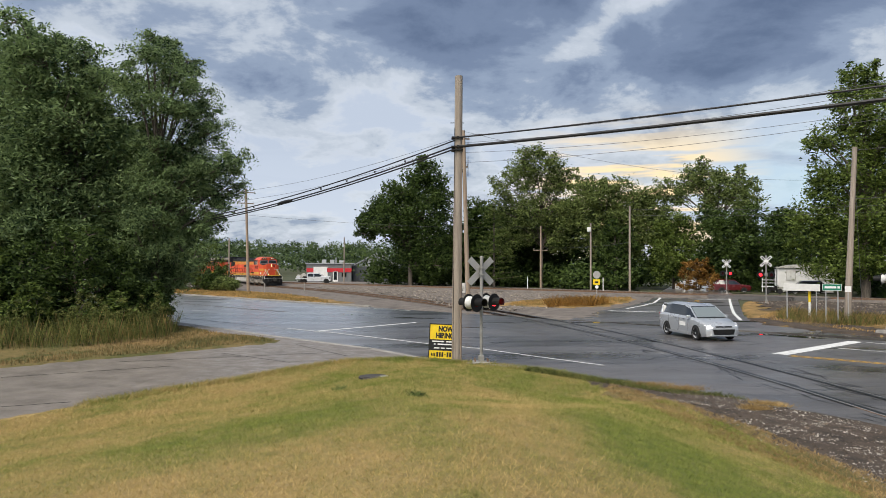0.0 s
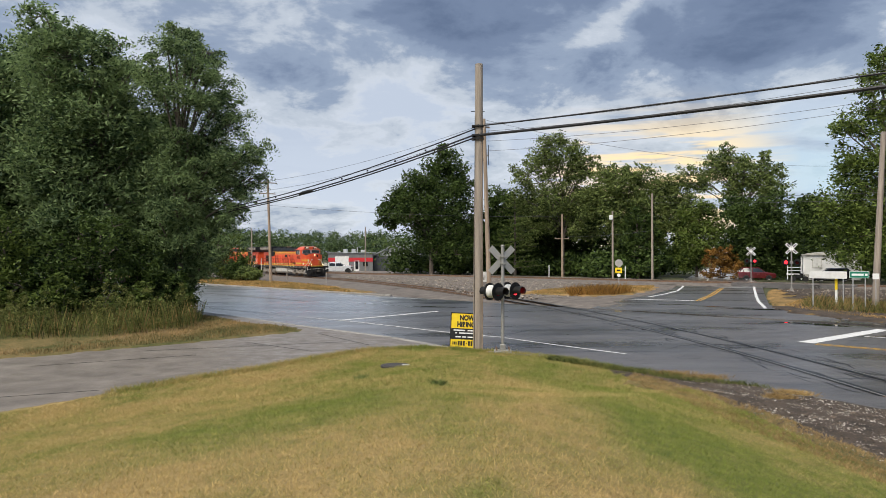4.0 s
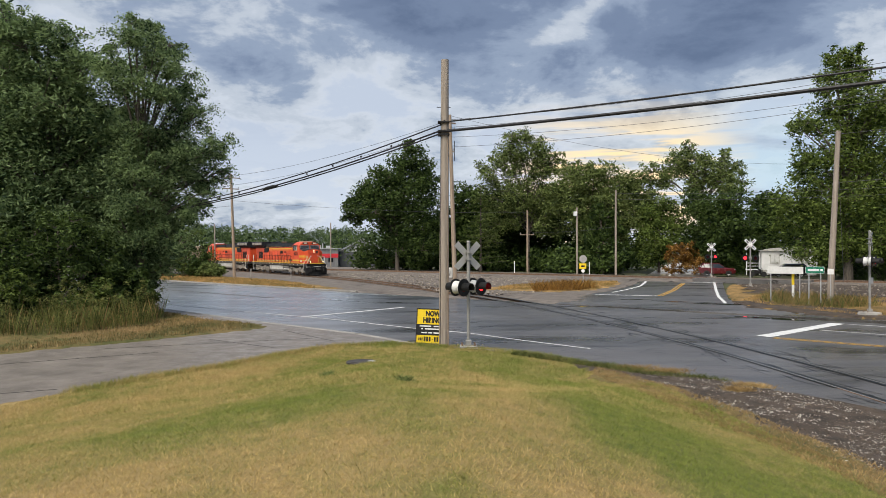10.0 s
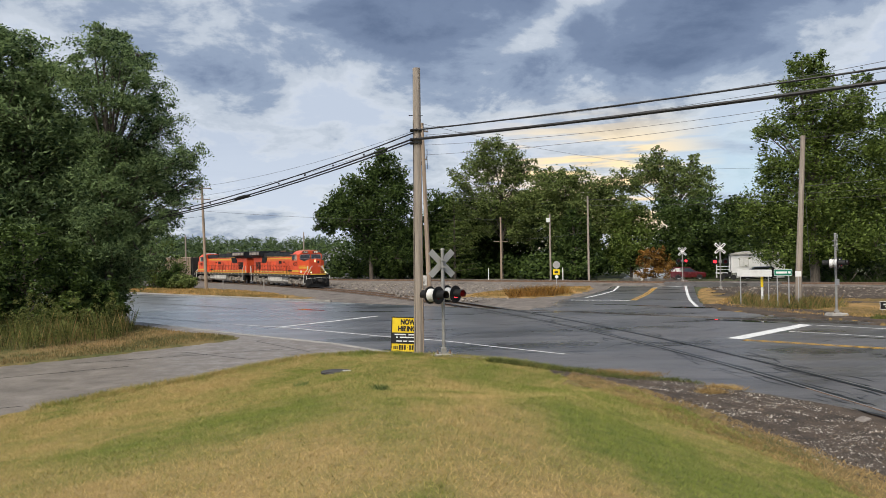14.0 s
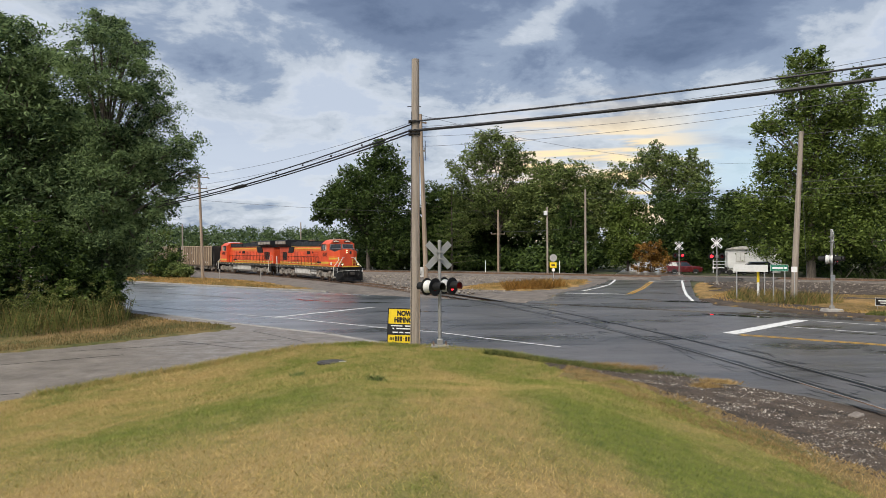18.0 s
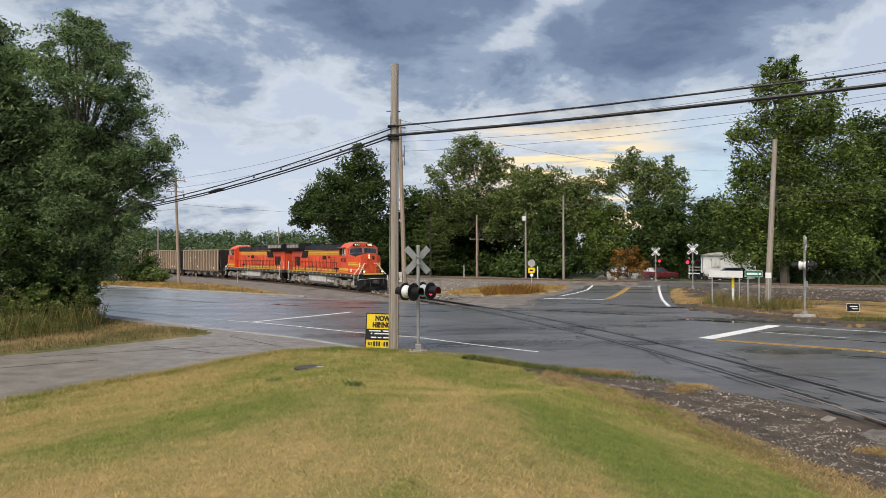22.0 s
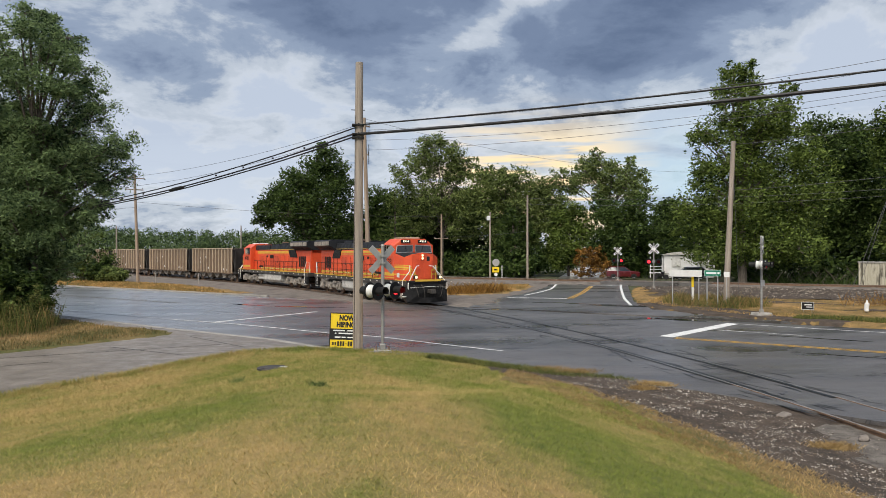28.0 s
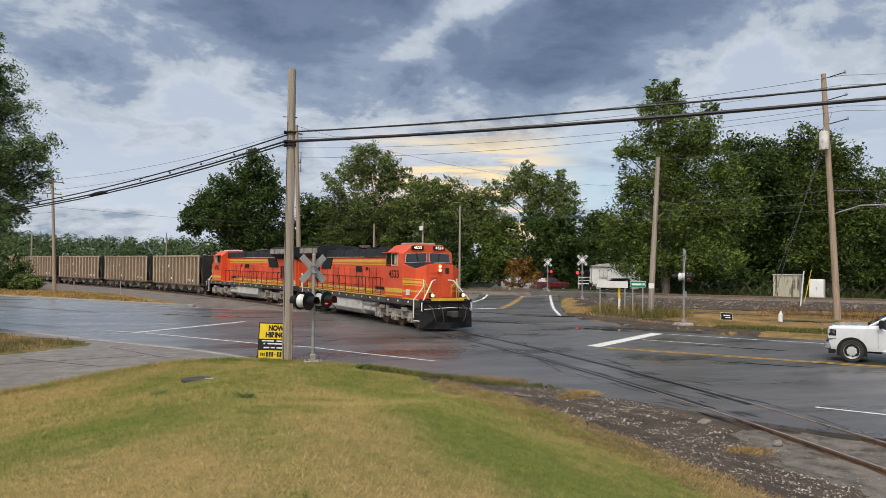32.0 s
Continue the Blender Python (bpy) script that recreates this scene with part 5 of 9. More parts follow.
    for x0, x1, y0, y1, n, hh in ((-12, 38, 120, 131, 520, 8.0), (10, 29, 113, 120, 120, 4.0), (17, 27, 100, 113, 110, 4.0), (45, 64, 100, 122, 200, 6.0), (49, 95, 78, 96, 260, 6.0), (66, 110, 54, 78, 200, 6.0)):
        for _ in range(n):
            x, h = rng.uniform(x0, x1), rng.uniform(1.0, hh)
            y = rng.uniform(y0, y1) - (0.72 * (x - x0) if x0 > 45 else 0)
            cs.append((x, y, h * 0.55))
            rs.append(h * 0.62)
            ks.append(44)
    low = new("wood_undergrowth", leaf_mesh("wood_undergrowth", leaf_cloud(rng, cs, rs, ks, 0.33), LEAF_OAK))
    tagged(low, "dark bushy undergrowth of the wood", "undergrowth", kind="stuff")


# ---- poles and wires ----
def pole(label, base, top, r0, r1, mat=POLE_WOOD):
    b, t = Vector(base), Vector(top)
    ob = thing("utility_pole", label, "utility pole", Matrix.Translation(b))
    d = t - b
    part("pole", Geo().tube([(0, 0, -0.4), d * 0.3, d * 0.6, d], [r0, r0 * 0.7 + r1 * 0.3, r0 * 0.35 + r1 * 0.65, r1], 14), mat, ob, "round wooden pole", smooth=True)
    return ob, d


def crossarm(ob, d, z, length, turn, insulators=2, mat=POLE_WOOD):
    m = Matrix.Translation(d * (z / d.z)) @ Matrix.Rotation(radians(turn), 4, "Z")
    arm = part("crossarm", Geo().box((0, 0.14, 0), (length, 0.09, 0.11), m), mat, ob, "wooden crossarm")
    for i in range(insulators):
        x = length * (-0.46 + 0.92 * i / max(1, insulators - 1))
        part("insulator", Geo().tube([(x, 0.14, 0.05), (x, 0.14, 0.16), (x, 0.14, 0.18), (x, 0.14, 0.26)], [0.02, 0.02, 0.055, 0.04], 8, m=m), GREY_INS, arm)
    return m


GREY_INS = lens_material("grey_porcelain", (0.30, 0.30, 0.32), 0.25)


def wire(label, a, b, sag, r, mat=WIRE, name="overhead_wire"):
    a, b = Vector(a), Vector(b)
    n = 22
    pts = [a.lerp(b, i / n) - Vector((0, 0, 4 * sag * (i / n) * (1 - i / n))) for i in range(n + 1)]
    ob = part(name, Geo().tube(pts, r, 6), mat, None, "", smooth=True)
    return tagged(ob, label, "cable", group="overhead lines")




# ---- the train ----
ORANGE = material("orange_loco_paint", (0.55, 0.060, 0.017), (0.79, 0.104, 0.032), 0.9, 0.30, 0.5, 0.05, 20, wear=(0.36, 0.05, 0.016), wear_at=0.62, wear_scale=1.3)
DOOR_ORANGE = material("orange_hood_door", (0.56, 0.060, 0.017), (0.79, 0.102, 0.032), 0.9, 0.34, 0.55, 0.05, 20, wear=(0.26, 0.045, 0.02), wear_at=0.60, wear_scale=1.6, random_tone=0.22)
BAND = material("yellow_band_paint", (0.55, 0.33, 0.03), (0.74, 0.47, 0.06), 1.5, 0.4, 0.6, 0.05, 20)
ROOF_BLACK = material("sooty_black_roof", (0.007, 0.008, 0.010), (0.026, 0.028, 0.032), 1.0, 0.45, 0.75, 0.1, 20, spec=0.3)
FRAME_GREY = material("grimy_underframe", (0.022, 0.020, 0.019), (0.085, 0.075, 0.066), 1.6, 0.55, 0.85, 0.3, 16, wear=(0.16, 0.13, 0.10), wear_at=0.64)
TRUCK_GREY = material("dusty_truck_steel", (0.13, 0.115, 0.098), (0.42, 0.375, 0.325), 2.0, 0.6, 0.85, 0.3, 14, wear=(0.03, 0.026, 0.024))
TANK_GREY = material("dusty_grey_tank", (0.34, 0.325, 0.30), (0.66, 0.64, 0.60), 1.6, 0.5, 0.75, 0.2, 20, wear=(0.10, 0.09, 0.08), wear_at=0.56, wear_scale=2.0)
RAIL_WHITE = material("white_handrail", (0.62, 0.60, 0.56), (0.80, 0.79, 0.76), 2, 0.4, 0.6, 0)
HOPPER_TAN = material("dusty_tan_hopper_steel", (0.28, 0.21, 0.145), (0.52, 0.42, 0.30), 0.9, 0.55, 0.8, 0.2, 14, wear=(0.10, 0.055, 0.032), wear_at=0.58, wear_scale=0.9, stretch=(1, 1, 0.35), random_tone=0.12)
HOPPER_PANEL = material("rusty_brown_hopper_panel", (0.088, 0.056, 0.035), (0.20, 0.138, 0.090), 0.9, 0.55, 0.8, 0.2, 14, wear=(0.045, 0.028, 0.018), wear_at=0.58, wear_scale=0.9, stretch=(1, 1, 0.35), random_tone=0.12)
HOPPER_DARK = material("sooty_hopper_end", (0.010, 0.009, 0.008), (0.040, 0.034, 0.030), 1.2, 0.6, 0.85, 0.2, 14)


CREAM = material("cream_sash_paint", (0.45, 0.40, 0.30), (0.60, 0.54, 0.42), 3, 0.5, 0.7, 0)


def loco_truck(x0, ob):
    g = Geo()
    for s in (-1, 1):
        y = s * 1.12
        g.box((x0, y, 0.80), (5.1, 0.16, 0.26))
        g.box((x0, y, 0.56), (4.2, 0.12, 0.14))
        for dx in (-2.05, 0, 2.05):
            g.box((x0 + dx, y + s * 0.06, 0.56), (0.46, 0.22, 0.50))
            g.tube([(x0 + dx, y + s * 0.05, 0.54), (x0 + dx, y + s * 0.26, 0.54)], 0.17, 10)
        for dx in (-1.02, 1.02):
            g.tube([(x0 + dx, y + s * 0.02, 0.45), (x0 + dx, y + s * 0.02, 1.08)], 0.15, 8)
            g.box((x0 + dx * 1.45, y + s * 0.16, 0.98), (0.66, 0.18, 0.2))
        g.box((x0 + 2.62, y, 0.62), (0.12, 0.3, 0.55))
        g.box((x0 - 2.62, y, 0.62), (0.12, 0.3, 0.55))
    t = part("truck", g, TRUCK_GREY, ob, "dusty grey three-axle truck", bevel=0.02)
    for dx in (-2.05, 0, 2.05):
        w = Geo()
        for s in (-1, 1):
            w.tube([(x0 + dx, s * 0.70, 0.53), (x0 + dx, s * 0.83, 0.53)], 0.53, 20)
        w.tube([(x0 + dx, -0.8, 0.53), (x0 + dx, 0.8, 0.53)], 0.10, 8)
        part("wheelset", w, RUST, t, "steel wheels on their axle")


def locomotive(number, label):
    ob = thing("locomotive", label, "locomotive", group="train")
    deck = part("underframe", Geo().box((-0.1, 0, 1.40), (20.4, 2.94, 0.34)).box((-0.1, 0, 1.15), (15, 1.9, 0.3)), FRAME_GREY, ob, "dark grimy steel underframe and walkway", bevel=0.02)
    for s in (-1, 1):
        for i in range(15):
            part("reflector", Geo().box((-9.4 + i * 1.3, s * 1.478, 1.42), (0.16, 0.014, 0.09)), RAIL_WHITE, deck)
    # long hood with its top, bands and doors
    hood = part("long_hood", Geo().prism([(-0.95, 1.57), (0.95, 1.57), (0.95, 3.62), (0.84, 3.78), (-0.84, 3.78), (-0.95, 3.62)], -9.9, 5.95, "x"), ORANGE, ob, "orange engine hood", bevel=0.02)
    top = Geo().prism([(-0.90, 3.72), (0.90, 3.72), (0.80, 4.30), (-0.80, 4.30)], -5.9, 1.2, "x")
    top.prism([(-0.95, 3.78), (0.95, 3.78), (0.88, 4.30), (-0.88, 4.30)], 1.25, 5.8, "x")
    top.box((-1.6, 0, 4.38), (1.5, 0.9, 0.2)).box((-3.9, 0, 4.36), (1.8, 1.1, 0.16)).box((0.5, 0, 4.36), (0.6, 0.6, 0.16))
    for i in range(5):
        top.tube([(2.0 + 0.5 * i, 0, 4.34), (2.0 + 0.5 * i, 0, 4.40)], 0.22, 10)
    part("hood_top", top, ROOF_BLACK, ob, "black sooty roof of the hood", bevel=0.02)
    rad = Geo().prism([(-0.9, 3.72), (-1.52, 4.08), (-1.52, 4.50), (-1.35, 4.62), (1.35, 4.62), (1.52, 4.50), (1.52, 4.08), (0.9, 3.72)], -10.2, -5.95, "x")
    part("radiator_wing", rad, ROOF_BLACK, ob, "black overhanging radiator wings", bevel=0.03)
    for s in (-1, 1):
        for i in range(4):
            part("radiator_screen", Geo().box((-9.65 + 1.05 * i, s * 1.525, 4.29), (0.92, 0.012, 0.36)), TRUCK_GREY, ob, "grey radiator screen")
    part("exhaust", Geo().box((-0.9, 0, 4.50), (0.7, 0.5, 0.18)), RUST, ob, "rusty exhaust stack", bevel=0.02)
    for x in (-5.0, 2.4, 4.2):
        part("lifting_lug", Geo().box((x, 0.5, 4.34 if x < 1 else 4.40), (0.16, 0.06, 0.12)), DARK_STEEL, ob)
    for s in (-1, 1):
        part("intake_panel", Geo().prism([(-6.6, 3.0), (-4.7, 3.0), (-4.3, 3.74), (-6.0, 3.74)], s * 0.95, s * 1.02, "y"), BLACK, hood, "black slanted air intake")
        part("walkway_edge", Geo().box((-0.1, s * 1.475, 1.585), (20.2, 0.03, 0.06)), BAND, deck, "worn yellow walkway edge")
        y = s * 0.957
        part("hood_band", Geo().box((-2.4, y, 1.82), (14.9, 0.012, 0.16)).box((-2.4, y, 1.63), (14.9, 0.012, 0.05)), BAND, hood, "yellow band along the foot of the hood")
        part("hood_band", Geo().box((-0.4, y, 3.55), (10.8, 0.012, 0.16)).box((-0.4, y, 3.36), (10.8, 0.012, 0.06)), BAND, hood, "yellow band under the roof")
        for i in range(13):
            g = Geo().box((-9.1 + 1.08 * i, y + s * 0.006, 2.55), (0.98, 0.02, 1.18))
            d = part("hood_door", g, DOOR_ORANGE, hood, bevel=0.012)
            part("door_seam", Geo().box((-9.1 + 1.08 * i + 0.54, y + s * 0.003, 2.55), (0.035, 0.012, 1.2)), BLACK, hood)
            part("latch", Geo().box((-9.1 + 1.08 * i + 0.40, y + s * 0.022, 2.5), (0.05, 0.02, 0.14)), DARK_STEEL, d)
        for x, w, z, h in ((-8.5, 0.34, 2.62, 1.0), (-8.05, 0.34, 2.62, 1.0), (-7.6, 0.34, 2.62, 1.0), (-7.15, 0.34, 2.62, 1.0), (0.55, 0.95, 3.06, 0.36), (3.9, 1.25, 1.98, 0.16)):
            part("grille", Geo().box((x, s * 0.985, z), (w, 0.03, h)), BLACK, hood, "black ventilation grille")
        part("roof_rail", Geo().tube([(-5.6, s * 0.93, 3.80), (4.8, s * 0.93, 3.80)], 0.02, 5), BAND, hood, "yellow grab rail along the roof")
        part("cabinet_door", Geo().box((4.6, s * 0.965, 2.5), (1.1, 0.03, 1.6)), ORANGE, hood, "tall orange cabinet door behind the cab", bevel=0.012)
        part("lettering", Geo().box((1.9, s * 0.985, 3.08), (0.42, 0.012, 0.20)), BLACK, hood, "short black mark on the hood")
        for i in range(24):
            part("stencil", Geo().box((-9.0 + 0.58 * i, y + s * 0.007, 1.82), (0.22, 0.006, 0.05)), RAIL_WHITE if i % 3 else BLACK, hood)
        for i in range(9):
            part("roof_hatch", Geo().box((-5.2 + 0.78 * i, s * 0.72, 4.02), (0.60, 0.14, 0.30)), FRAME_GREY, hood, bevel=0.01)
        for i in range(14):
            part("railing_post", Geo().tube([(-9.6 + 1.12 * i, s * 1.41, 1.56), (-9.6 + 1.12 * i, s * 1.41, 2.60)], 0.022, 5), DARK_STEEL, ob)
        part("handrail", Geo().tube([(-9.6, s * 1.41, 2.60), (5.0, s * 1.41, 2.60)], 0.024, 5).tube([(-9.6, s * 1.41, 2.10), (3.0, s * 1.41, 2.10)], 0.014, 5), DARK_STEEL, ob, "black walkway handrail")
        part("handrail", Geo().tube([(3.2, s * 1.41, 2.0), (3.7, s * 1.41, 2.98), (5.0, s * 1.41, 2.98)], 0.028, 5), ORANGE, ob, "orange stair handrail")
    # cab
    cab = part("cab", Geo().prism([(-1.52, 1.57), (1.52, 1.57), (1.52, 3.98), (0.98, 4.40), (0.85, 4.46), (-0.85, 4.46), (-0.98, 4.40), (-1.52, 3.98)], 5.9, 8.15, "x"), ORANGE, ob, "orange wide cab", bevel=0.03)
    part("cab_roof_unit", Geo().box((6.9, 0, 4.51), (1.7, 1.3, 0.12)), HOPPER_TAN if number == "4533" else WHITE, cab, "air conditioner on the cab roof", bevel=0.03)
    part("horn", Geo().tube([(6.1, 0.4, 4.42), (6.1, 0.4, 4.64)], 0.04, 6).tube([(5.9, 0.4, 4.64), (6.45, 0.4, 4.66)], [0.03, 0.09], 8), DARK_STEEL, cab)
    for s in (-1, 1):
        y = s * 1.526
        part("side_band", Geo().box((7.02, y, 1.97), (2.2, 0.012, 0.22)), BAND, cab, "yellow band across the cab")
        part("side_band", Geo().box((7.02, y, 1.72), (2.2, 0.012, 0.06)), BAND, cab, "yellow band across the cab")
        for x, w in ((6.42, 0.52), (7.16, 0.66)):
            win = part("side_window", Geo().box((x, y, 3.66), (w, 0.02, 0.56)), GLASS, cab, "dark side window", bevel=0.01)
            if x == 7.16:
                part("sash", Geo().box((x + 0.13, y + s * 0.012, 3.66), (0.26, 0.012, 0.50)), CREAM, win, "cream window sash")
            fr = Geo()
            for dx, dz, sx, sz in ((0, 0.34, w + 0.12, 0.06), (0, -0.34, w + 0.12, 0.06), (w / 2 + 0.03, 0, 0.06, 0.66), (-w / 2 - 0.03, 0, 0.06, 0.66)):
                fr.box((x + dx, y + s * 0.012, 3.66 + dz), (sx, 0.03, sz))
            part("window_frame", fr, CREAM if x > 7 else DARK_STEEL, win)
        part("sun_blind", Geo().box((6.8, s * 1.62, 4.03), (1.7, 0.24, 0.03), None), ORANGE, cab)
        text_part("cab_number", number, 0.58, pose(7.08, s * 1.534, 2.83, 90, 0, 180 if s > 0 else 0), BLACK, cab, "black road number on the cab", 1.15, 0.006)
    for s in (-1, 1):
        w = part("windshield", Geo().prism([(s * 0.12, 3.55), (s * 1.34, 3.50), (s * 1.28, 3.93), (s * 0.12, 3.98)], 8.14, 8.175, "x"), GLASS, cab, "dark windshield pane")
        fr = Geo()
        for a, b in (((0.09, 3.52), (1.38, 3.47)), ((1.38, 3.47), (1.31, 3.96)), ((1.31, 3.96), (0.09, 4.01)), ((0.09, 4.01), (0.09, 3.52))):
            fr.tube([(8.165, s * a[0], a[1]), (8.165, s * b[0], b[1])], 0.026, 6)
        part("window_frame", fr, STEEL, w, "pale rubber and steel frame")
        nb = part("number_board", Geo().box((8.19, s * 0.66, 4.28), (0.10, 0.72, 0.22)), BLACK, cab, "black number board", bevel=0.02)
        text_part("number", number, 0.20, pose(8.245, s * 0.66, 4.28, 90, 0, 90), HEADLIGHT_SOFT, nb, "white road number", 1.25)
        part("wiper", Geo().tube([(8.20, s * 0.72, 4.0), (8.20, s * 0.60, 3.60)], 0.014, 5), BLACK, w)
    # nose: a narrow front face, swept corners, and a top that falls to either side
    plan = ((8.15, 1.50, 3.42), (9.25, 1.30, 3.16), (9.55, 0.80, 3.37))
    rim = [(x, -y, z) for x, y, z in plan] + [(9.57, 0, 3.49)] + [(x, y, z) for x, y, z in reversed(plan)]
    vs = rim + [(x, y, 1.57) for x, y, _ in rim] + [(8.15, 0, 3.46)]
    fs = [(i, i + 1, i + 8, i + 7) for i in range(6)] + [(14, i + 1, i) for i in range(6)] + [tuple(range(7, 14)), (0, 7, 13, 6, 14)]
    nose = part("nose", Geo().add(vs, fs), ORANGE, ob, "orange wide nose with swept corners", bevel=0.015)
    for s in (-1, 1):
        q = [(8.17, 0, 3.468), (8.17, s * 1.44, 3.432), (9.19, s * 1.25, 3.178), (9.45, s * 0.78, 3.378), (9.45, 0, 3.492)]
        part("antiglare_panel", Geo().add(q + [(x, y, z - 0.03) for x, y, z in q], [(0, 1, 2), (0, 2, 3), (0, 3, 4), (5, 7, 6), (5, 8, 7), (5, 9, 8)] + [(i, (i + 1) % 5, 5 + (i + 1) % 5, 5 + i) for i in range(5)]), ROOF_BLACK, nose, "black panel on top of the nose")

    def nose_stripe(pts, h, mat, label):
        for s in (-1, 1):
            g = Geo()
            for (x0, w0, z0), (x1, w1, z1) in zip(pts[:-1], pts[1:]):
                a = [(x0, w0 + 0.008, z0 - h / 2), (x1, w1 + 0.008, z1 - h / 2), (x1, w1 + 0.008, z1 + h / 2), (x0, w0 + 0.008, z0 + h / 2)]
                a += [(x - 0.012, w - 0.016, z) for x, w, z in a]
                g.add([(x + 0.006, s * w, z) for x, w, z in a], [(0, 1, 2, 3), (4, 7, 6, 5), (0, 4, 5, 1), (3, 2, 6, 7), (0, 3, 7, 4), (1, 5, 6, 2)])
            part("nose_band", g, mat, nose, label)
    for z, h in ((2.62, 0.05), (2.47, 0.13), (2.32, 0.05)):
        nose_stripe([(8.15, 1.50, z), (9.25, 1.30, z), (9.40, 1.05, z - 0.02), (9.55, 0.80, z - 0.12)], h, BAND, "yellow band round the nose")
    nose_stripe([(8.15, 1.50, 1.98), (9.25, 1.30, 1.98), (9.55, 0.80, 2.0), (9.556, 0.35, 1.90)], 0.09, BAND, "yellow band round the nose")
    nose_stripe([(9.55, 0.80, 2.32), (9.556, 0.52, 1.98)], 0.09, BAND, "yellow stripe down the nose")
    part("nose_panel", Geo().box((8.62, -1.44, 1.92), (0.5, 0.016, 0.30), Matrix.Rotation(0, 4, "Z")), RAIL_WHITE, nose, "small white panel")
    part("nose_door", Geo().box((9.565, 0.42, 2.35), (0.03, 0.62, 1.35)), ORANGE, nose, "nose door", bevel=0.01)
    part("door_window", Geo().box((9.575, 0.42, 3.06), (0.04, 0.24, 0.32)), GLASS, nose, "small dark window in the nose", bevel=0.03)
    for z in (2.45, 2.75, 3.02):
        part("grab_iron", Geo().tube([(9.60, -0.62, z), (9.63, -0.55, z), (9.63, -0.28, z), (9.60, -0.2, z)], 0.014, 5), ORANGE, nose)
    hl = part("headlight_housing", Geo().box((9.57, -0.04, 3.19), (0.14, 0.26, 0.46)), ORANGE, nose, bevel=0.03)
    for z in (3.09, 3.29):
        part("headlight", Geo().tube([(9.62, -0.04, z), (9.66, -0.04, z)], 0.085, 12), HEADLIGHT if number == "4533" else STEEL, hl, "lit round headlight" if number == "4533" else "unlit round headlight")
    part("front_platform", Geo().box((9.98, 0, 1.50), (0.86, 2.9, 0.14)), DARK_STEEL, ob, bevel=0.02)
    part("anticlimber", Geo().box((10.43, 0, 1.60), (0.06, 1.9, 0.13)), BAND, ob, "yellow edge of the front platform")
    for s in (-1, 1):
        d = part("ditch_light_housing", Geo().box((10.36, s * 0.90, 1.82), (0.20, 0.28, 0.26)), DARK_STEEL, ob, bevel=0.03)
        part("ditch_light", Geo().tube([(10.46, s * 0.90, 1.82), (10.49, s * 0.90, 1.82)], 0.095, 12), HEADLIGHT if number == "4533" else STEEL, d, "lit ditch light" if number == "4533" else "unlit ditch light")
        part("corner_handrail", Geo().tube([(9.5, s * 1.5, 0.62), (9.5, s * 1.5, 1.55), (9.62, s * 1.02, 2.2), (9.6, s * 0.98, 2.62)], 0.032, 6).tube([(10.3, s * 1.38, 1.0), (10.38, s * 1.47, 1.05), (10.38, s * 1.47, 1.40), (9.9, s * 0.62, 2.56), (9.75, s * 0.38, 2.58)], 0.032, 6), RAIL_WHITE, ob, "white bent pipe handrail")
        part("grab_rail", Geo().tube([(9.66, s * 0.95, 1.58), (9.66, s * 0.95, 2.35), (9.66, s * 0.62, 2.35), (9.66, s * 0.62, 1.58)], 0.022, 5), BAND, ob, "yellow grab rail before the nose")
        part("corner_handrail", Geo().tube([(-9.5, s * 1.47, 0.6), (-9.5, s * 1.47, 1.8), (-9.8, s * 1.4, 2.6), (-10.2, s * 1.3, 2.6), (-10.3, s * 1.3, 1.6)], 0.030, 6), RAIL_WHITE, ob, "white bent pipe handrail")
        for x in (9.75, -9.75):
            st = part("step_well", Geo().box((x, s * 1.36, 0.95), (0.75, 0.16, 0.9)), DARK_STEEL, ob)
            for z in (0.5, 0.85, 1.2):
                part("step", Geo().box((x, s * 1.44, z), (0.62, 0.10, 0.04)), RAIL_WHITE if z < 0.6 else FRAME_GREY, st)
    plow = Geo().loft([[(10.35, -1.5, 0.14), (10.9, 0, 0.10), (10.35, 1.5, 0.14), (10.3, 1.5, 1.05), (10.62, 0, 1.12), (10.3, -1.5, 1.05)], [(10.15, -1.5, 0.14), (10.6, 0, 0.10), (10.15, 1.5, 0.14), (10.15, 1.5, 1.05), (10.4, 0, 1.12), (10.15, -1.5, 1.05)]])
    part("snow_plow", plow, DARK_STEEL, ob, "black snow plow", bevel=0.01)
    part("uncoupling_lever", Geo().tube([(10.5, -1.4, 1.12), (10.55, -0.5, 1.16), (10.7, 0, 1.2), (10.55, 0.5, 1.16), (10.5, 1.4, 1.12)], 0.018, 5), RAIL_WHITE, ob, "pale uncoupling lever")
    part("pilot", Geo().box((10.2, 0, 1.15), (0.3, 2.8, 0.6)), DARK_STEEL, ob, bevel=0.02)
    part("coupler", Geo().box((10.75, 0, 0.88), (0.7, 0.24, 0.26)).box((11.05, 0.06, 0.88), (0.24, 0.34, 0.32)), FRAME_GREY, ob, "knuckle coupler", bevel=0.03)
    part("rear_coupler", Geo().box((-10.75, 0, 0.88), (0.9, 0.24, 0.26)), TRUCK_GREY, ob, bevel=0.03)
    for k in range(8):
        y = (-1.05, -0.9, -0.75, -0.5, 0.5, 0.75, 0.9, 1.05)[k]
        part("air_hose", Geo().tube([(10.4, y, 1.3), (10.78, y, 1.12), (10.85, y * 0.9, 0.7), (10.75, y * 0.8, 0.48)], 0.03, 6), BLACK if k % 3 else FRAME_GREY, ob)
    part("end_plate", Geo().box((-10.05, 0, 2.5), (0.12, 1.7, 1.9)), ORANGE, ob, "orange rear end of the hood", bevel=0.02)
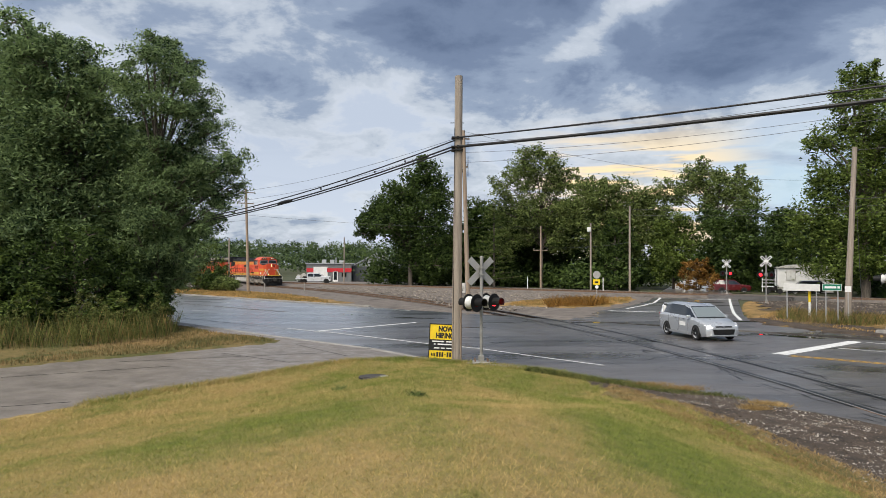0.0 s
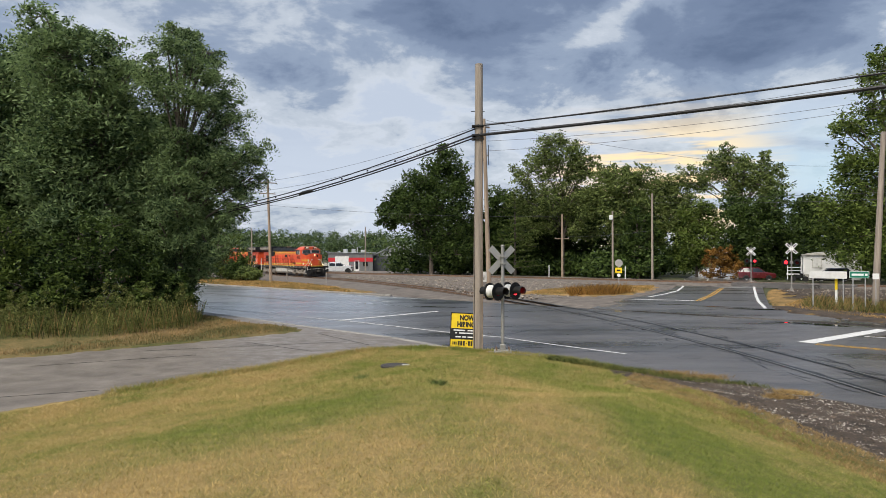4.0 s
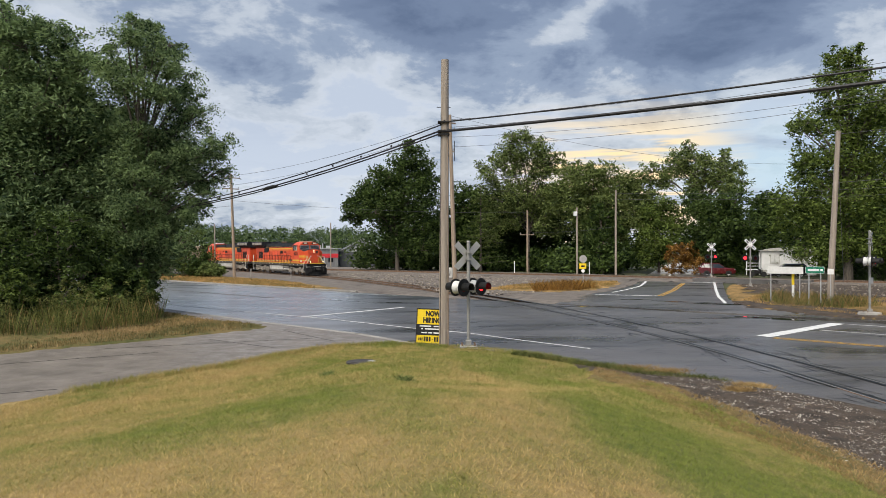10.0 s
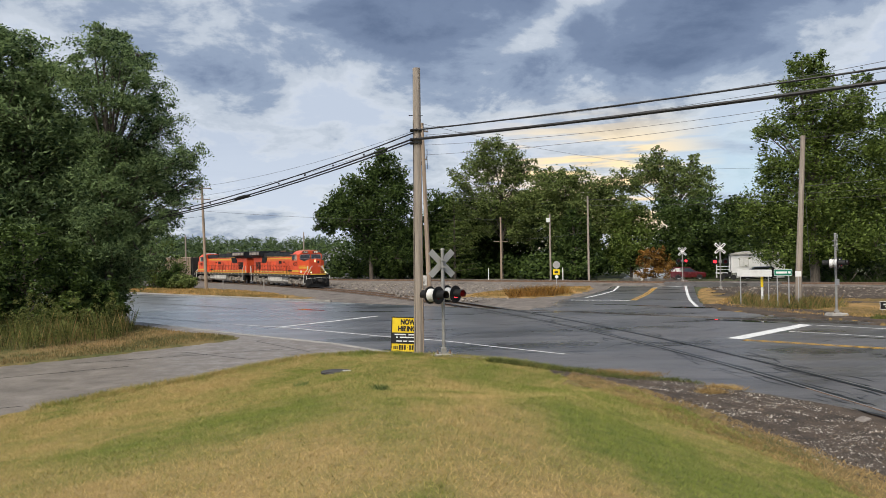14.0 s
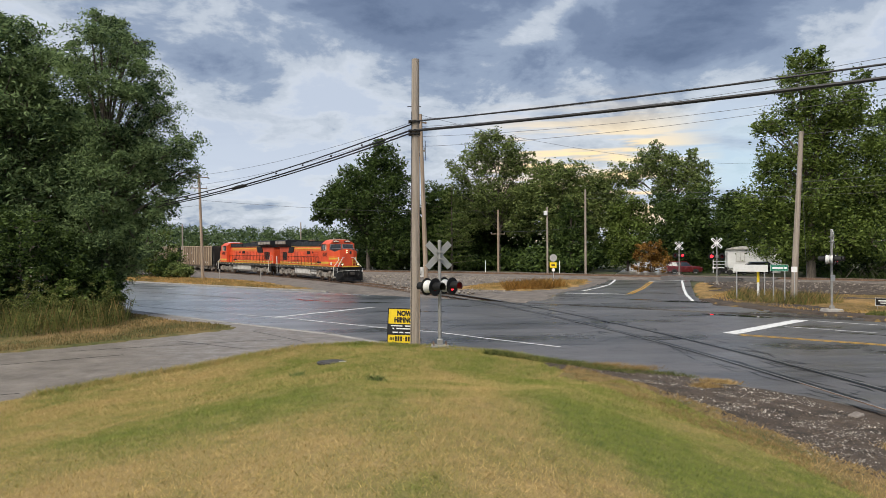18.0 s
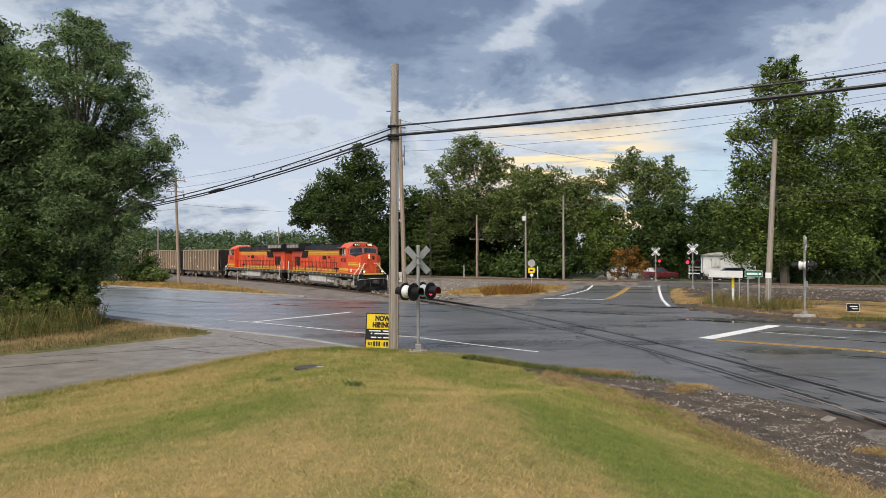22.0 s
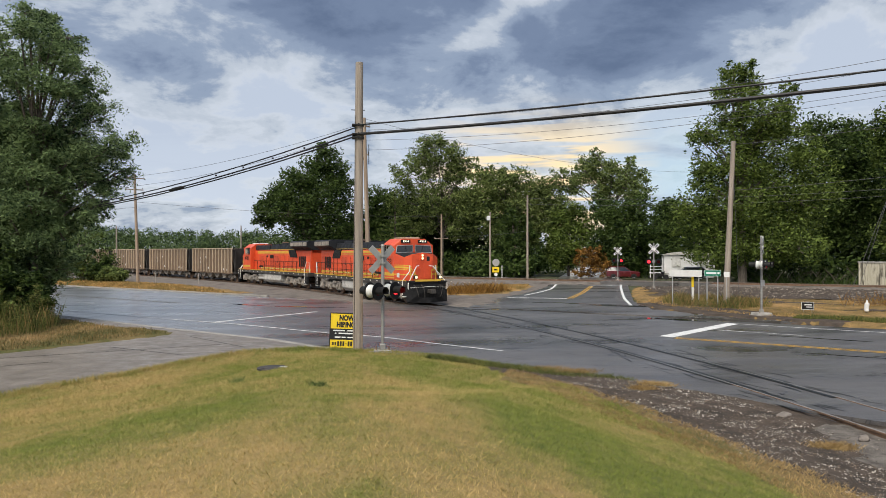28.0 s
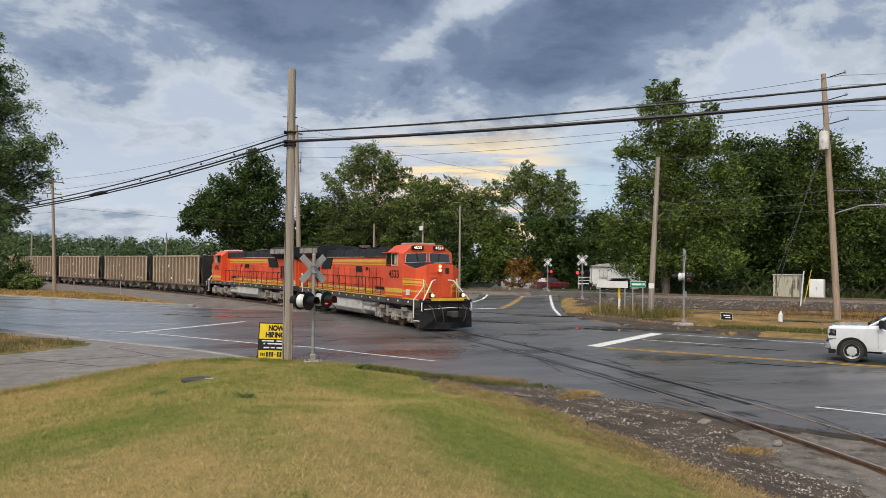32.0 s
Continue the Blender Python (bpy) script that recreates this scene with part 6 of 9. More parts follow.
    # tank and pipes between the trucks
    part("fuel_tank", Geo().prism([(-1.38, 1.22), (-1.38, 0.62), (-1.05, 0.34), (1.05, 0.34), (1.38, 0.62), (1.38, 1.22)], -3.1, 2.0, "x"), TANK_GREY, ob, "dusty grey fuel tank", bevel=0.03)
    for s in (-1, 1):
        for z in (0.72, 1.06):
            part("air_tank", Geo().tube([(2.1, s * 1.12, z), (3.9, s * 1.12, z)], 0.17, 12), TANK_GREY, ob, "silver air reservoir", smooth=True)
    loco_truck(6.55, ob)
    loco_truck(-6.55, ob)
    return ob


HEADLIGHT_SOFT = lamp_material("lit_number_board", (0.95, 0.86, 0.66), 0.9)


def hopper_car():
    ob = thing("hopper_car", "tan steel coal hopper car with vertical ribs and dark ends", "hopper car", group="train")
    for s in (-1, 1):
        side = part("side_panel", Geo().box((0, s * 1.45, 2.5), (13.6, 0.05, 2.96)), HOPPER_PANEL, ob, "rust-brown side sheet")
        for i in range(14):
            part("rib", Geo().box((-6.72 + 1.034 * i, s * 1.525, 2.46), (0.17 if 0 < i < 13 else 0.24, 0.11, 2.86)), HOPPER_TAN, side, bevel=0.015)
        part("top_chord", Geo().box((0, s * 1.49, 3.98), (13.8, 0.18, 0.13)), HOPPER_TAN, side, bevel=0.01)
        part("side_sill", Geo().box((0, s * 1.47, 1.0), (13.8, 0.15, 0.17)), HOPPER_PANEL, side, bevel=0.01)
        for dx in (0, 0.34):
            for dz in (0, 0.46):
                part("stencil", Geo().box((-4.0 + dx, s * 1.479, 2.28 + dz), (0.20, 0.006, 0.26)), RAIL_WHITE, side, "small white square mark")
        for x, z, w in ((-1.1, 1.55, 0.30), (4.1, 1.45, 0.26), (5.1, 1.4, 0.2), (-1.9, 2.9, 0.4)):
            part("stencil", Geo().box((x, s * 1.479, z), (w, 0.006, 0.24)), RAIL_WHITE, side, "faded white mark")
    for s in (-1, 1):
        part("end_sheet", Geo().add([(s * 6.8, -1.42, 4.0), (s * 6.8, 1.42, 4.0), (s * 6.8, 1.42, 2.6), (s * 5.0, 1.42, 1.1), (s * 5.0, -1.42, 1.1), (s * 6.8, -1.42, 2.6), (s * 6.74, -1.42, 4.0), (s * 6.74, 1.42, 4.0), (s * 6.74, 1.42, 2.64), (s * 4.94, 1.42, 1.1), (s * 4.94, -1.42, 1.1), (s * 6.74, -1.42, 2.64)],
             [(0, 1, 2, 5), (5, 2, 3, 4), (6, 11, 8, 7), (11, 10, 9, 8), (0, 6, 7, 1), (3, 9, 10, 4)]), HOPPER_DARK, ob, "dark sloping end sheet")
        part("end_platform", Geo().box((s * 7.2, 0, 1.05), (1.2, 2.8, 0.22)).box((s * 7.55, 1.35, 2.4), (0.12, 0.12, 2.7)).box((s * 7.55, -1.35, 2.4), (0.12, 0.12, 2.7)).box((s * 7.55, 0, 3.8), (0.14, 2.8, 0.16)).box((s * 7.2, 1.36, 3.86), (0.8, 0.1, 0.14)).box((s * 7.2, -1.36, 3.86), (0.8, 0.1, 0.14)), HOPPER_DARK, ob, "dark end platform with corner posts")
        part("end_brace", Geo().tube([(s * 7.5, -1.3, 1.2), (s * 6.85, -1.3, 2.5)], 0.06, 6).tube([(s * 7.5, 1.3, 1.2), (s * 6.85, 1.3, 2.5)], 0.06, 6).box((s * 7.0, 0, 2.0), (0.1, 2.6, 1.7)), HOPPER_DARK, ob)
        part("ladder", Geo().tube([(s * 7.62, 1.2, 1.2), (s * 7.62, 1.2, 3.7)], 0.02, 5).tube([(s * 7.62, 0.85, 1.2), (s * 7.62, 0.85, 3.7)], 0.02, 5), HOPPER_DARK, ob)
        part("coupler", Geo().box((s * 7.72, 0, 0.88), (0.5, 0.24, 0.26)), TRUCK_GREY, ob, bevel=0.02)
    part("load", Geo().box((0, 0, 3.3), (13.4, 2.8, 0.5)), BLACK, ob, "dark coal inside the car")
    part("center_sill", Geo().box((0, 0, 0.95), (15.2, 0.5, 0.3)), HOPPER_DARK, ob)
    for i in range(4):
        x = -3.6 + 2.4 * i
        part("chute", Geo().prism([(x - 1.1, 0.95), (x + 1.1, 0.95), (x + 0.35, 0.36), (x - 0.1, 0.36)], -1.25, 1.25, "y"), TRUCK_GREY, ob, "sloped unloading chute", bevel=0.01)
    for x0 in (-5.9, 5.9):
        g = Geo()
        for s in (-1, 1):
            g.prism([(x0 - 1.2, 0.55), (x0 - 0.9, 0.82), (x0 + 0.9, 0.82), (x0 + 1.2, 0.55), (x0 + 0.9, 0.42), (x0 + 0.4, 0.60), (x0 + 0.35, 0.30), (x0 - 0.35, 0.30), (x0 - 0.4, 0.60), (x0 - 0.9, 0.42)], s * 1.0, s * 1.14, "y")
        t = part("truck", g, TRUCK_GREY, ob, "dusty two-axle truck")
        for dx in (-0.89, 0.89):
            w = Geo()
            for s in (-1, 1):
                w.tube([(x0 + dx, s * 0.70, 0.46), (x0 + dx, s * 0.83, 0.46)], 0.46, 16)
            w.tube([(x0 + dx, -0.8, 0.46), (x0 + dx, 0.8, 0.46)], 0.09, 8)
            part("wheelset", w, RUST, t)
    return ob


TRAIN = []


def build_train():
    TRAIN.append((locomotive("4533", "orange and black freight locomotive with lit headlights, leading the train"), 11.15, 0))
    TRAIN.append((locomotive("4782", "orange and black freight locomotive, coupled facing backwards"), 22.3 + 11.15, 180))
    first = hopper_car()
    for k in range(7):
        TRAIN.append((first if k == 0 else copy_thing(first, pose(0, 0, 0)), 44.6 + 7.82 + 15.91 * k, 0))


def front_of_train(t):
    """Metres of track from its near end to the leading coupler."""
    return float(np.polyval((-1.82871e-06, 1.841425e-04, -6.36698e-03, 0.06275188, -2.267262, 120.85915), t))



# ---- road vehicles ----
SILVER = material("silver_car_paint", (0.50, 0.52, 0.54), (0.53, 0.55, 0.57), 0.5, 0.26, 0.30, 0, metal=0.5, coat=1.0)
CAR_WHITE = material("white_car_paint", (0.60, 0.62, 0.65), (0.68, 0.70, 0.73), 0.8, 0.22, 0.3, 0, coat=0.6)
CAR_RED = material("dark_red_car_paint", (0.075, 0.006, 0.010), (0.11, 0.010, 0.014), 0.8, 0.22, 0.3, 0, coat=0.6)
CAR_BLACK = material("black_car_paint", (0.012, 0.012, 0.014), (0.02, 0.02, 0.022), 0.8, 0.22, 0.3, 0, coat=0.6)
RUBBER = material("tyre_rubber", (0.012, 0.012, 0.012), (0.028, 0.028, 0.028), 6, 0.7, 0.85, 0.1, 40)
ALLOY = material("alloy_wheel", (0.42, 0.42, 0.43), (0.58, 0.58, 0.59), 4, 0.28, 0.4, 0, metal=0.8)
CAR_LAMP = lens_material("clear_headlamp", (0.62, 0.64, 0.66), 0.06, 0.3)
CAR_LAMP_LIT = lamp_material("lit_car_headlamp", (0.95, 0.97, 1.0), 1.2)
TAIL_RED = lens_material("red_tail_lamp", (0.30, 0.012, 0.012), 0.12)
RIM_SILVER = material("silver_wheel_paint", (0.42, 0.43, 0.44), (0.58, 0.59, 0.60), 4, 0.35, 0.5, 0, metal=0.2)
# pale base colour stands in for sky reflected in the windshield
SHIELD = lens_material("painted_glare_windshield", (0.17, 0.20, 0.21), 0.05)
CHROME = lens_material("chrome", (0.62, 0.63, 0.64), 0.14, 1.0)


def ring(x, rows):
    """rows: half width and height from the sill up to the top; mirrored into a closed ring."""
    return [(x, -w, z) for w, z in rows] + [(x, w, z) for w, z in reversed(rows)]


def wheel(parent, x, y, r, width, rim=ALLOY, spokes=10):
    s = 1 if y > 0 else -1
    w = thing("wheel", "", "", pose(x, y, r))
    w.parent = parent
    prof = [(-0.5, 0.70), (-0.5, 0.95), (-0.35, 1.0), (0.35, 1.0), (0.5, 0.95), (0.5, 0.70)]
    n = 26
    part("tyre", Geo().loft([[(r * b * math.cos(2 * math.pi * k / n), width * a, r * b * math.sin(2 * math.pi * k / n)) for k in range(n)] for a, b in prof], False), RUBBER, w, smooth=True)
    g = Geo().tube([(0, -width * 0.3, 0), (0, s * width * 0.34, 0)], r * 0.2, 12)
    g.loft([[(r * 0.70 * math.cos(2 * math.pi * k / n), s * width * a, r * 0.70 * math.sin(2 * math.pi * k / n)) for k in range(n)] for a in (0.48, -0.3)], False)
    g.loft([[(r * q * math.cos(2 * math.pi * k / n), s * width * a, r * q * math.sin(2 * math.pi * k / n)) for k in range(n)] for a, q in ((0.40, 0.68), (0.30, 0.60), (0.40, 0.30), (0.42, 0.02))], False)
    rm = part("rim", g, rim, w, "bright alloy rim", smooth=True)
    for k in range(spokes):
        a = 2 * math.pi * k / spokes
        c, d = r * 0.47 * math.cos(a), r * 0.47 * math.sin(a)
        part("rim_hole", Geo().tube([(c, s * width * 0.30, d), (c, s * width * 0.385, d)], r * 0.085, 8), BLACK, rm)
    part("brake_disc", Geo().tube([(0, s * width * 0.05, 0), (0, s * width * 0.15, 0)], r * 0.58, 18), DARK_STEEL, w)
    return w


def arch(parent, x, y, r, mat=BLACK):
    s = 1 if y > 0 else -1
    n = 16
    poly = [(x + r * math.cos(math.pi * k / n), r * 0.86 + r * 0.98 * math.sin(math.pi * k / n) - 0.02) for k in range(n + 1)] + [(x - r, 0.22), (x + r, 0.22)]
    part("wheel_arch", Geo().prism(poly, y - s * 0.25, y + s * 0.006, "y"), mat, parent, "dark wheel arch")


def hull(parent, name, stations, mat, label="", bevel=0.0):
    ob = part(name, Geo().loft([ring(x, rows) for x, rows in stations]), mat, parent, label, bevel=bevel, smooth=True)
    ob.data.set_sharp_from_angle(angle=radians(34))
    return ob


def side_glass(parent, name, quad, off, mat=GLASS):
    """A window: four corners (x, half width, z), on both sides of the car."""
    for s in (-1, 1):
        vs = [(x, s * (w + off + 0.015), z) for x, w, z in quad] + [(x, s * (w + off - 0.02), z) for x, w, z in quad]
        n = len(quad)
        part(name, Geo().add(vs, [tuple(range(n)), tuple(range(2 * n - 1, n - 1, -1))] + [(i, (i + 1) % n, n + (i + 1) % n, n + i) for i in range(n)]), mat, parent, "dark tinted side window")


def greenhouse(parent, stations, paint, pillars, r=0.04):
    """Glass all round, with a painted roof panel and painted pillars."""
    hull(parent, "window_glass", stations, GLASS, "dark tinted glass")
    top = [(x, ((rows[1][0] + 0.012, rows[1][1] + 0.01), (rows[2][0], rows[2][1] + 0.014))) for x, rows in stations if rows[2][1] > stations[0][1][2][1] + 0.3]
    hull(parent, "roof", top, paint, "painted roof")
    for s in (-1, 1):
        for p, q in pillars:
            part("pillar", Geo().tube([(p[0], s * p[1], p[2]), (q[0], s * q[1], q[2])], r, 6), paint, parent)


def minivan(label):
    ob = thing("minivan", label, "car")
    body = [(2.56, ((0.55, 0.30), (0.66, 0.42), (0.66, 0.60), (0.50, 0.70))), (2.40, ((0.80, 0.22), (0.90, 0.40), (0.88, 0.72), (0.70, 0.82))), (2.0, ((0.90, 0.20), (0.98, 0.42), (0.97, 0.84), (0.80, 0.95))), (1.45, ((0.92, 0.20), (0.99, 0.45), (0.98, 0.95), (0.84, 1.06))),
            (0.6, ((0.92, 0.20), (0.99, 0.45), (0.98, 1.0), (0.88, 1.12))), (-1.0, ((0.92, 0.20), (0.99, 0.45), (0.985, 1.02), (0.90, 1.14))), (-2.1, ((0.92, 0.22), (0.985, 0.48), (0.97, 1.05), (0.88, 1.17))), (-2.45, ((0.84, 0.30), (0.93, 0.48), (0.92, 1.05), (0.82, 1.17))), (-2.56, ((0.74, 0.36), (0.82, 0.50), (0.82, 1.0), (0.70, 1.14)))]
    b = hull(ob, "body", body, SILVER, "silver painted body")
    house = [(1.42, ((0.86, 1.02), (0.84, 1.05), (0.80, 1.07))), (0.55, ((0.90, 1.05), (0.78, 1.50), (0.66, 1.60))), (0.1, ((0.91, 1.06), (0.77, 1.62), (0.62, 1.71))), (-1.2, ((0.91, 1.08), (0.77, 1.64), (0.62, 1.74))), (-2.2, ((0.89, 1.10), (0.74, 1.58), (0.60, 1.68))), (-2.5, ((0.80, 1.10), (0.68, 1.40), (0.56, 1.50)))]
    greenhouse(ob, house, SILVER, [((1.42, 0.84, 1.06), (0.5, 0.70, 1.58)), ((0.5, 0.72, 1.58), (-2.2, 0.74, 1.62)), ((-2.25, 0.88, 1.12), (-2.32, 0.74, 1.54)), ((-2.45, 0.82, 1.12), (-2.5, 0.68, 1.42))], 0.045)
    # pane over the dark glass, its sky glare put into the colour
    ws = [(1.40, 0.78, 1.10), (0.62, 0.66, 1.55), (0.62, -0.66, 1.55), (1.40, -0.78, 1.10)]
    part("windshield", Geo().add([(x + 0.012, y, z + 0.018) for x, y, z in ws] + [(x, y, z - 0.01) for x, y, z in ws], [(0, 1, 2, 3), (7, 6, 5, 4), (0, 4, 5, 1), (1, 5, 6, 2), (2, 6, 7, 3), (3, 7, 4, 0)]), SHIELD, ob, "windshield with sky reflection painted pale")
    part("grille", Geo().prism([(-0.52, 0.32), (0.52, 0.32), (0.60, 0.58), (-0.60, 0.58)], 2.50, 2.585, "x"), BLACK, ob, "large black lower grille")
    part("upper_grille", Geo().box((2.51, 0, 0.69), (0.10, 0.9, 0.09)), BLACK, ob, "slim black upper grille", bevel=0.02)
    part("badge", Geo().tube([(2.555, 0, 0.70), (2.575, 0, 0.70)], 0.06, 12), CHROME, ob)
    part("bumper_lip", Geo().box((2.50, 0, 0.28), (0.14, 1.4, 0.05)), SILVER, ob)
    for s in (-1, 1):
        part("headlight", Geo().loft([[(2.46, s * 0.56, 0.70), (2.39, s * 0.84, 0.74), (2.39, s * 0.84, 0.79), (2.46, s * 0.56, 0.75)], [(2.06, s * 0.90, 0.84), (2.04, s * 0.98, 0.85), (2.04, s * 0.97, 0.88), (2.06, s * 0.88, 0.88)]]), CAR_LAMP, ob, "narrow headlight")
        part("headlight_bulb", Geo().tube([(2.44, s * 0.70, 0.75), (2.465, s * 0.70, 0.75)], 0.035, 8), CAR_LAMP_LIT, ob, "lit headlight bulb")
        part("mirror", Geo().box((0.98, s * 1.05, 1.12), (0.14, 0.20, 0.14)), SILVER, ob, "wing mirror", bevel=0.03)
        part("tail_light", Geo().box((-2.47, s * 0.80, 1.02), (0.14, 0.18, 0.22)), TAIL_RED, ob, bevel=0.02)
        part("side_skirt", Geo().box((-0.1, s * 0.97, 0.27), (2.5, 0.05, 0.12)), STEEL, ob, "bright sill strip")
        part("door_sign", Geo().box((0.25, s * 0.993, 0.72), (0.62, 0.008, 0.20)), WHITE, ob, "white sign on the front door")
        part("door_line", Geo().box((0.82, s * 0.991, 0.72), (0.012, 0.006, 0.72)).box((-0.12, s * 0.993, 0.72), (0.012, 0.006, 0.74)).box((-1.25, s * 0.99, 0.74), (0.012, 0.006, 0.7)), BLACK, ob)
        for x in (0.35, -0.45):
            part("door_handle", Geo().box((x, s * 1.0, 0.98), (0.20, 0.03, 0.035)), CHROME, ob)
        arch(ob, 1.58, s * 0.985, 0.41)
        arch(ob, -1.48, s * 0.985, 0.41)
    ws = [wheel(ob, x, s * 0.90, 0.345, 0.22, RIM_SILVER) for x in (1.58, -1.48) for s in (-1, 1)]
    return ob, ws


def pickup(label, crew=True, work=False):
    ob = thing("work_truck" if work else "pickup_truck", label, "truck")
    low = 0.42
    body = [(2.92, ((0.90, low), (0.96, 0.6), (0.95, 1.16), (0.84, 1.24))), (2.78, ((0.95, low), (1.0, 0.6), (1.0, 1.20), (0.88, 1.30))), (1.30, ((0.95, low), (1.01, 0.6), (1.01, 1.24), (0.92, 1.36))), (1.1, ((0.95, low), (1.01, 0.6), (1.01, 1.18), (0.92, 1.22))), (-1.2, ((0.95, low), (1.01, 0.6), (1.01, 1.18), (0.92, 1.22)))]
    hull(ob, "body", body, CAR_WHITE, "white painted front and doors")
    greenhouse(ob, [(1.66, ((0.92, 1.26), (0.90, 1.30), (0.84, 1.345))), (0.80, ((0.94, 1.22), (0.80, 1.76), (0.66, 1.86))), (0.0, ((0.94, 1.22), (0.79, 1.84), (0.64, 1.92))), (-0.95, ((0.94, 1.22), (0.79, 1.83), (0.64, 1.91))), (-1.2, ((0.94, 1.22), (0.80, 1.72), (0.68, 1.80)))], CAR_WHITE, [((1.66, 0.91, 1.28), (0.78, 0.76, 1.80)), ((0.78, 0.80, 1.78), (-1.1, 0.80, 1.80)), ((-0.02, 0.93, 1.24), (-0.02, 0.80, 1.82)), ((-1.12, 0.94, 1.22), (-1.15, 0.80, 1.76)), ((-1.2, 0.94, 1.22), (-1.2, 0.80, 1.74))], 0.05)
    if work:
        bed = part("service_bed", Geo().box((-2.2, 0, 0.88), (2.0, 2.05, 0.16)), CAR_WHITE, ob, "white service bed", bevel=0.02)
        for x in (-1.55, -2.75):
            for s in (-1, 1):
                part("tool_box", Geo().box((x, s * 0.82, 1.12), (0.62, 0.38, 0.36)), DARK_STEEL if x > -2 else CAR_WHITE, bed, bevel=0.02)
        part("crane_reel", Geo().tube([(-1.9, -0.4, 1.45), (-1.9, 0.4, 1.45)], 0.40, 14), TANK_GREY, bed, "hose reel on the bed")
        part("welder", Geo().box((-2.6, 0, 1.25), (0.7, 0.9, 0.6)), TANK_GREY, bed, bevel=0.03)
    else:
        bed = [(-1.24, ((0.95, 0.46), (1.01, 0.6), (1.01, 1.18), (0.97, 1.30))), (-3.05, ((0.95, 0.50), (1.01, 0.64), (1.01, 1.20), (0.97, 1.32)))]
        hull(ob, "bed", bed, CAR_WHITE, "white cargo bed")
    part("grille", Geo().box((2.90, 0, 0.90), (0.08, 1.34, 0.38)), BLACK, ob, "black grille with chrome bar", bevel=0.02)
    part("grille_bar", Geo().box((2.945, 0, 0.92), (0.03, 1.4, 0.09)), CHROME, ob)
    part("bumper", Geo().box((2.95, 0, 0.56), (0.24, 1.94, 0.26)), CHROME, ob, "chrome front bumper", bevel=0.04)
    part("rear_bumper", Geo().box((-3.1, 0, 0.56), (0.16, 1.9, 0.2)), CHROME, ob, bevel=0.03)
    part("frame_rail", Geo().box((-0.3, 0, 0.42), (5.0, 1.2, 0.2)), DARK_STEEL, ob)
    for s in (-1, 1):
        part("headlight", Geo().box((2.82, s * 0.86, 1.08), (0.26, 0.30, 0.17)), CAR_LAMP, ob, "stacked headlight", bevel=0.02)
        part("headlight_bezel", Geo().box((2.785, s * 0.865, 0.99), (0.25, 0.29, 0.36)), BLACK, ob, "dark headlight bezel", bevel=0.02)
        part("turn_lamp", Geo().box((2.80, s * 0.88, 0.88), (0.26, 0.29, 0.10)), CAR_LAMP, ob)
        part("air_dam", Geo().box((2.82, s * 0.6, 0.36), (0.22, 0.8, 0.16)), BLACK, ob)
        part("mirror", Geo().box((1.22, s * 1.13, 1.42), (0.14, 0.22, 0.30)), BLACK, ob, "black wing mirror", bevel=0.03)
        part("tail_light", Geo().box((-3.02, s * 0.94, 1.02), (0.08, 0.14, 0.3)), TAIL_RED, ob)
        part("running_board", Geo().box((0.05, s * 0.99, 0.40), (2.3, 0.16, 0.07)), CHROME, ob, "bright running board", bevel=0.02)
        part("door_line", Geo().box((1.32, s * 1.012, 0.88), (0.014, 0.006, 0.66)).box((-0.02, s * 1.012, 0.86), (0.014, 0.006, 0.7)), BLACK, ob)
        for x in (0.18, -0.85):
            part("door_handle", Geo().box((x, s * 1.02, 1.06), (0.20, 0.03, 0.04)), CHROME, ob)
        arch(ob, 2.16, s * 1.01, 0.50)
        arch(ob, -1.95, s * 1.01, 0.50)
    ws = [wheel(ob, x, s * 0.92, 0.40, 0.27, RIM_SILVER if not work else DARK_STEEL, 8) for x in (2.16, -1.95) for s in (-1, 1)]
    return ob, ws


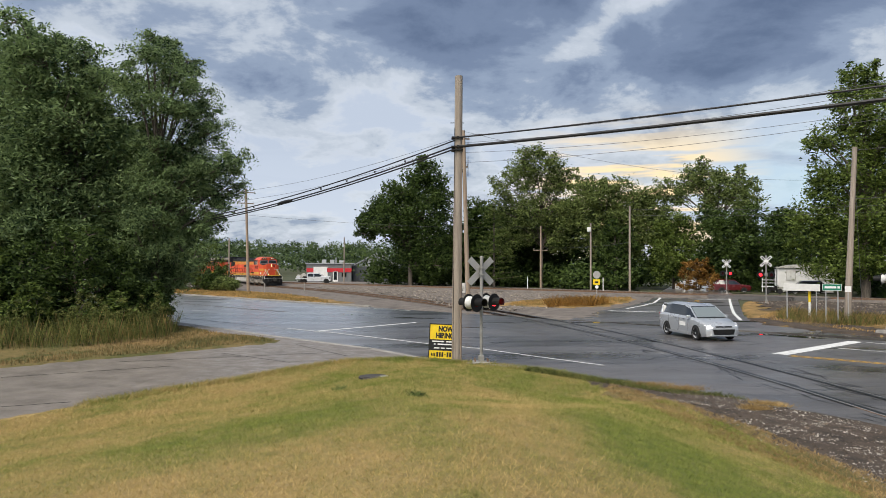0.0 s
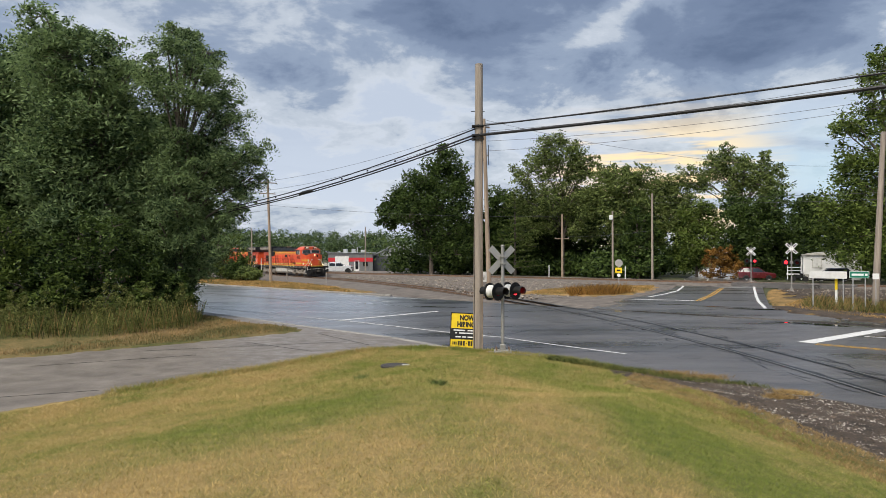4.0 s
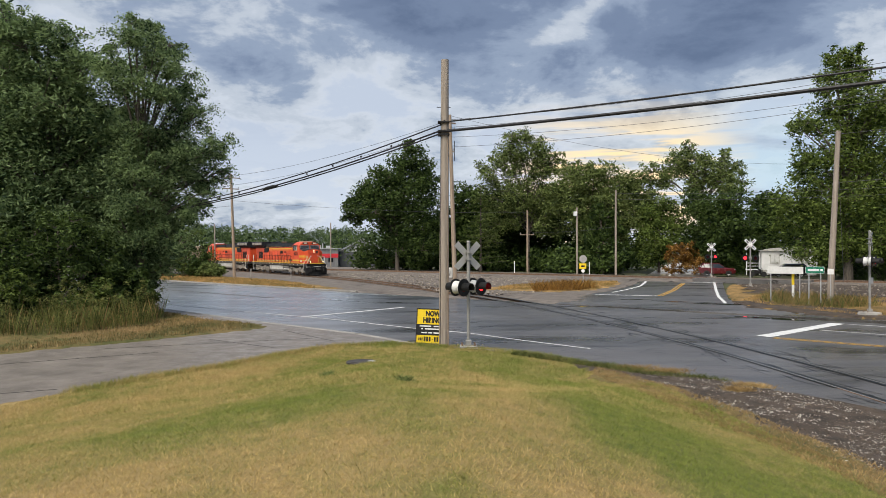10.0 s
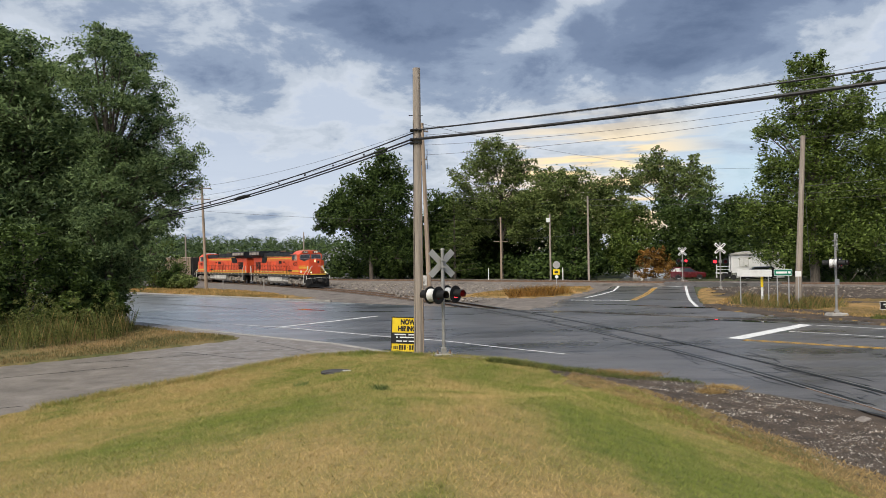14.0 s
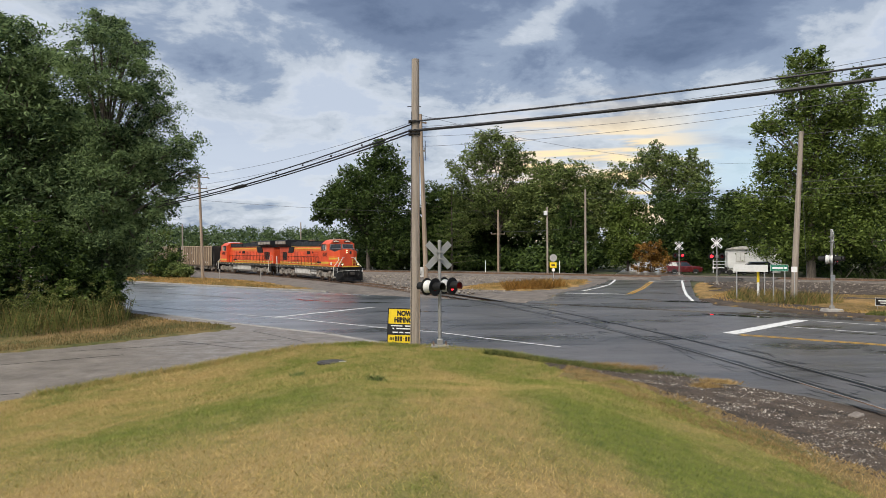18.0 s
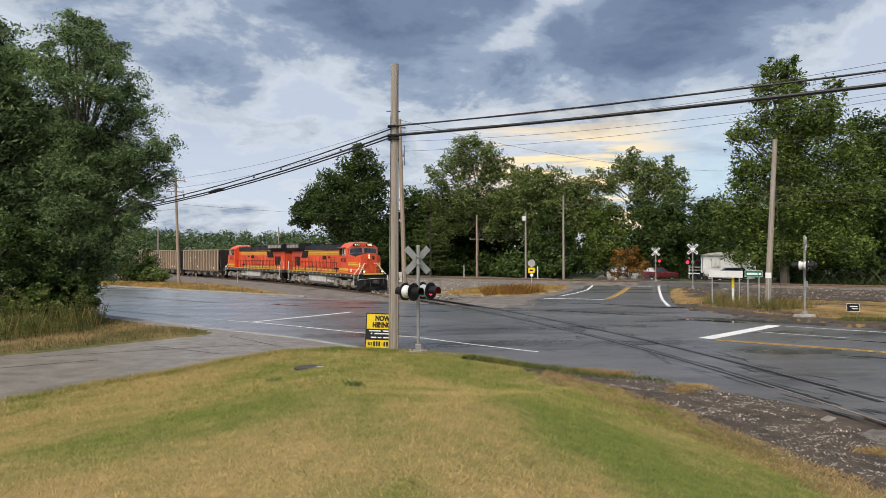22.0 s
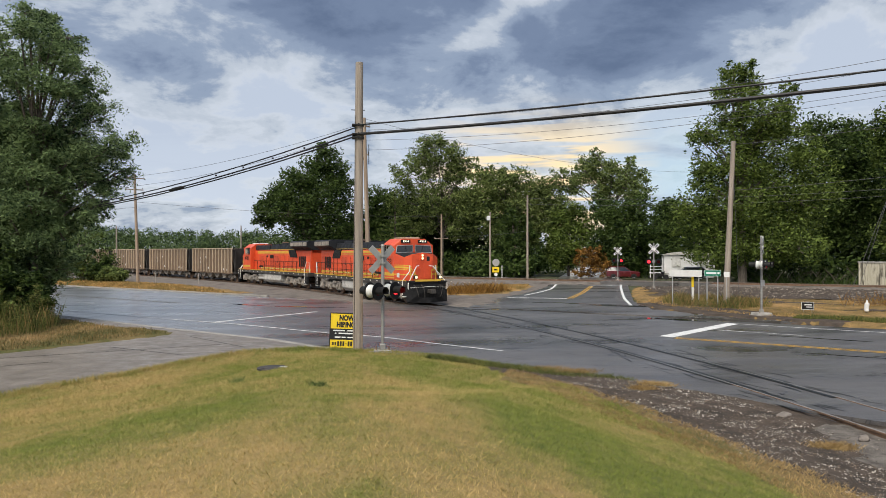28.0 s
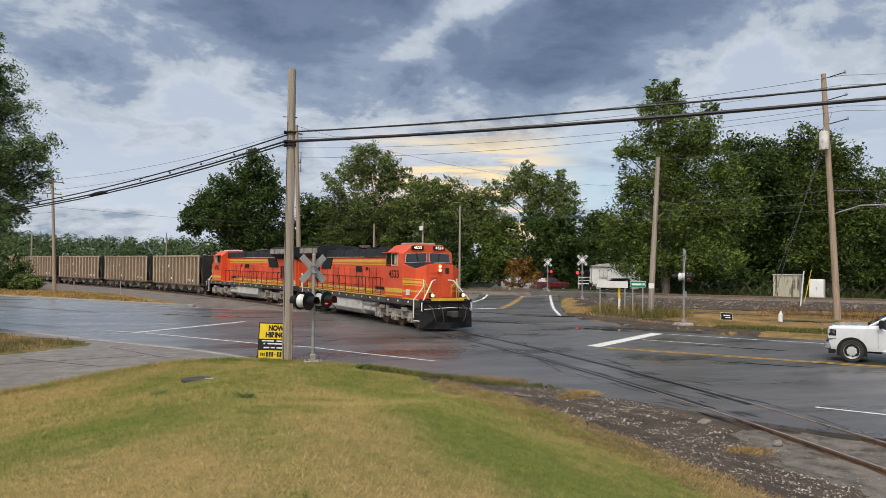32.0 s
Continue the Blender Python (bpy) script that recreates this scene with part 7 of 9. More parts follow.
def suv(name, label, paint, m):
    ob = thing(name, label, "car", m)
    body = [(2.2, ((0.70, 0.35), (0.80, 0.5), (0.80, 0.75), (0.66, 0.85))), (2.0, ((0.84, 0.28), (0.90, 0.5), (0.90, 0.85), (0.76, 0.95))), (0.95, ((0.86, 0.28), (0.92, 0.5), (0.92, 0.95), (0.82, 1.04))), (-1.9, ((0.86, 0.28), (0.92, 0.5), (0.92, 0.98), (0.84, 1.06))), (-2.2, ((0.78, 0.36), (0.84, 0.5), (0.84, 0.95), (0.76, 1.04)))]
    hull(ob, "body", body, paint)
    greenhouse(ob, [(0.95, ((0.84, 1.0), (0.82, 1.02), (0.78, 1.05))), (0.25, ((0.86, 1.0), (0.72, 1.54), (0.6, 1.62))), (-1.7, ((0.86, 1.0), (0.72, 1.54), (0.6, 1.63))), (-2.15, ((0.80, 1.02), (0.70, 1.2), (0.58, 1.3)))], paint, [((0.95, 0.82, 1.02), (0.22, 0.70, 1.56)), ((-0.55, 0.86, 1.02), (-0.55, 0.73, 1.56)), ((-1.6, 0.86, 1.02), (-1.7, 0.73, 1.56)), ((-2.1, 0.8, 1.04), (-1.75, 0.73, 1.56))], 0.045)
    for s in (-1, 1):
        part("tail_light", Geo().box((-2.16, s * 0.74, 0.9), (0.1, 0.18, 0.26)), TAIL_RED, ob)
        part("headlight", Geo().box((2.06, s * 0.68, 0.78), (0.16, 0.26, 0.14)), CAR_LAMP, ob, bevel=0.02)
        arch(ob, 1.35, s * 0.92, 0.38)
        arch(ob, -1.30, s * 0.92, 0.38)
        for x in (1.35, -1.30):
            wheel(ob, x, s * 0.84, 0.33, 0.20)
    return ob


# ---- crossing signals ----
ALU = material("dull_aluminium", (0.24, 0.235, 0.22), (0.40, 0.39, 0.37), 3, 0.4, 0.6, 0.05, 40, metal=0.4)
SIGN_BACK = material("grey_sign_back", (0.30, 0.30, 0.285), (0.44, 0.435, 0.42), 2, 0.45, 0.65, 0.05, 40, metal=0.3, wear=(0.22, 0.20, 0.18))
PALE_DOME = material("pale_lamp_housing", (0.55, 0.55, 0.53), (0.72, 0.72, 0.70), 3, 0.4, 0.6, 0.05, 40)


def lamp_unit(parent, p, f, lit, dome=PALE_DOME):
    """One round flasher: black backing disc, hood and red lens, facing along f."""
    p, f = Vector(p), Vector(f).normalized()
    m = Matrix.Translation(p) @ f.to_track_quat("X", "Z").to_matrix().to_4x4()
    disc = part("backing_disc", Geo().tube([(-0.012, 0, 0), (0.012, 0, 0)], 0.305, 26, m=m), BLACK, parent, "round black backing plate")
    part("housing", Geo().tube([(-0.012, 0, 0), (-0.10, 0, 0), (-0.17, 0, 0), (-0.20, 0, 0)], [0.23, 0.22, 0.15, 0.04], 18, m=m), dome, disc, "domed lamp housing", smooth=True)
    n = 14
    outer = [[(x, r * math.cos(math.radians(-35 + 250 * k / n)), r * math.sin(math.radians(-35 + 250 * k / n))) for k in range(n + 1)] for x, r in ((0.012, 0.165), (0.34, 0.165), (0.34, 0.15), (0.012, 0.15))]
    vs, fs = [], []
    for row in outer:
        vs += row
    for i in range(3):
        for k in range(n):
            a = i * (n + 1) + k
            fs.append((a, a + 1, a + n + 2, a + n + 1))
    part("hood", Geo().add(vs, fs, m), BLACK, disc, "black hood")
    part("lens", Geo().tube([(0.012, 0, 0), (0.03, 0, 0), (0.045, 0, 0)], [0.148, 0.12, 0.05], 18, m=m), RED_LIT if lit else RED_DARK, disc, "glowing red lens" if lit else "dark red lens", smooth=True)


def crossing_signal(label, base, height, sign_face, lamp_face, lamp_z, white, lit=(True, False), pairs=2, spread=0.42, back_sign=False, lens_sides=True):
    x, y, z = base
    ob = thing("crossing_signal", label, "crossing signal", pose(x, y, z), group="crossing signals")
    part("mast", Geo().tube([(0, 0, 0.1), (0, 0, height)], 0.06, 12).tube([(0, 0, height), (0, 0, height + 0.05)], [0.075, 0.05], 12), ALU, ob, "grey aluminium mast", smooth=True)
    foot = part("base", Geo().box((0, 0, 0.05), (0.62, 0.52, 0.10)).box((0, 0, 0.18), (0.20, 0.20, 0.24)), ALU if not white else KERB, ob, "bolted cast base", bevel=0.02)
    for a in (-1, 1):
        for b in (-1, 1):
            part("bolt", Geo().tube([(a * 0.22, b * 0.18, 0.1), (a * 0.22, b * 0.18, 0.2)], 0.025, 6), RUST, foot)
    f = Vector((*sign_face, 0)).normalized()
    q = f.to_track_quat("Y", "Z").to_matrix().to_4x4()
    zc = height - 0.48
    for i, a in enumerate((45, -45)):
        m = Matrix.Translation(Vector((0, 0, zc)) + f * (0.075 + 0.012 * i)) @ q @ Matrix.Rotation(radians(a), 4, "Y")
        blade = part("crossbuck_blade", Geo().box((0, 0, 0), (1.22, 0.006, 0.228), m), WHITE if white else SIGN_BACK, ob, "white crossbuck blade" if white else "bare grey back of a crossbuck blade", bevel=0.0)
        if white:
            for k in (-0.36, 0.36):
                part("lettering", Geo().box((k, 0.005, 0), (0.36, 0.004, 0.10), m), BLACK, blade, "black lettering bar")
    for dz in (0.12, -0.12):
        part("bracket", Geo().box((0, 0, zc + dz), (0.2, 0.2, 0.05)), ALU, ob)
    g = Vector((*lamp_face, 0)).normalized()
    side = Vector((-g.y, g.x, 0))
    arm = part("lamp_arm", Geo().tube([side * -spread + Vector((0, 0, lamp_z)), side * spread + Vector((0, 0, lamp_z))], 0.032, 8).box((0, 0, lamp_z), (0.2, 0.2, 0.26)), ALU, ob, "lamp crossarm with junction box")
    for s, on in ((-1, lit[0]), (1, lit[1])):
        c = side * (s * spread) + Vector((0, 0, lamp_z))
        lamp_unit(ob, c + g * 0.19, g, on)
        if pairs == 2:
            lamp_unit(ob, c - g * 0.19, -g, on)
    return ob


def build_signals():
    crossing_signal("crossing signal on a grey mast, its crossbuck seen from behind", (1.35, 25.3, 0.02), 3.72, (-0.35, 0.94), (0.72, -0.69), 2.15, False, (False, True), 2, 0.46)
    crossing_signal("crossing signal with white crossbuck beside the side road", (28.95, 64.8, 0.1), 4.25, (-0.42, -0.9), (-0.42, -0.9), 2.55, True, (True, False), 2, 0.44)
    crossing_signal("crossing signal with white crossbuck beyond the main line", (33.1, 84.4, 0.1), 4.05, (-0.40, -0.92), (0.40, 0.92), 2.45, True, (True, False), 2, 0.42)
    ob = crossing_signal("crossing signal with crossbuck on a concrete foot by the verge", (22.45, 36.5, 0.12), 4.25, (0.80, -0.60), (0.74, -0.67), 2.72, True, (False, True), 2, 0.42)
    part("concrete_foot", Geo().box((0, 0, 0.03), (0.95, 0.8, 0.22), None, 0.86), KERB, ob, "pale concrete foot", bevel=0.03)
    part("sign_plate", Geo().box((0.02, -0.08, 1.75), (0.22, 0.02, 0.3)), STEEL, ob)


# ---- signs and small roadside things ----
SIGN_YELLOW = material("yellow_sign_board", (0.72, 0.50, 0.01), (0.85, 0.62, 0.02), 1.5, 0.35, 0.5, 0.02, 30)
SIGN_BLACK = material("black_sign_print", (0.006, 0.006, 0.006), (0.014, 0.014, 0.014), 3, 0.4, 0.5, 0)
SIGN_GREEN = material("green_sign_sheet", (0.0, 0.15, 0.085), (0.005, 0.20, 0.115), 3, 0.35, 0.5, 0)


def facing(x, y, z=0.0, extra=0.0):
    """A pose at a place on the ground, its -y side turned to the lawn's top."""
    return pose(x, y, z, 0, 0, math.degrees(math.atan2(y, x)) - 90 + extra)


def build_signs():
    hire = thing("hiring_sign", "yellow and black hiring sign board leaning behind the pole", "sign", facing(0.06, 26.52, 0.0, 4) @ pose(0, 0, 0, -7, 3))
    bd = part("board", Geo().box((0, 0, 0.66), (1.16, 0.03, 1.24)), SIGN_YELLOW, hire, "yellow board", bevel=0.004)
    part("print_band", Geo().box((0, -0.017, 0.53), (1.16, 0.006, 0.40)), SIGN_BLACK, bd, "black band with small print")
    for z, words in ((0.66, ((-0.26, 0.42), (0.22, 0.36))), (0.56, ((-0.38, 0.06), (0.06, 0.66))), (0.42, ((-0.30, 0.20), (-0.08, 0.14), (0.24, 0.38)))):
        for x, w in words:
            part("print_bar", Geo().box((x, -0.022, z), (w, 0.004, 0.045)), WHITE, bd, "small white print")
    for k in range(8):
        part("print_bar", Geo().box((-0.27 + 0.094 * k, -0.019, 0.19), (0.066 if k != 3 else 0.045, 0.006, 0.17 if k != 3 else 0.03)), SIGN_BLACK, bd, "black bar in place of a digit")
    for k in range(3):
        part("print_bar", Geo().box((-0.48 + 0.058 * k, -0.019, 0.185), (0.038, 0.006, 0.11)), SIGN_BLACK, bd, "black bar in place of a digit")
    text_part("word", "NOW", 0.25, pose(0.0, -0.018, 1.11, 90), SIGN_BLACK, bd, "bold black word", 0.80, 0.014)
    text_part("word", "HIRING", 0.25, pose(-0.02, -0.018, 0.87, 90), SIGN_BLACK, bd, "bold black word", 0.80, 0.014)
    part("edge_frame", Geo().box((-0.585, 0, 0.66), (0.03, 0.05, 1.28)).box((0.585, 0, 0.66), (0.03, 0.05, 1.28)).box((0, 0, 1.29), (1.2, 0.05, 0.03)), SIGN_BLACK, bd)
    part("prop", Geo().box((0.3, 0.30, 0.45), (0.04, 0.6, 0.04), pose(0, 0, 0, -30)), DARK_STEEL, hire)

    big = thing("blank_sign", "wide blank sign panel on two steel posts", "sign", facing(22.1, 44.6, 0.1, -8))
    part("panel", Geo().box((0, 0, 2.05), (2.05, 0.03, 0.44)), PALE_DOME, big, "blank pale sign panel", bevel=0.005)
    for x in (-0.82, 0.82):
        part("post", Geo().box((x, 0.04, 1.05), (0.06, 0.05, 2.3)), STEEL, big, "steel sign post")
    st = thing("street_sign", "green street name sign on two steel posts", "sign", facing(22.9, 42.6, 0.1, 12))
    p = part("panel", Geo().box((0, 0, 2.12), (1.02, 0.02, 0.40)), SIGN_GREEN, st, "green sign panel", bevel=0.004)
    part("border", Geo().box((0, -0.012, 2.305), (1.0, 0.004, 0.02)).box((0, -0.012, 1.935), (1.0, 0.004, 0.02)).box((0.5, -0.012, 2.12), (0.02, 0.004, 0.38)).box((-0.5, -0.012, 2.12), (0.02, 0.004, 0.38)), WHITE, p, "white border")
    part("print_bar", Geo().box((-0.08, -0.012, 2.12), (0.62, 0.004, 0.13)).box((0.36, -0.012, 2.12), (0.14, 0.004, 0.13)), WHITE, p, "white bars in place of the name")
    for x in (-0.32, 0.32):
        part("post", Geo().box((x, 0.03, 1.1), (0.06, 0.05, 2.3)), STEEL, st, "steel sign post")
    sm = thing("small_sign", "small pale sign plate on a thin post", "sign", facing(24.3, 43.4, 0.1, 0))
    part("panel", Geo().box((0, 0, 2.0), (0.34, 0.02, 0.34)), WHITE, sm)
    part("post", Geo().box((0, 0.03, 1.0), (0.05, 0.05, 2.1)), STEEL, sm)
    mk = thing("marker_post", "white marker post with a yellow top", "post", facing(22.6, 44.6, 0.1))
    part("post", Geo().tube([(0, 0, -0.1), (0, 0, 1.15)], 0.075, 10), WHITE, mk)
    part("cap", Geo().tube([(0, 0, 1.15), (0, 0, 1.78), (0, 0, 1.84)], [0.082, 0.082, 0.04], 10), SIGN_YELLOW, mk, "yellow sleeve")
    stop = thing("stop_sign", "stop sign seen from behind with a small yellow plate", "sign", facing(14.1, 66.3, 0.05, 0))
    oc = [(0.36 * math.cos(radians(22.5 + 45 * k)), 2.52 + 0.36 * math.sin(radians(22.5 + 45 * k))) for k in range(8)]
    part("octagon", Geo().prism(oc, 0.0, 0.012, "y"), SIGN_BACK, stop, "grey back of an octagonal sign")
    part("plate", Geo().box((-0.02, -0.04, 1.86), (0.62, 0.012, 0.50)), SIGN_YELLOW, stop, "yellow plate with black mark")
    part("mark", Geo().tube([(0, -0.05, 1.42), (0, -0.035, 1.42)], 0.16, 14), WHITE, stop, "small round plate")
    part("mark", Geo().box((-0.02, -0.049, 1.86), (0.32, 0.006, 0.14)), SIGN_BLACK, stop)
    part("post", Geo().box((0, 0.03, 1.4), (0.06, 0.05, 2.9)), STEEL, stop, "steel sign post")
    yard = thing("yard_sign", "small dark yard sign on a wire stake", "sign", facing(25.3, 36.7, 0.15, 0))
    part("panel", Geo().box((0, 0, 0.42), (0.62, 0.012, 0.44)), BLACK, yard, "dark printed panel")
    part("print_bar", Geo().box((0.02, -0.008, 0.48), (0.36, 0.004, 0.06)).box((0.08, -0.008, 0.36), (0.3, 0.004, 0.04)), WHITE, yard)
    part("edge", Geo().box((0, -0.008, 0.625), (0.62, 0.004, 0.02)).box((0, -0.008, 0.215), (0.62, 0.004, 0.02)).box((-0.3, -0.008, 0.42), (0.02, 0.004, 0.42)).box((0.3, -0.008, 0.42), (0.02, 0.004, 0.42)), WHITE, yard)
    part("stake", Geo().tube([(-0.2, 0.01, 0), (-0.2, 0.01, 0.4)], 0.006, 4).tube([(0.2, 0.01, 0), (0.2, 0.01, 0.4)], 0.006, 4), STEEL, yard)
    bag = thing("white_jug", "white plastic bag hanging on a stake", "bag", facing(28.3, 36.0, 0.15))
    part("bag", Geo().tube([(0, 0, 0.12), (0.01, 0, 0.16), (0.0, 0, 0.34), (0.03, 0, 0.58), (0.02, 0, 0.62), (0.03, 0, 0.72), (0.03, 0, 0.74)], [0.09, 0.13, 0.12, 0.12, 0.06, 0.05, 0.05], 8), WHITE, bag)
    part("stake", Geo().tube([(0, 0.05, -0.1), (0, 0.05, 0.8)], 0.015, 5), GREY_WOOD, bag)
    lid = thing("valve_lid", "rusty metal lid in the lawn", "lid", pose(-1.85, 19.6, float(lawn_height(np.array(-1.85), np.array(19.6))) + 0.0))
    part("rim", Geo().tube([(0, 0, 0), (0, 0, 0.045)], 0.42, 20), FRAME_GREY, lid)
    part("cover", Geo().tube([(0, 0, 0.045), (0, 0, 0.06)], 0.33, 18), FRAME_GREY, lid, "worn round cover")
    part("chip", Geo().box((0.28, -0.1, 0.065), (0.2, 0.05, 0.02)), WHITE, lid)
    # lineside cabinets beyond the main line
    hut = thing("wooden_shed", "weathered plywood lineside shed", "shed", facing(53.0, 66.5, 0.1, -14))
    part("wall", Geo().box((0, 0.8, 1.2), (2.6, 1.6, 2.4)), PLY, hut, "stained plywood walls", bevel=0.01)
    part("roof", Geo().box((0, 0.8, 2.44), (2.75, 1.8, 0.08)), TANK_GREY, hut, bevel=0.01)
    for k in range(5):
        part("batten", Geo().box((-1.26 + 0.63 * k, -0.015, 1.2), (0.06, 0.03, 2.36)), PLY, hut)
    cb = thing("metal_cabinet", "white metal signal cabinet", "cabinet", facing(55.87, 65.48, 0.1, -10) @ Matrix.Diagonal((0.84, 1, 1.08, 1)))
    part("body", Geo().box((0, 0.5, 0.92), (1.65, 1.0, 1.84)), WHITE, cb, bevel=0.03)
    part("door", Geo().box((-0.4, -0.012, 0.95), (0.76, 0.02, 1.6)), WHITE, cb, bevel=0.006)
    part("door", Geo().box((0.4, -0.012, 0.95), (0.76, 0.02, 1.6)), WHITE, cb, bevel=0.006)
    part("handle", Geo().box((0.06, -0.04, 0.95), (0.04, 0.05, 0.25)), DARK_STEEL, cb)
    for (x, y), t, c, h in (((41.83, 50.8), 5, WHITE, 3.0), ((47.0, 56.6), 11, SIGN_YELLOW, 3.1)):
        g = thing("guy_marker", "leaning thin marker rod by the tracks", "post", facing(x, y, 0.1) @ pose(0, 0, 0, 0, t))
        part("rod", Geo().tube([(0, 0, -0.1), (0, 0, h)], 0.05 if c == WHITE else 0.032, 6), c, g)
    for x, y in ((5.5, 103.0), (11.5, 98.2), (20.5, 92.6)):
        g = thing("track_marker", "thin white marker stake by the main line", "post", pose(x, y, 0))
        part("stake", Geo().box((0, 0, 0.9), (0.10, 0.08, 1.9)), WHITE, g)
    for x, y, h in ((-16.2, 84.6, 1.2), (-20.2, 82.0, 1.3)):
        g = thing("track_marker", "short pale stake beside the curved track", "post", pose(x, y, 0))
        part("stake", Geo().box((0, 0, h / 2), (0.09, 0.07, h)), KERB, g)


PLY = material("stained_plywood", (0.30, 0.27, 0.20), (0.60, 0.56, 0.45), 1.2, 0.7, 0.9, 0.2, 25, wear=(0.085, 0.075, 0.055), wear_at=0.49, wear_scale=1.1, stretch=(2.5, 2.5, 0.35))


# ---- poles and lines ----
def build_poles():
    a, d = pole("tall weathered wooden utility pole at the edge of the lawn", (0.5, 26.0, 0), (0.55, 26.0, 10.3), 0.185, 0.135, GREY_WOOD)
    for z in (8.05, 7.72, 7.6):
        part("cable_clamp", Geo().tube([(0.02, -0.2, z), (0.02, 0.2, z)], 0.05, 8).box((0.0, 0, z), (0.42, 0.42, 0.05)), DARK_STEEL, a, "dark cable clamp")
    part("conduit", Geo().tube([(0.15, -0.12, 0), (0.14, -0.1, 7.5)], 0.022, 6), POLE_WOOD, a)
    part("ground_wire", Geo().tube([(-0.13, -0.13, 0), (-0.1, -0.1, 8.4)], 0.008, 4), DARK_STEEL, a)
    part("step_bolt", Geo().tube([(-0.25, 0, 8.6), (0.25, 0, 8.6)], 0.015, 5), DARK_STEEL, a)
    b, d = pole("tall wooden utility pole with crossarms behind the road", (2.04, 58.2, 0), (1.6, 58.2, 14.3), 0.20, 0.14)
    for z, ln, n in ((13.7, 1.5, 3), (13.1, 1.3, 3), (11.4, 1.0, 3)):
        crossarm(b, d, z, ln, 40, n)
    part("meter_box", Geo().box((-0.42, -0.1, 1.6), (0.4, 0.25, 0.8)), TANK_GREY, b, "grey equipment box", bevel=0.02)
    part("switch_gear", Geo().tube([(-0.5, 0, 10.9), (-0.7, 0.0, 11.7)], 0.07, 8).tube([(-0.05, 0.1, 10.6), (-0.05, 0.1, 12.2)], 0.03, 5), DARK_STEEL, b, "fuse and switch gear")
    c, d = pole("leaning grey wooden utility pole on the verge", (24.9, 44.6, 0), (25.35, 44.4, 10.8), 0.21, 0.14, GREY_WOOD)
    part("guy_wire", Geo().tube([(0.4, -0.2, 10.0), (1.3, 0.6, 0)], 0.014, 4), WIRE, c)
    e, d = pole("tall brown wooden utility pole with brackets and a transformer", (33.87, 37.86, 0), (33.3, 38.4, 15.5), 0.21, 0.15)
    for z in (15.2, 13.8, 12.3):
        p = d * (z / d.z)
        br = part("bracket", Geo().tube([(p.x, p.y, z), (p.x + 0.9, p.y - 0.75, z + 0.28)], 0.03, 6), DARK_STEEL, e, "insulator bracket")
        part("insulator", Geo().tube([(p.x + 0.9, p.y - 0.75, z + 0.2), (p.x + 0.9, p.y - 0.75, z + 0.3), (p.x + 0.9, p.y - 0.75, z + 0.42)], [0.03, 0.08, 0.05], 8), GREY_INS, br)
    p = d * (11.2 / d.z)
    tr = part("transformer", Geo().tube([(p.x - 0.42, p.y - 0.2, 10.7), (p.x - 0.42, p.y - 0.2, 11.75), (p.x - 0.42, p.y - 0.2, 11.85)], [0.27, 0.27, 0.2], 16), TANK_GREY, e, "grey can transformer", smooth=True)
    part("bushing", Geo().tube([(p.x - 0.42, p.y - 0.2, 11.8), (p.x - 0.42, p.y - 0.2, 12.1)], 0.05, 8), GREY_INS, tr)
    p = d * (6.6 / d.z)
    sl = part("light_arm", Geo().tube([(p.x, p.y, 6.7), (p.x + 1.0, p.y - 1.2, 7.2), (p.x + 1.7, p.y - 2.0, 7.2)], 0.035, 6), STEEL, e, "street light arm")
    part("street_light", Geo().box((p.x + 1.9, p.y - 2.2, 7.17), (0.75, 0.3, 0.14), None), STEEL, sl, "grey street light head", bevel=0.04)
    part("guy_wire", Geo().tube([(p.x, p.y, 12.0), (-3.6, 2.6, 0)], 0.016, 4).tube([(p.x, p.y, 13.0), (-3.2, 2.4, 0)], 0.016, 4), WIRE, e)
    f, d = pole("thin grey pole beside the main line", (22.5, 87.1, 0), (22.5, 87.1, 10.6), 0.15, 0.11, GREY_WOOD)
    h, d = pole("thin pale pole with a box near its top", (18.5, 90.5, 0), (18.48, 90.5, 8.7), 0.13, 0.11, GREY_WOOD)
    part("box", Geo().box((-0.25, -0.1, 7.9), (0.42, 0.3, 0.55)), WHITE, h, "pale equipment box", bevel=0.03)
    k, d = pole("wooden utility pole with two crossarms beside the tracks", (-22.92, 85.27, 0), (-23.3, 85.2, 12.3), 0.19, 0.13)
    crossarm(k, d, 11.9, 2.4, 40, 4)
    crossarm(k, d, 10.6, 2.0, 40, 3)
    l, d = pole("wooden pole with a crossarm among the trees", (14.4, 106.5, 0), (14.4, 106.5, 9.2), 0.16, 0.12)
    crossarm(l, d, 5.6, 2.2, 10, 2)
    pole("slender wooden pole near the buildings", (-18.4, 134.5, 0), (-18.4, 134.5, 8.4), 0.13, 0.10, GREY_WOOD)
    pole("slender wooden pole far behind the bushes", (-34.0, 115.0, 0), (-34.05, 115.0, 7.5), 0.13, 0.10, GREY_WOOD)
    pole("wooden utility pole further along the road", (31.5, -3.2, 0), (31.5, -3.2, 10.5), 0.19, 0.14)
    pole("wooden utility pole behind the roadside trees", (-31.8, 56.2, 0), (-31.8, 56.2, 9.5), 0.19, 0.14)
    # heavy cables along the lawn's edge
    for z, r, zz in ((8.05, 0.028, 8.4), (7.72, 0.052, 8.1)):
        wire("heavy black cable between roadside poles", (0.55, 25.85, z), (31.5, -3.2, zz), 0.55, r, CABLE, "overhead_cable")
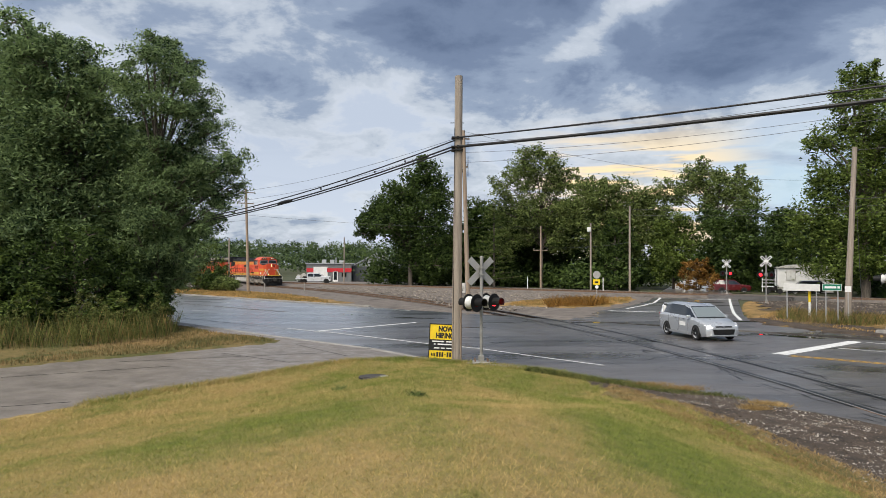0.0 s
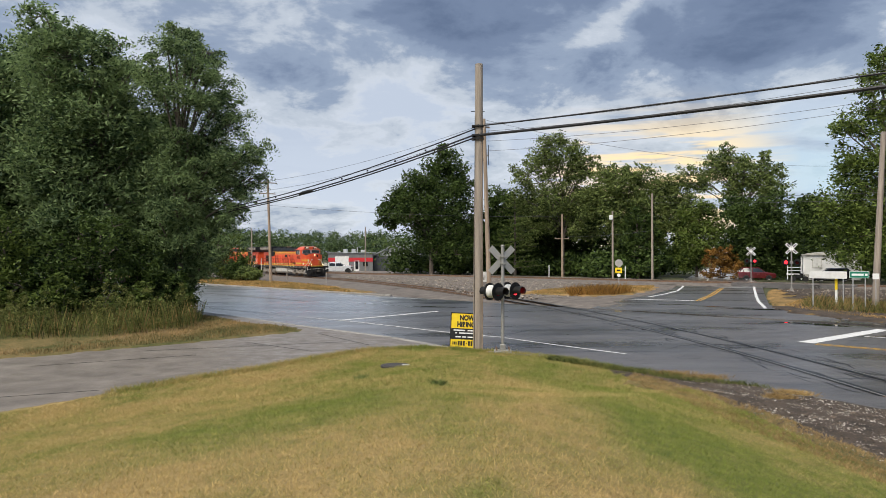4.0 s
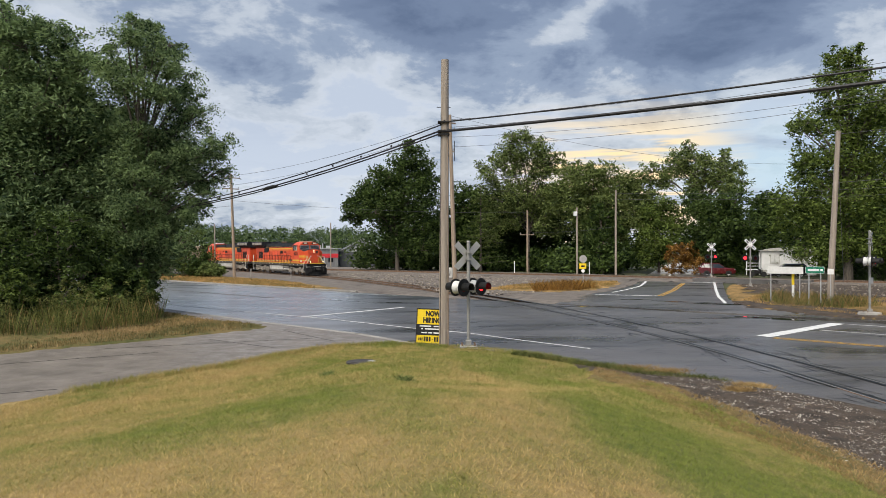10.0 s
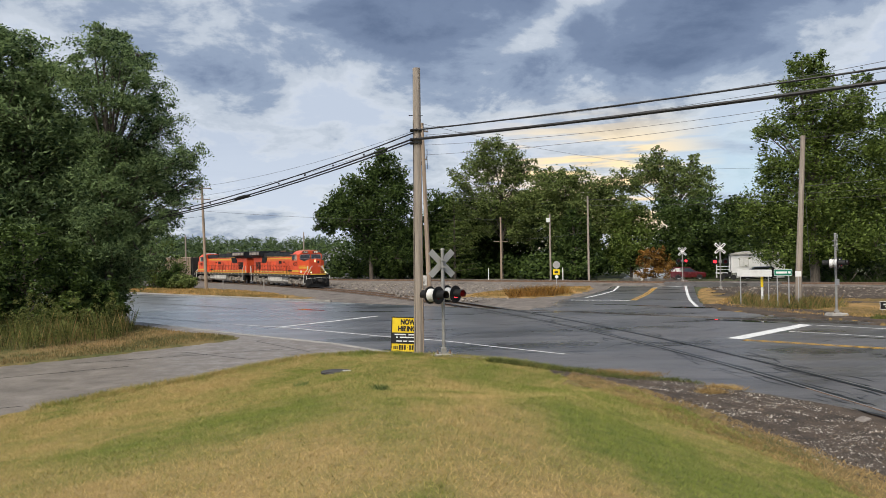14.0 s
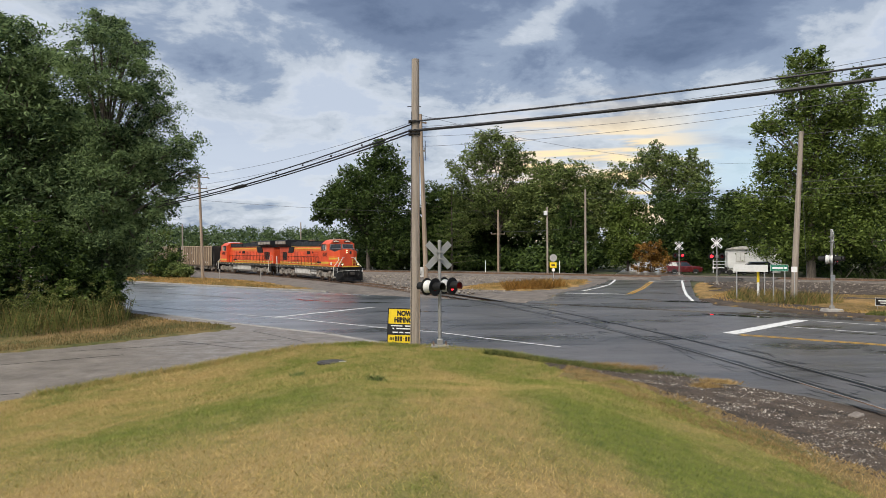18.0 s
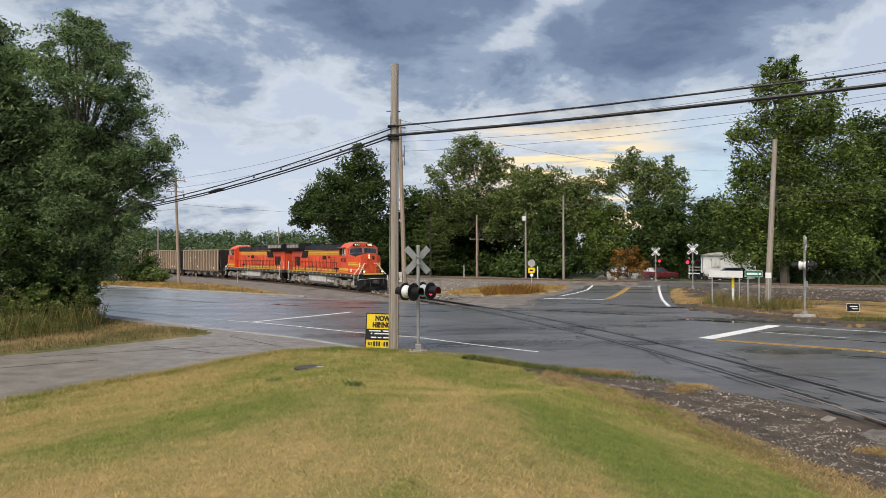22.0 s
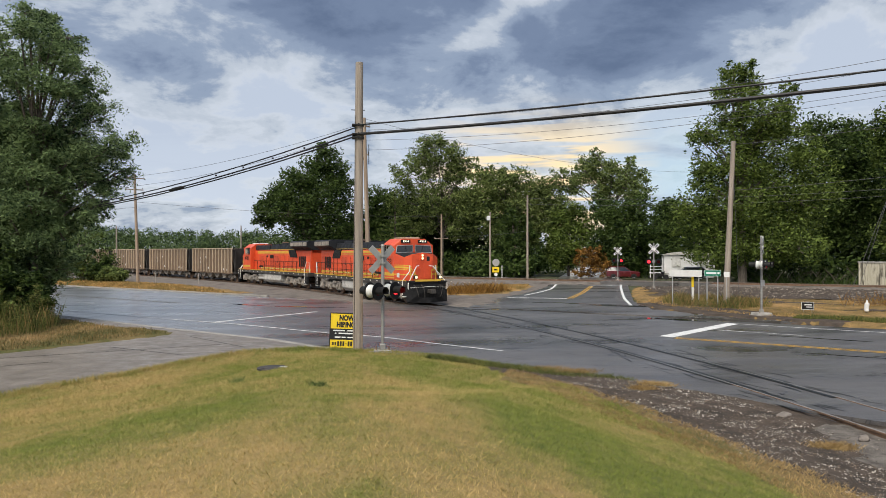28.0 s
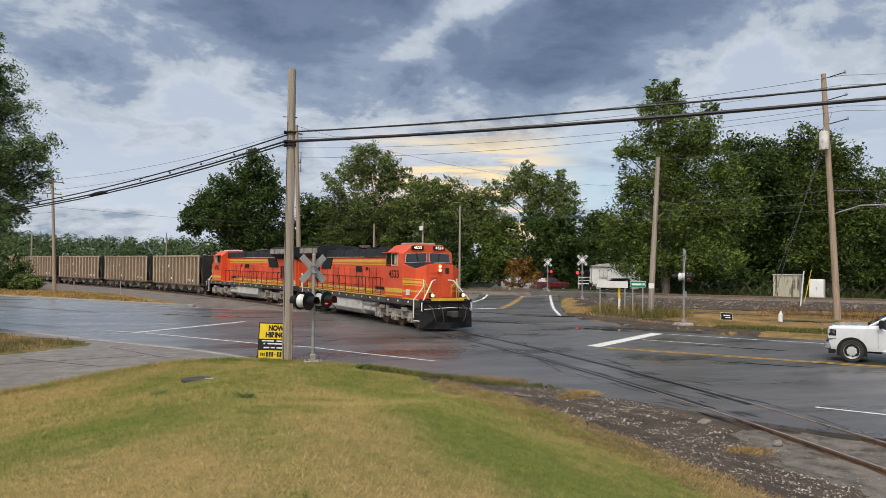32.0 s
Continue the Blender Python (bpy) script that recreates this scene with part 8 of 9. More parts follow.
    for i, (z, r) in enumerate(((8.0, 0.024), (7.80, 0.030), (7.70, 0.026))):
        wire("black cable bundle sagging towards the trees", (0.45, 26.1 + 0.04 * i, z), (-31.8, 56.2, 6.62 - 0.05 * i), 1.55, r, CABLE, "overhead_cable")
    sp = thing("cable_splice", "dark splice case hanging on the cables", "splice case")
    a, b = Vector((0.45, 26.14, 7.80)), Vector((-31.8, 56.2, 6.57))
    q = [a.lerp(b, k) - Vector((0, 0, 4 * 1.55 * k * (1 - k) + 0.02)) for k in (0.228, 0.235, 0.248, 0.255)]
    part("case", Geo().tube(q, [0.03, 0.075, 0.075, 0.03], 10), CABLE, sp, smooth=True)
    for k in (0.06, 0.1, 0.14, 0.18, 0.30, 0.34, 0.38):
        c = a.lerp(b, k) - Vector((0, 0, 4 * 1.55 * k * (1 - k) - 0.1))
        part("clip", Geo().box(tuple(c), (0.07, 0.04, 0.07)), CABLE, sp)
    for z, r in ((13.9, 0.016), (13.3, 0.014), (11.7, 0.014)):
        wire("thin power line above the road", (1.75, 58.1, z), (34.1, 37.7, z + 1.4), 0.7, r)
        wire("thin power line above the road", (34.1, 37.7, z + 1.4), (66, 12, z + 1.4), 0.7, r)
    wire("thin power line above the road", (1.8, 58.1, 12.5), (34.0, 37.8, 13.4), 0.7, 0.013)
    wire("thin power line above the road", (34.0, 37.8, 13.4), (66, 12, 13.6), 0.7, 0.013)
    for z, zz in ((13.9, 12.1), (13.3, 11.0)):
        wire("thin power line beside the tracks", (1.6, 58.3, z), (-23.2, 85.2, zz), 0.6, 0.014)
        wire("thin power line beside the tracks", (-23.2, 85.2, zz), (-60, 120, zz), 0.6, 0.014)
    wire("thin line along the railway", (-23.1, 85.2, 9.2), (14.4, 106.5, 8.9), 0.5, 0.016)
    wire("thin line along the railway", (-23.1, 85.2, 8.6), (-55, 102, 8.6), 0.4, 0.016)
    wire("thin line through the wood", (14.4, 106.5, 6.0), (22.5, 87.1, 6.2), 0.3, 0.014)
    wire("thin line over the side road", (22.5, 87.1, 10.2), (64, 60, 10.6), 0.8, 0.014)
    wire("thin line over the side road", (22.5, 87.1, 9.5), (64, 60, 9.9), 0.8, 0.014)
    wire("thin power line above the road", (1.7, 58.1, 14.2), (43, 80, 13.0), 1.2, 0.013)
    wire("thin line between poles", (25.35, 44.4, 10.6), (33.5, 38.2, 11.2), 0.1, 0.012)
    wire("thin line along the verge", (33.6, 38.2, 8.2), (62, 14, 8.2), 0.5, 0.016)
    wire("thin line along the verge", (33.6, 38.2, 8.2), (25.2, 44.5, 7.6), 0.1, 0.012)


# ---- buildings and parked vehicles ----
GREY_SIDING = material("grey_metal_siding", (0.13, 0.135, 0.14), (0.20, 0.205, 0.21), 0.6, 0.45, 0.6, 0.1, 10, stretch=(5, 5, 0.5))
DARK_SIDING = material("slate_siding", (0.060, 0.066, 0.076), (0.105, 0.112, 0.125), 0.8, 0.5, 0.7, 0.1, 10)
METAL_ROOF = material("pale_metal_roof", (0.33, 0.35, 0.36), (0.46, 0.48, 0.49), 0.5, 0.35, 0.5, 0.05, 10)
RED_STRIPE = material("red_fascia", (0.48, 0.02, 0.03), (0.60, 0.035, 0.045), 1, 0.4, 0.5, 0)


def build_buildings():
    sh = thing("commercial_building", "low grey building with a red stripe and rooftop units", "building", pose(-22.0, 139.5, 0, 0, 0, 4))
    wall = part("wall", Geo().box((0, 5, 1.75), (8.6, 10, 3.5)), GREY_SIDING, sh, "grey panelled walls")
    part("roof", Geo().box((0, 5, 3.56), (9.0, 10.4, 0.14)), METAL_ROOF, sh, "flat pale roof edge", bevel=0.02)
    for x, w in ((2.0, 4.7), (-3.6, 1.3)):
        part("stripe", Geo().box((x, -0.03, 2.25), (w, 0.08, 0.75)), RED_STRIPE, wall, "red fascia stripe")
    part("roller_door", Geo().box((-1.6, -0.04, 1.45), (2.7, 0.06, 2.9)), WHITE, wall, "pale roller door")
    dr = part("door", Geo().box((1.25, -0.04, 1.05), (0.95, 0.06, 2.1)), WHITE, wall, "white door frame")
    part("door_glass", Geo().box((1.25, -0.08, 1.15), (0.6, 0.03, 1.5)), GLASS, dr)
    part("window", Geo().box((2.9, -0.03, 1.4), (0.9, 0.05, 0.8)), GLASS, wall, "dark window")
    for x in (-1.2, 0.4, 2.2):
        part("rooftop_unit", Geo().box((x, 3, 3.95), (0.8, 0.9, 0.7 if x < 1 else 0.45)), METAL_ROOF, sh, bevel=0.03)
    part("flue", Geo().tube([(1.2, 2, 3.6), (1.2, 2, 4.7)], 0.12, 8), STEEL, sh)
    gb = thing("gabled_building", "dark-walled building with a pale gable roof", "building", pose(-12.6, 143.0, 0, 0, 0, 6))
    w = part("wall", Geo().box((0, 6, 1.5), (10.4, 12, 3.0)), DARK_SIDING, gb, "slate-grey walls")
    part("gable", Geo().prism([(-5.2, 3.0), (5.2, 3.0), (-0.6, 5.4)], -0.02, 11.9, "y"), METAL_ROOF, gb, "pale gable wall")
    for pts in ([(-5.7, 2.82), (-0.6, 5.5), (-0.6, 5.66), (-5.7, 2.98)], [(-0.6, 5.5), (5.7, 2.82), (5.7, 2.98), (-0.6, 5.66)]):
        part("roof", Geo().prism(pts, -0.5, 12.4, "y"), METAL_ROOF, gb, "pale metal roof slope")
    for x in (0.9, 2.1):
        win = part("window", Geo().box((x, -0.03, 1.55), (0.95, 0.06, 1.5)), WHITE, w, "white framed window")
        part("pane", Geo().box((x, -0.07, 1.9), (0.75, 0.02, 0.5)), GLASS, win)
    part("white_panel", Geo().box((4.0, -0.03, 0.8), (1.6, 0.05, 1.4)), WHITE, w)
    hs = thing("white_house", "white clapboard house behind the trees", "house", pose(14.6, 146, 0, 0, 0, -6))
    w = part("wall", Geo().box((0, 4, 2.4), (9, 8, 4.8)), WHITE, hs, "white clapboard walls")
    part("roof", Geo().prism([(-5, 4.7), (5, 4.7), (0, 7.4)], -0.4, 8.4, "y"), DARK_SIDING, hs, "dark gable roof")
    for x in (-2.6, 0, 2.6):
        for z in (1.5, 3.7):
            win = part("window", Geo().box((x, -0.03, z), (0.95, 0.05, 1.3)), DARK_SIDING, w, "dark window")
            part("pane", Geo().box((x, -0.06, z), (0.75, 0.02, 1.1)), GLASS, win)
    mh = thing("mobile_home", "white mobile home with a bowed roof", "mobile home", facing(45.7, 93.4, 0.0, 4))
    w = part("wall", Geo().box((1.0, 4, 1.95), (6.6, 8, 2.5)), WHITE, mh, "white metal walls", bevel=0.02)
    part("skirt", Geo().box((1.0, 4, 0.4), (6.4, 7.8, 0.7)), TANK_GREY, mh)
    n = 8
    part("roof", Geo().prism([(-2.5, 3.18)] + [(-2.5 + 7.0 * k / n, 3.22 + 0.42 * math.sin(math.pi * k / n)) for k in range(n + 1)] + [(4.5, 3.18)], -0.25, 8.2, "y"), TANK_GREY, mh, "bowed grey roof")
    for x in (-0.7, 2.6):
        win = part("window", Geo().box((x, -0.03, 2.2), (1.15, 0.06, 1.3)), TANK_GREY, w, "window with grey frame")
        part("pane", Geo().box((x - 0.26, -0.07, 2.2), (0.46, 0.02, 1.1)), PALE_DOME, win)
        part("pane", Geo().box((x + 0.26, -0.07, 2.2), (0.46, 0.02, 1.1)), PALE_DOME, win)
    pr = part("porch", Geo().box((-3.3, 1, 0.7), (1.8, 2.4, 0.12)), WHITE, mh, "white porch with railing")
    for x in (-4.1, -2.5):
        part("porch_post", Geo().box((x, -0.1, 1.5), (0.09, 0.09, 2.9)), WHITE, pr)
    for z in (1.2, 1.6):
        part("porch_rail", Geo().box((-3.3, -0.1, z), (1.6, 0.06, 0.08)), WHITE, pr)
    suv("sport_utility_car", "dark red sport utility car parked by the side road", CAR_RED, pose(37.4, 93.6, 0.0, 0, 0, -16))
    suv("parked_car", "black car parked beside the mobile home", CAR_BLACK, pose(44.2, 88.6, 0.0, 0, 0, 172))
    suv("parked_car", "dark red car parked under the trees", CAR_RED, pose(-7.0, 134.5, 0.0, 0, 0, 20))
    mb = thing("motorcycle", "dark motorcycle parked beside the mobile home", "motorcycle", facing(40.6, 88.8, 0.0, 10))
    for x in (-0.7, 0.7):
        part("wheel", Geo().tube([(x, -0.06, 0.33), (x, 0.06, 0.33)], 0.33, 16), RUBBER, mb)
    part("frame", Geo().box((0, 0, 0.6), (0.8, 0.3, 0.4)).tube([(0.7, 0, 0.33), (0.45, 0, 1.05)], 0.04, 6).tube([(0.45, -0.35, 1.08), (0.45, 0.35, 1.08)], 0.02, 6), DARK_STEEL, mb, bevel=0.03)
    part("tank", Geo().tube([(0.05, 0, 0.86), (0.4, 0, 0.9)], [0.15, 0.1], 10), CAR_BLACK, mb)
    part("seat", Geo().box((-0.35, 0, 0.82), (0.6, 0.26, 0.1)), RUBBER, mb, bevel=0.03)
    w, _ = pickup("white service truck parked before the grey building", work=True)
    w.matrix_basis = pose(-22.6, 127.2, 0.0, 0, 0, 4)
    pl = [(-34, 128), (-5, 132), (-4, 141), (-36, 141)]
    sheet("parking_lot", pl, 1.2, flat(0.04), CONCRETE, "pale paved lot before the buildings", "pavement", ragged=0.2)


VAN, VAN_WHEELS, TRUCK, TRUCK_WHEELS = [], [], [], []


def build_moving_cars():
    ob, ws = minivan("silver minivan driving across the intersection")
    ob.scale = (0.89, 0.93, 0.95)
    VAN.append(ob)
    VAN_WHEELS.extend(ws)
    ob, ws = pickup("white pickup truck stopped at the crossing")
    ob.scale = (0.98, 0.98, 1.0)
    TRUCK.append(ob)
    TRUCK_WHEELS.extend(ws)


# ---- grass, weeds and stones ----
def turf_mesh(name, P, H, W, lean, rng, mat):
    """Short turf: one thin leaning triangle a blade, at the points P."""
    n = len(P)
    a, b = rng.random(n) * 2 * math.pi, rng.random(n) * 2 * math.pi
    side = np.stack([np.cos(a), np.sin(a), np.zeros(n)], -1) * W[:, None]
    k = lean * (0.3 + rng.random(n))
    tip = np.stack([np.cos(b) * k, np.sin(b) * k, np.ones(n)], -1) * H[:, None]
    V = np.stack([P - side, P + side, P + tip], 1).reshape(-1, 3)
    me = bpy.data.meshes.new(name)
    me.vertices.add(3 * n)
    me.vertices.foreach_set("co", V.astype(np.float32).ravel())
    me.loops.add(3 * n)
    me.loops.foreach_set("vertex_index", np.arange(3 * n, dtype=np.int32))
    me.polygons.add(n)
    me.polygons.foreach_set("loop_start", np.arange(0, 3 * n, 3, dtype=np.int32))
    me.materials.append(mat)
    me.update(calc_edges=True)
    return me


def blade_mesh(name, P, H, W, lean, rng, mat, bend=0.5):
    """Grass blades: one thin bent triangle pair each, at the points P."""
    n = len(P)
    a = rng.random(n) * 2 * math.pi
    side = np.stack([np.cos(a), np.sin(a), np.zeros(n)], -1)
    b = rng.random(n) * 2 * math.pi
    tip = np.stack([np.cos(b) * lean, np.sin(b) * lean, np.ones(n)], -1) * H[:, None]
    mid = np.stack([np.cos(b) * lean * 0.5, np.sin(b) * lean * 0.5, np.full(n, 0.56)], -1) * H[:, None]
    w = W[:, None]
    V = np.stack([P - side * w, P + side * w, P + mid + side * w * 0.7, P + tip], 1).reshape(-1, 3)
    return leaf_mesh(name, V, mat)


def scatter(rng, poly, n):
    Q = np.array(poly, float)
    lo, hi = Q.min(0), Q.max(0)
    out = np.zeros((0, 2))
    while len(out) < n:
        p = lo + rng.random((n * 2, 2)) * (hi - lo)
        out = np.concatenate([out, p[distance_in(poly, p[:, 0], p[:, 1]) > 0.02]])
    return out[:n]


def build_grass():
    rng = np.random.default_rng(17)
    lawn = LAWN_LEFT + LAWN_RIGHT[1:]
    near = [(-5.5, 2.6), (5.6, 2.6), (6.1, 8.5), (6.0, 12.5), (-9.5, 12.5), (-8, 7)]
    far = [(-10.5, 12.5), (6.0, 12.5), (5.6, 18), (4.4, 22), (1.4, 25.1), (-1.7, 26.3), (-3.3, 25.9), (-6.4, 21.2), (-8.7, 17.6)]
    for name, poly, n, h, w in (("lawn_grass", near, 330000, 0.030, 0.0036), ("lawn_grass", far, 190000, 0.042, 0.0085)):
        p = scatter(rng, poly, n)
        z = lawn_height(p[:, 0], p[:, 1]) - 0.005
        H = h * (0.5 + rng.random(n))
        me = turf_mesh(name, np.column_stack([p, z]), H, w * (0.7 + 0.6 * rng.random(n)), 1.5, rng, LAWN_BLADE)
        tagged(new(name, me), "short mown grass blades, green and straw-coloured", "grass", kind="stuff")
    # ragged fringe of long grass along the lawn's foot
    line = [(-8.7, 17.7), (-7.5, 19.8), (-6.4, 21.3), (-5.1, 23.3), (-4.3, 24.7), (-3.3, 25.9), (-1.7, 26.4), (-0.6, 26.2), (1.4, 25.1), (3.5, 23.5), (4.4, 21.8)]
    P = []
    for a, b in zip(line[:-1], line[1:]):
        k = int(1500 * math.dist(a, b) / 2)
        t = rng.random((k, 1))
        P.append(np.array(a) * (1 - t) + np.array(b) * t + rng.normal(size=(k, 2)) * 0.16)
    P = np.concatenate(P)
    z = np.maximum(lawn_height(P[:, 0], P[:, 1]) - 0.03, 0.0)
    tagged(new("edge_grass", blade_mesh("edge_grass", np.column_stack([P, z]), 0.07 + 0.11 * rng.random(len(P)), np.full(len(P), 0.007), 0.6, rng, LAWN_BLADE)), "longer grass along the lawn's edge", "grass", kind="stuff")

    # withered fringe between lawn and gravel
    rim = [(4.8, 20.7), (5.3, 19.8), (5.9, 17.6), (6.4, 15.2), (6.8, 12.8), (7.1, 9.5), (7.5, 4.0), (5.7, 4.0), (5.5, 9.5), (5.1, 12.6), (4.8, 15.0), (4.6, 17.4), (4.4, 19.9)]
    p = scatter(rng, rim, 20000)
    z = np.maximum(np.where(distance_in(lawn, p[:, 0], p[:, 1]) > 0, lawn_height(p[:, 0], p[:, 1]), -1.0), gravel_height(p[:, 0], p[:, 1]))
    tagged(new("withered_blades", blade_mesh("withered_blades", np.column_stack([p, z]), 0.02 + 0.06 * rng.random(len(p)), np.full(len(p), 0.005), 0.9, rng, DRY_BLADE)), "withered straw-brown grass along the gravel", "grass", kind="stuff")
    for x, y, r in ((6.6, 20.0, 0.28), (8.1, 18.0, 0.24), (7.4, 17.2, 0.16), (8.9, 12.2, 0.2), (5.9, 20.6, 0.3)):
        q = rng.normal(size=(900, 2)) * (r, r * 0.6)
        c = np.column_stack([q[:, 0] + x, q[:, 1] + y, np.zeros(900)])
        c[:, 2] = gravel_height(c[:, 0], c[:, 1])
        tagged(new("dry_tuft", blade_mesh("dry_tuft", c, 0.03 + 0.09 * rng.random(900), np.full(900, 0.006), 1.3, rng, DRY_BLADE)), "dry straw tuft on the broken kerb", "grass")

    def weeds(name, label, poly, n, h0, h1, w, mat, z=0.05, lean=0.35):
        p = scatter(rng, poly, n)
        clump = 0.5 + 0.5 * wobble(p[:, 0], p[:, 1], 1.3, 5.0)
        H = h0 + (h1 - h0) * rng.random(n) * np.clip(clump + 0.35, 0.15, 1.2)
        me = blade_mesh(name, np.column_stack([p, np.full(n, z)]), H, np.full(n, w), lean, rng, mat)
        tagged(new(name, me), label, "weeds", kind="stuff")
    bank = [(-14.4, 24.2), (-12.9, 26.1), (-10.6, 28.3), (-8.8, 30.6), (-7.4, 32.1), (-8.4, 33.7), (-11.1, 35.8), (-15.4, 41.0), (-24, 41), (-32, 30), (-30, 21.8)]
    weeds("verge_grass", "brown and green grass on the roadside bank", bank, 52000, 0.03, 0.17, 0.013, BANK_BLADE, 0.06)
    tall = [(-14.0, 29.2), (-12.4, 32.8), (-13.6, 37.6), (-24, 39), (-32, 32), (-26, 24.6), (-17.8, 25.9)]
    weeds("tall_weeds", "tall green weeds under the roadside trees", tall, 15000, 0.10, 1.30, 0.008, WEED, 0.15, 0.28)
    weeds("dry_weeds", "dry straw stalks under the roadside trees", tall, 3600, 0.3, 1.35, 0.008, DRY_WEED, 0.15, 0.24)
    cs, rs, ks = [], [], []
    for x, y in scatter(rng, [(-14.2, 29.4), (-12.8, 33.0), (-13.8, 37.6), (-24, 39), (-30, 32), (-26, 25.0), (-18.0, 26.4)], 560):
        h = 0.25 + 1.7 * rng.random() ** 2
        for f in (0.35, 0.7, 1.0):
            cs.append((x + rng.normal() * 0.12, y + rng.normal() * 0.12, 0.2 + h * f))
            rs.append(0.34 - 0.2 * f)
            ks.append(46)
    tagged(new("leafy_weeds", leaf_mesh("leafy_weeds", leaf_cloud(rng, cs, rs, ks, 0.055, slim=0.3), WEED)), "leafy green weeds at the foot of the roadside trees", "weeds", kind="stuff")
    strip = [road_xy(-100, 39.1), road_xy(-50, 39.1), road_xy(-59, 44.0), road_xy(-70, 46.8), road_xy(-100, 48)]
    weeds("verge_grass", "dry yellow grass beside the road", strip, 15000, 0.08, 0.26, 0.035, VERGE_BLADE, 0.08)
    tongue = [(10.0, 58.2), (14.0, 61.0), (17.6, 68.6), (19.6, 75), (15, 75.4), (7.6, 67.6), (5.4, 61.2)]
    weeds("dry_weeds", "dry brown weeds by the crossing", tongue, 12000, 0.05, 0.24, 0.018, VERGE_BLADE, 0.09)
    brush = [(8.4, 57.6), (12.4, 59.6), (14.6, 62.4), (12.4, 64.0), (8.6, 61.0)]
    weeds("dry_weeds", "rusty brown dock stalks by the crossing", brush, 2200, 0.20, 1.0, 0.018, LEAF_RUST, 0.09, 0.6)
    right = [(20.6, 47.4), (20.2, 42.6), (21.4, 37.6), (25.0, 32.2), (40, 17.6), (46, 40), (41.3, 45.2), (37.0, 46.8), (31.2, 48.4), (28.5, 50.2), (25.2, 54.2)]
    weeds("verge_grass", "straw-coloured grass on the verge", right, 40000, 0.03, 0.17, 0.015, VERGE_BLADE, 0.12, 0.8)
    patch = [(21.4, 46.6), (21.0, 43.2), (22.6, 39.4), (26.2, 41.2), (26.6, 46.6), (24.0, 50.0)]
    weeds("tall_weeds", "tall green and dry weeds round the signs", patch, 4200, 0.10, 0.75, 0.010, WEED, 0.12)
    weeds("dry_weeds", "dry weed stalks round the signs", patch, 2200, 0.10, 0.85, 0.009, DRY_WEED, 0.12, 0.6)
    back = [(31.0, 41.5), (33.0, 38.6), (37.5, 35.0), (39.5, 37.5), (35.0, 42.5), (32.5, 44)]
    weeds("dry_weeds", "rusty brush on the verge", back, 700, 0.10, 1.1, 0.008, LEAF_RUST, 0.14, 0.4)
    strip2 = [(22.8, 34.4), (28, 29.4), (34, 23.4), (35, 24.6), (29, 30.8), (24, 35.6)]
    weeds("tall_weeds", "fresh green grass along the road's edge", strip2, 18000, 0.06, 0.26, 0.012, WEED, 0.10)
    floor = [(46, 74), (64, 60), (90, 44), (96, 56), (70, 82), (50, 88)]
    weeds("undergrowth", "dark brush at the edge of the wood", floor, 9000, 0.3, 1.3, 0.03, LEAF_OAK, 0.0, 0.7)
    weeds("dry_brush", "bare brown twigs at the edge of the wood", floor, 1200, 0.4, 2.0, 0.014, BARK, 0.0, 0.9)
    kerb = [(3.0, 23.9), (5.0, 21.6), (7.6, 18.9), (7.9, 18.6), (6.0, 19.2), (4.4, 21.4), (2.6, 23.6)]
    weeds("tall_weeds", "low weeds in the broken kerb", kerb, 5000, 0.05, 0.18, 0.010, WEED, 0.04, 0.9)
    for x, y in ((-0.44, 12.5), (-2.21, 15.4)):
        c = np.column_stack([rng.normal(size=(160, 2)) * 0.08 + (x, y), np.zeros(160)])
        c[:, 2] = lawn_height(c[:, 0], c[:, 1])
        me = blade_mesh("lawn_weed", c, 0.05 + 0.09 * rng.random(160), np.full(160, 0.006), 1.0, rng, LEAF_LIGHT)
        tagged(new("lawn_weed", me), "dark green weed tuft in the lawn", "weed")


def stone_mesh(name, P, R, rng, mat):
    """Angular stones as squashed, turned octahedra."""
    n = len(P)
    base = np.array([(1, 0, 0), (0, 1, 0), (-1, 0, 0), (0, -1, 0), (0, 0, 1), (0, 0, -1)], float)
    V = base[None] * (0.6 + 0.7 * rng.random((n, 6, 1)))
    a = rng.random(n) * 6.283
    c, s = np.cos(a)[:, None], np.sin(a)[:, None]
    V = np.stack([V[..., 0] * c - V[..., 1] * s, V[..., 0] * s + V[..., 1] * c, V[..., 2] * 0.7], -1) * R[:, None, None] + P[:, None]
    tri = np.array([(0, 1, 4), (1, 2, 4), (2, 3, 4), (3, 0, 4), (1, 0, 5), (2, 1, 5), (3, 2, 5), (0, 3, 5)])
    F = (tri[None] + 6 * np.arange(n)[:, None, None]).reshape(-1, 3)
    me = bpy.data.meshes.new(name)
    me.vertices.add(6 * n)
    me.vertices.foreach_set("co", V.astype(np.float32).ravel())
    me.loops.add(len(F) * 3)
    me.loops.foreach_set("vertex_index", F.astype(np.int32).ravel())
    me.polygons.add(len(F))
    me.polygons.foreach_set("loop_start", np.arange(0, len(F) * 3, 3, dtype=np.int32))
    me.materials.append(mat)
    me.update(calc_edges=True)
    return me


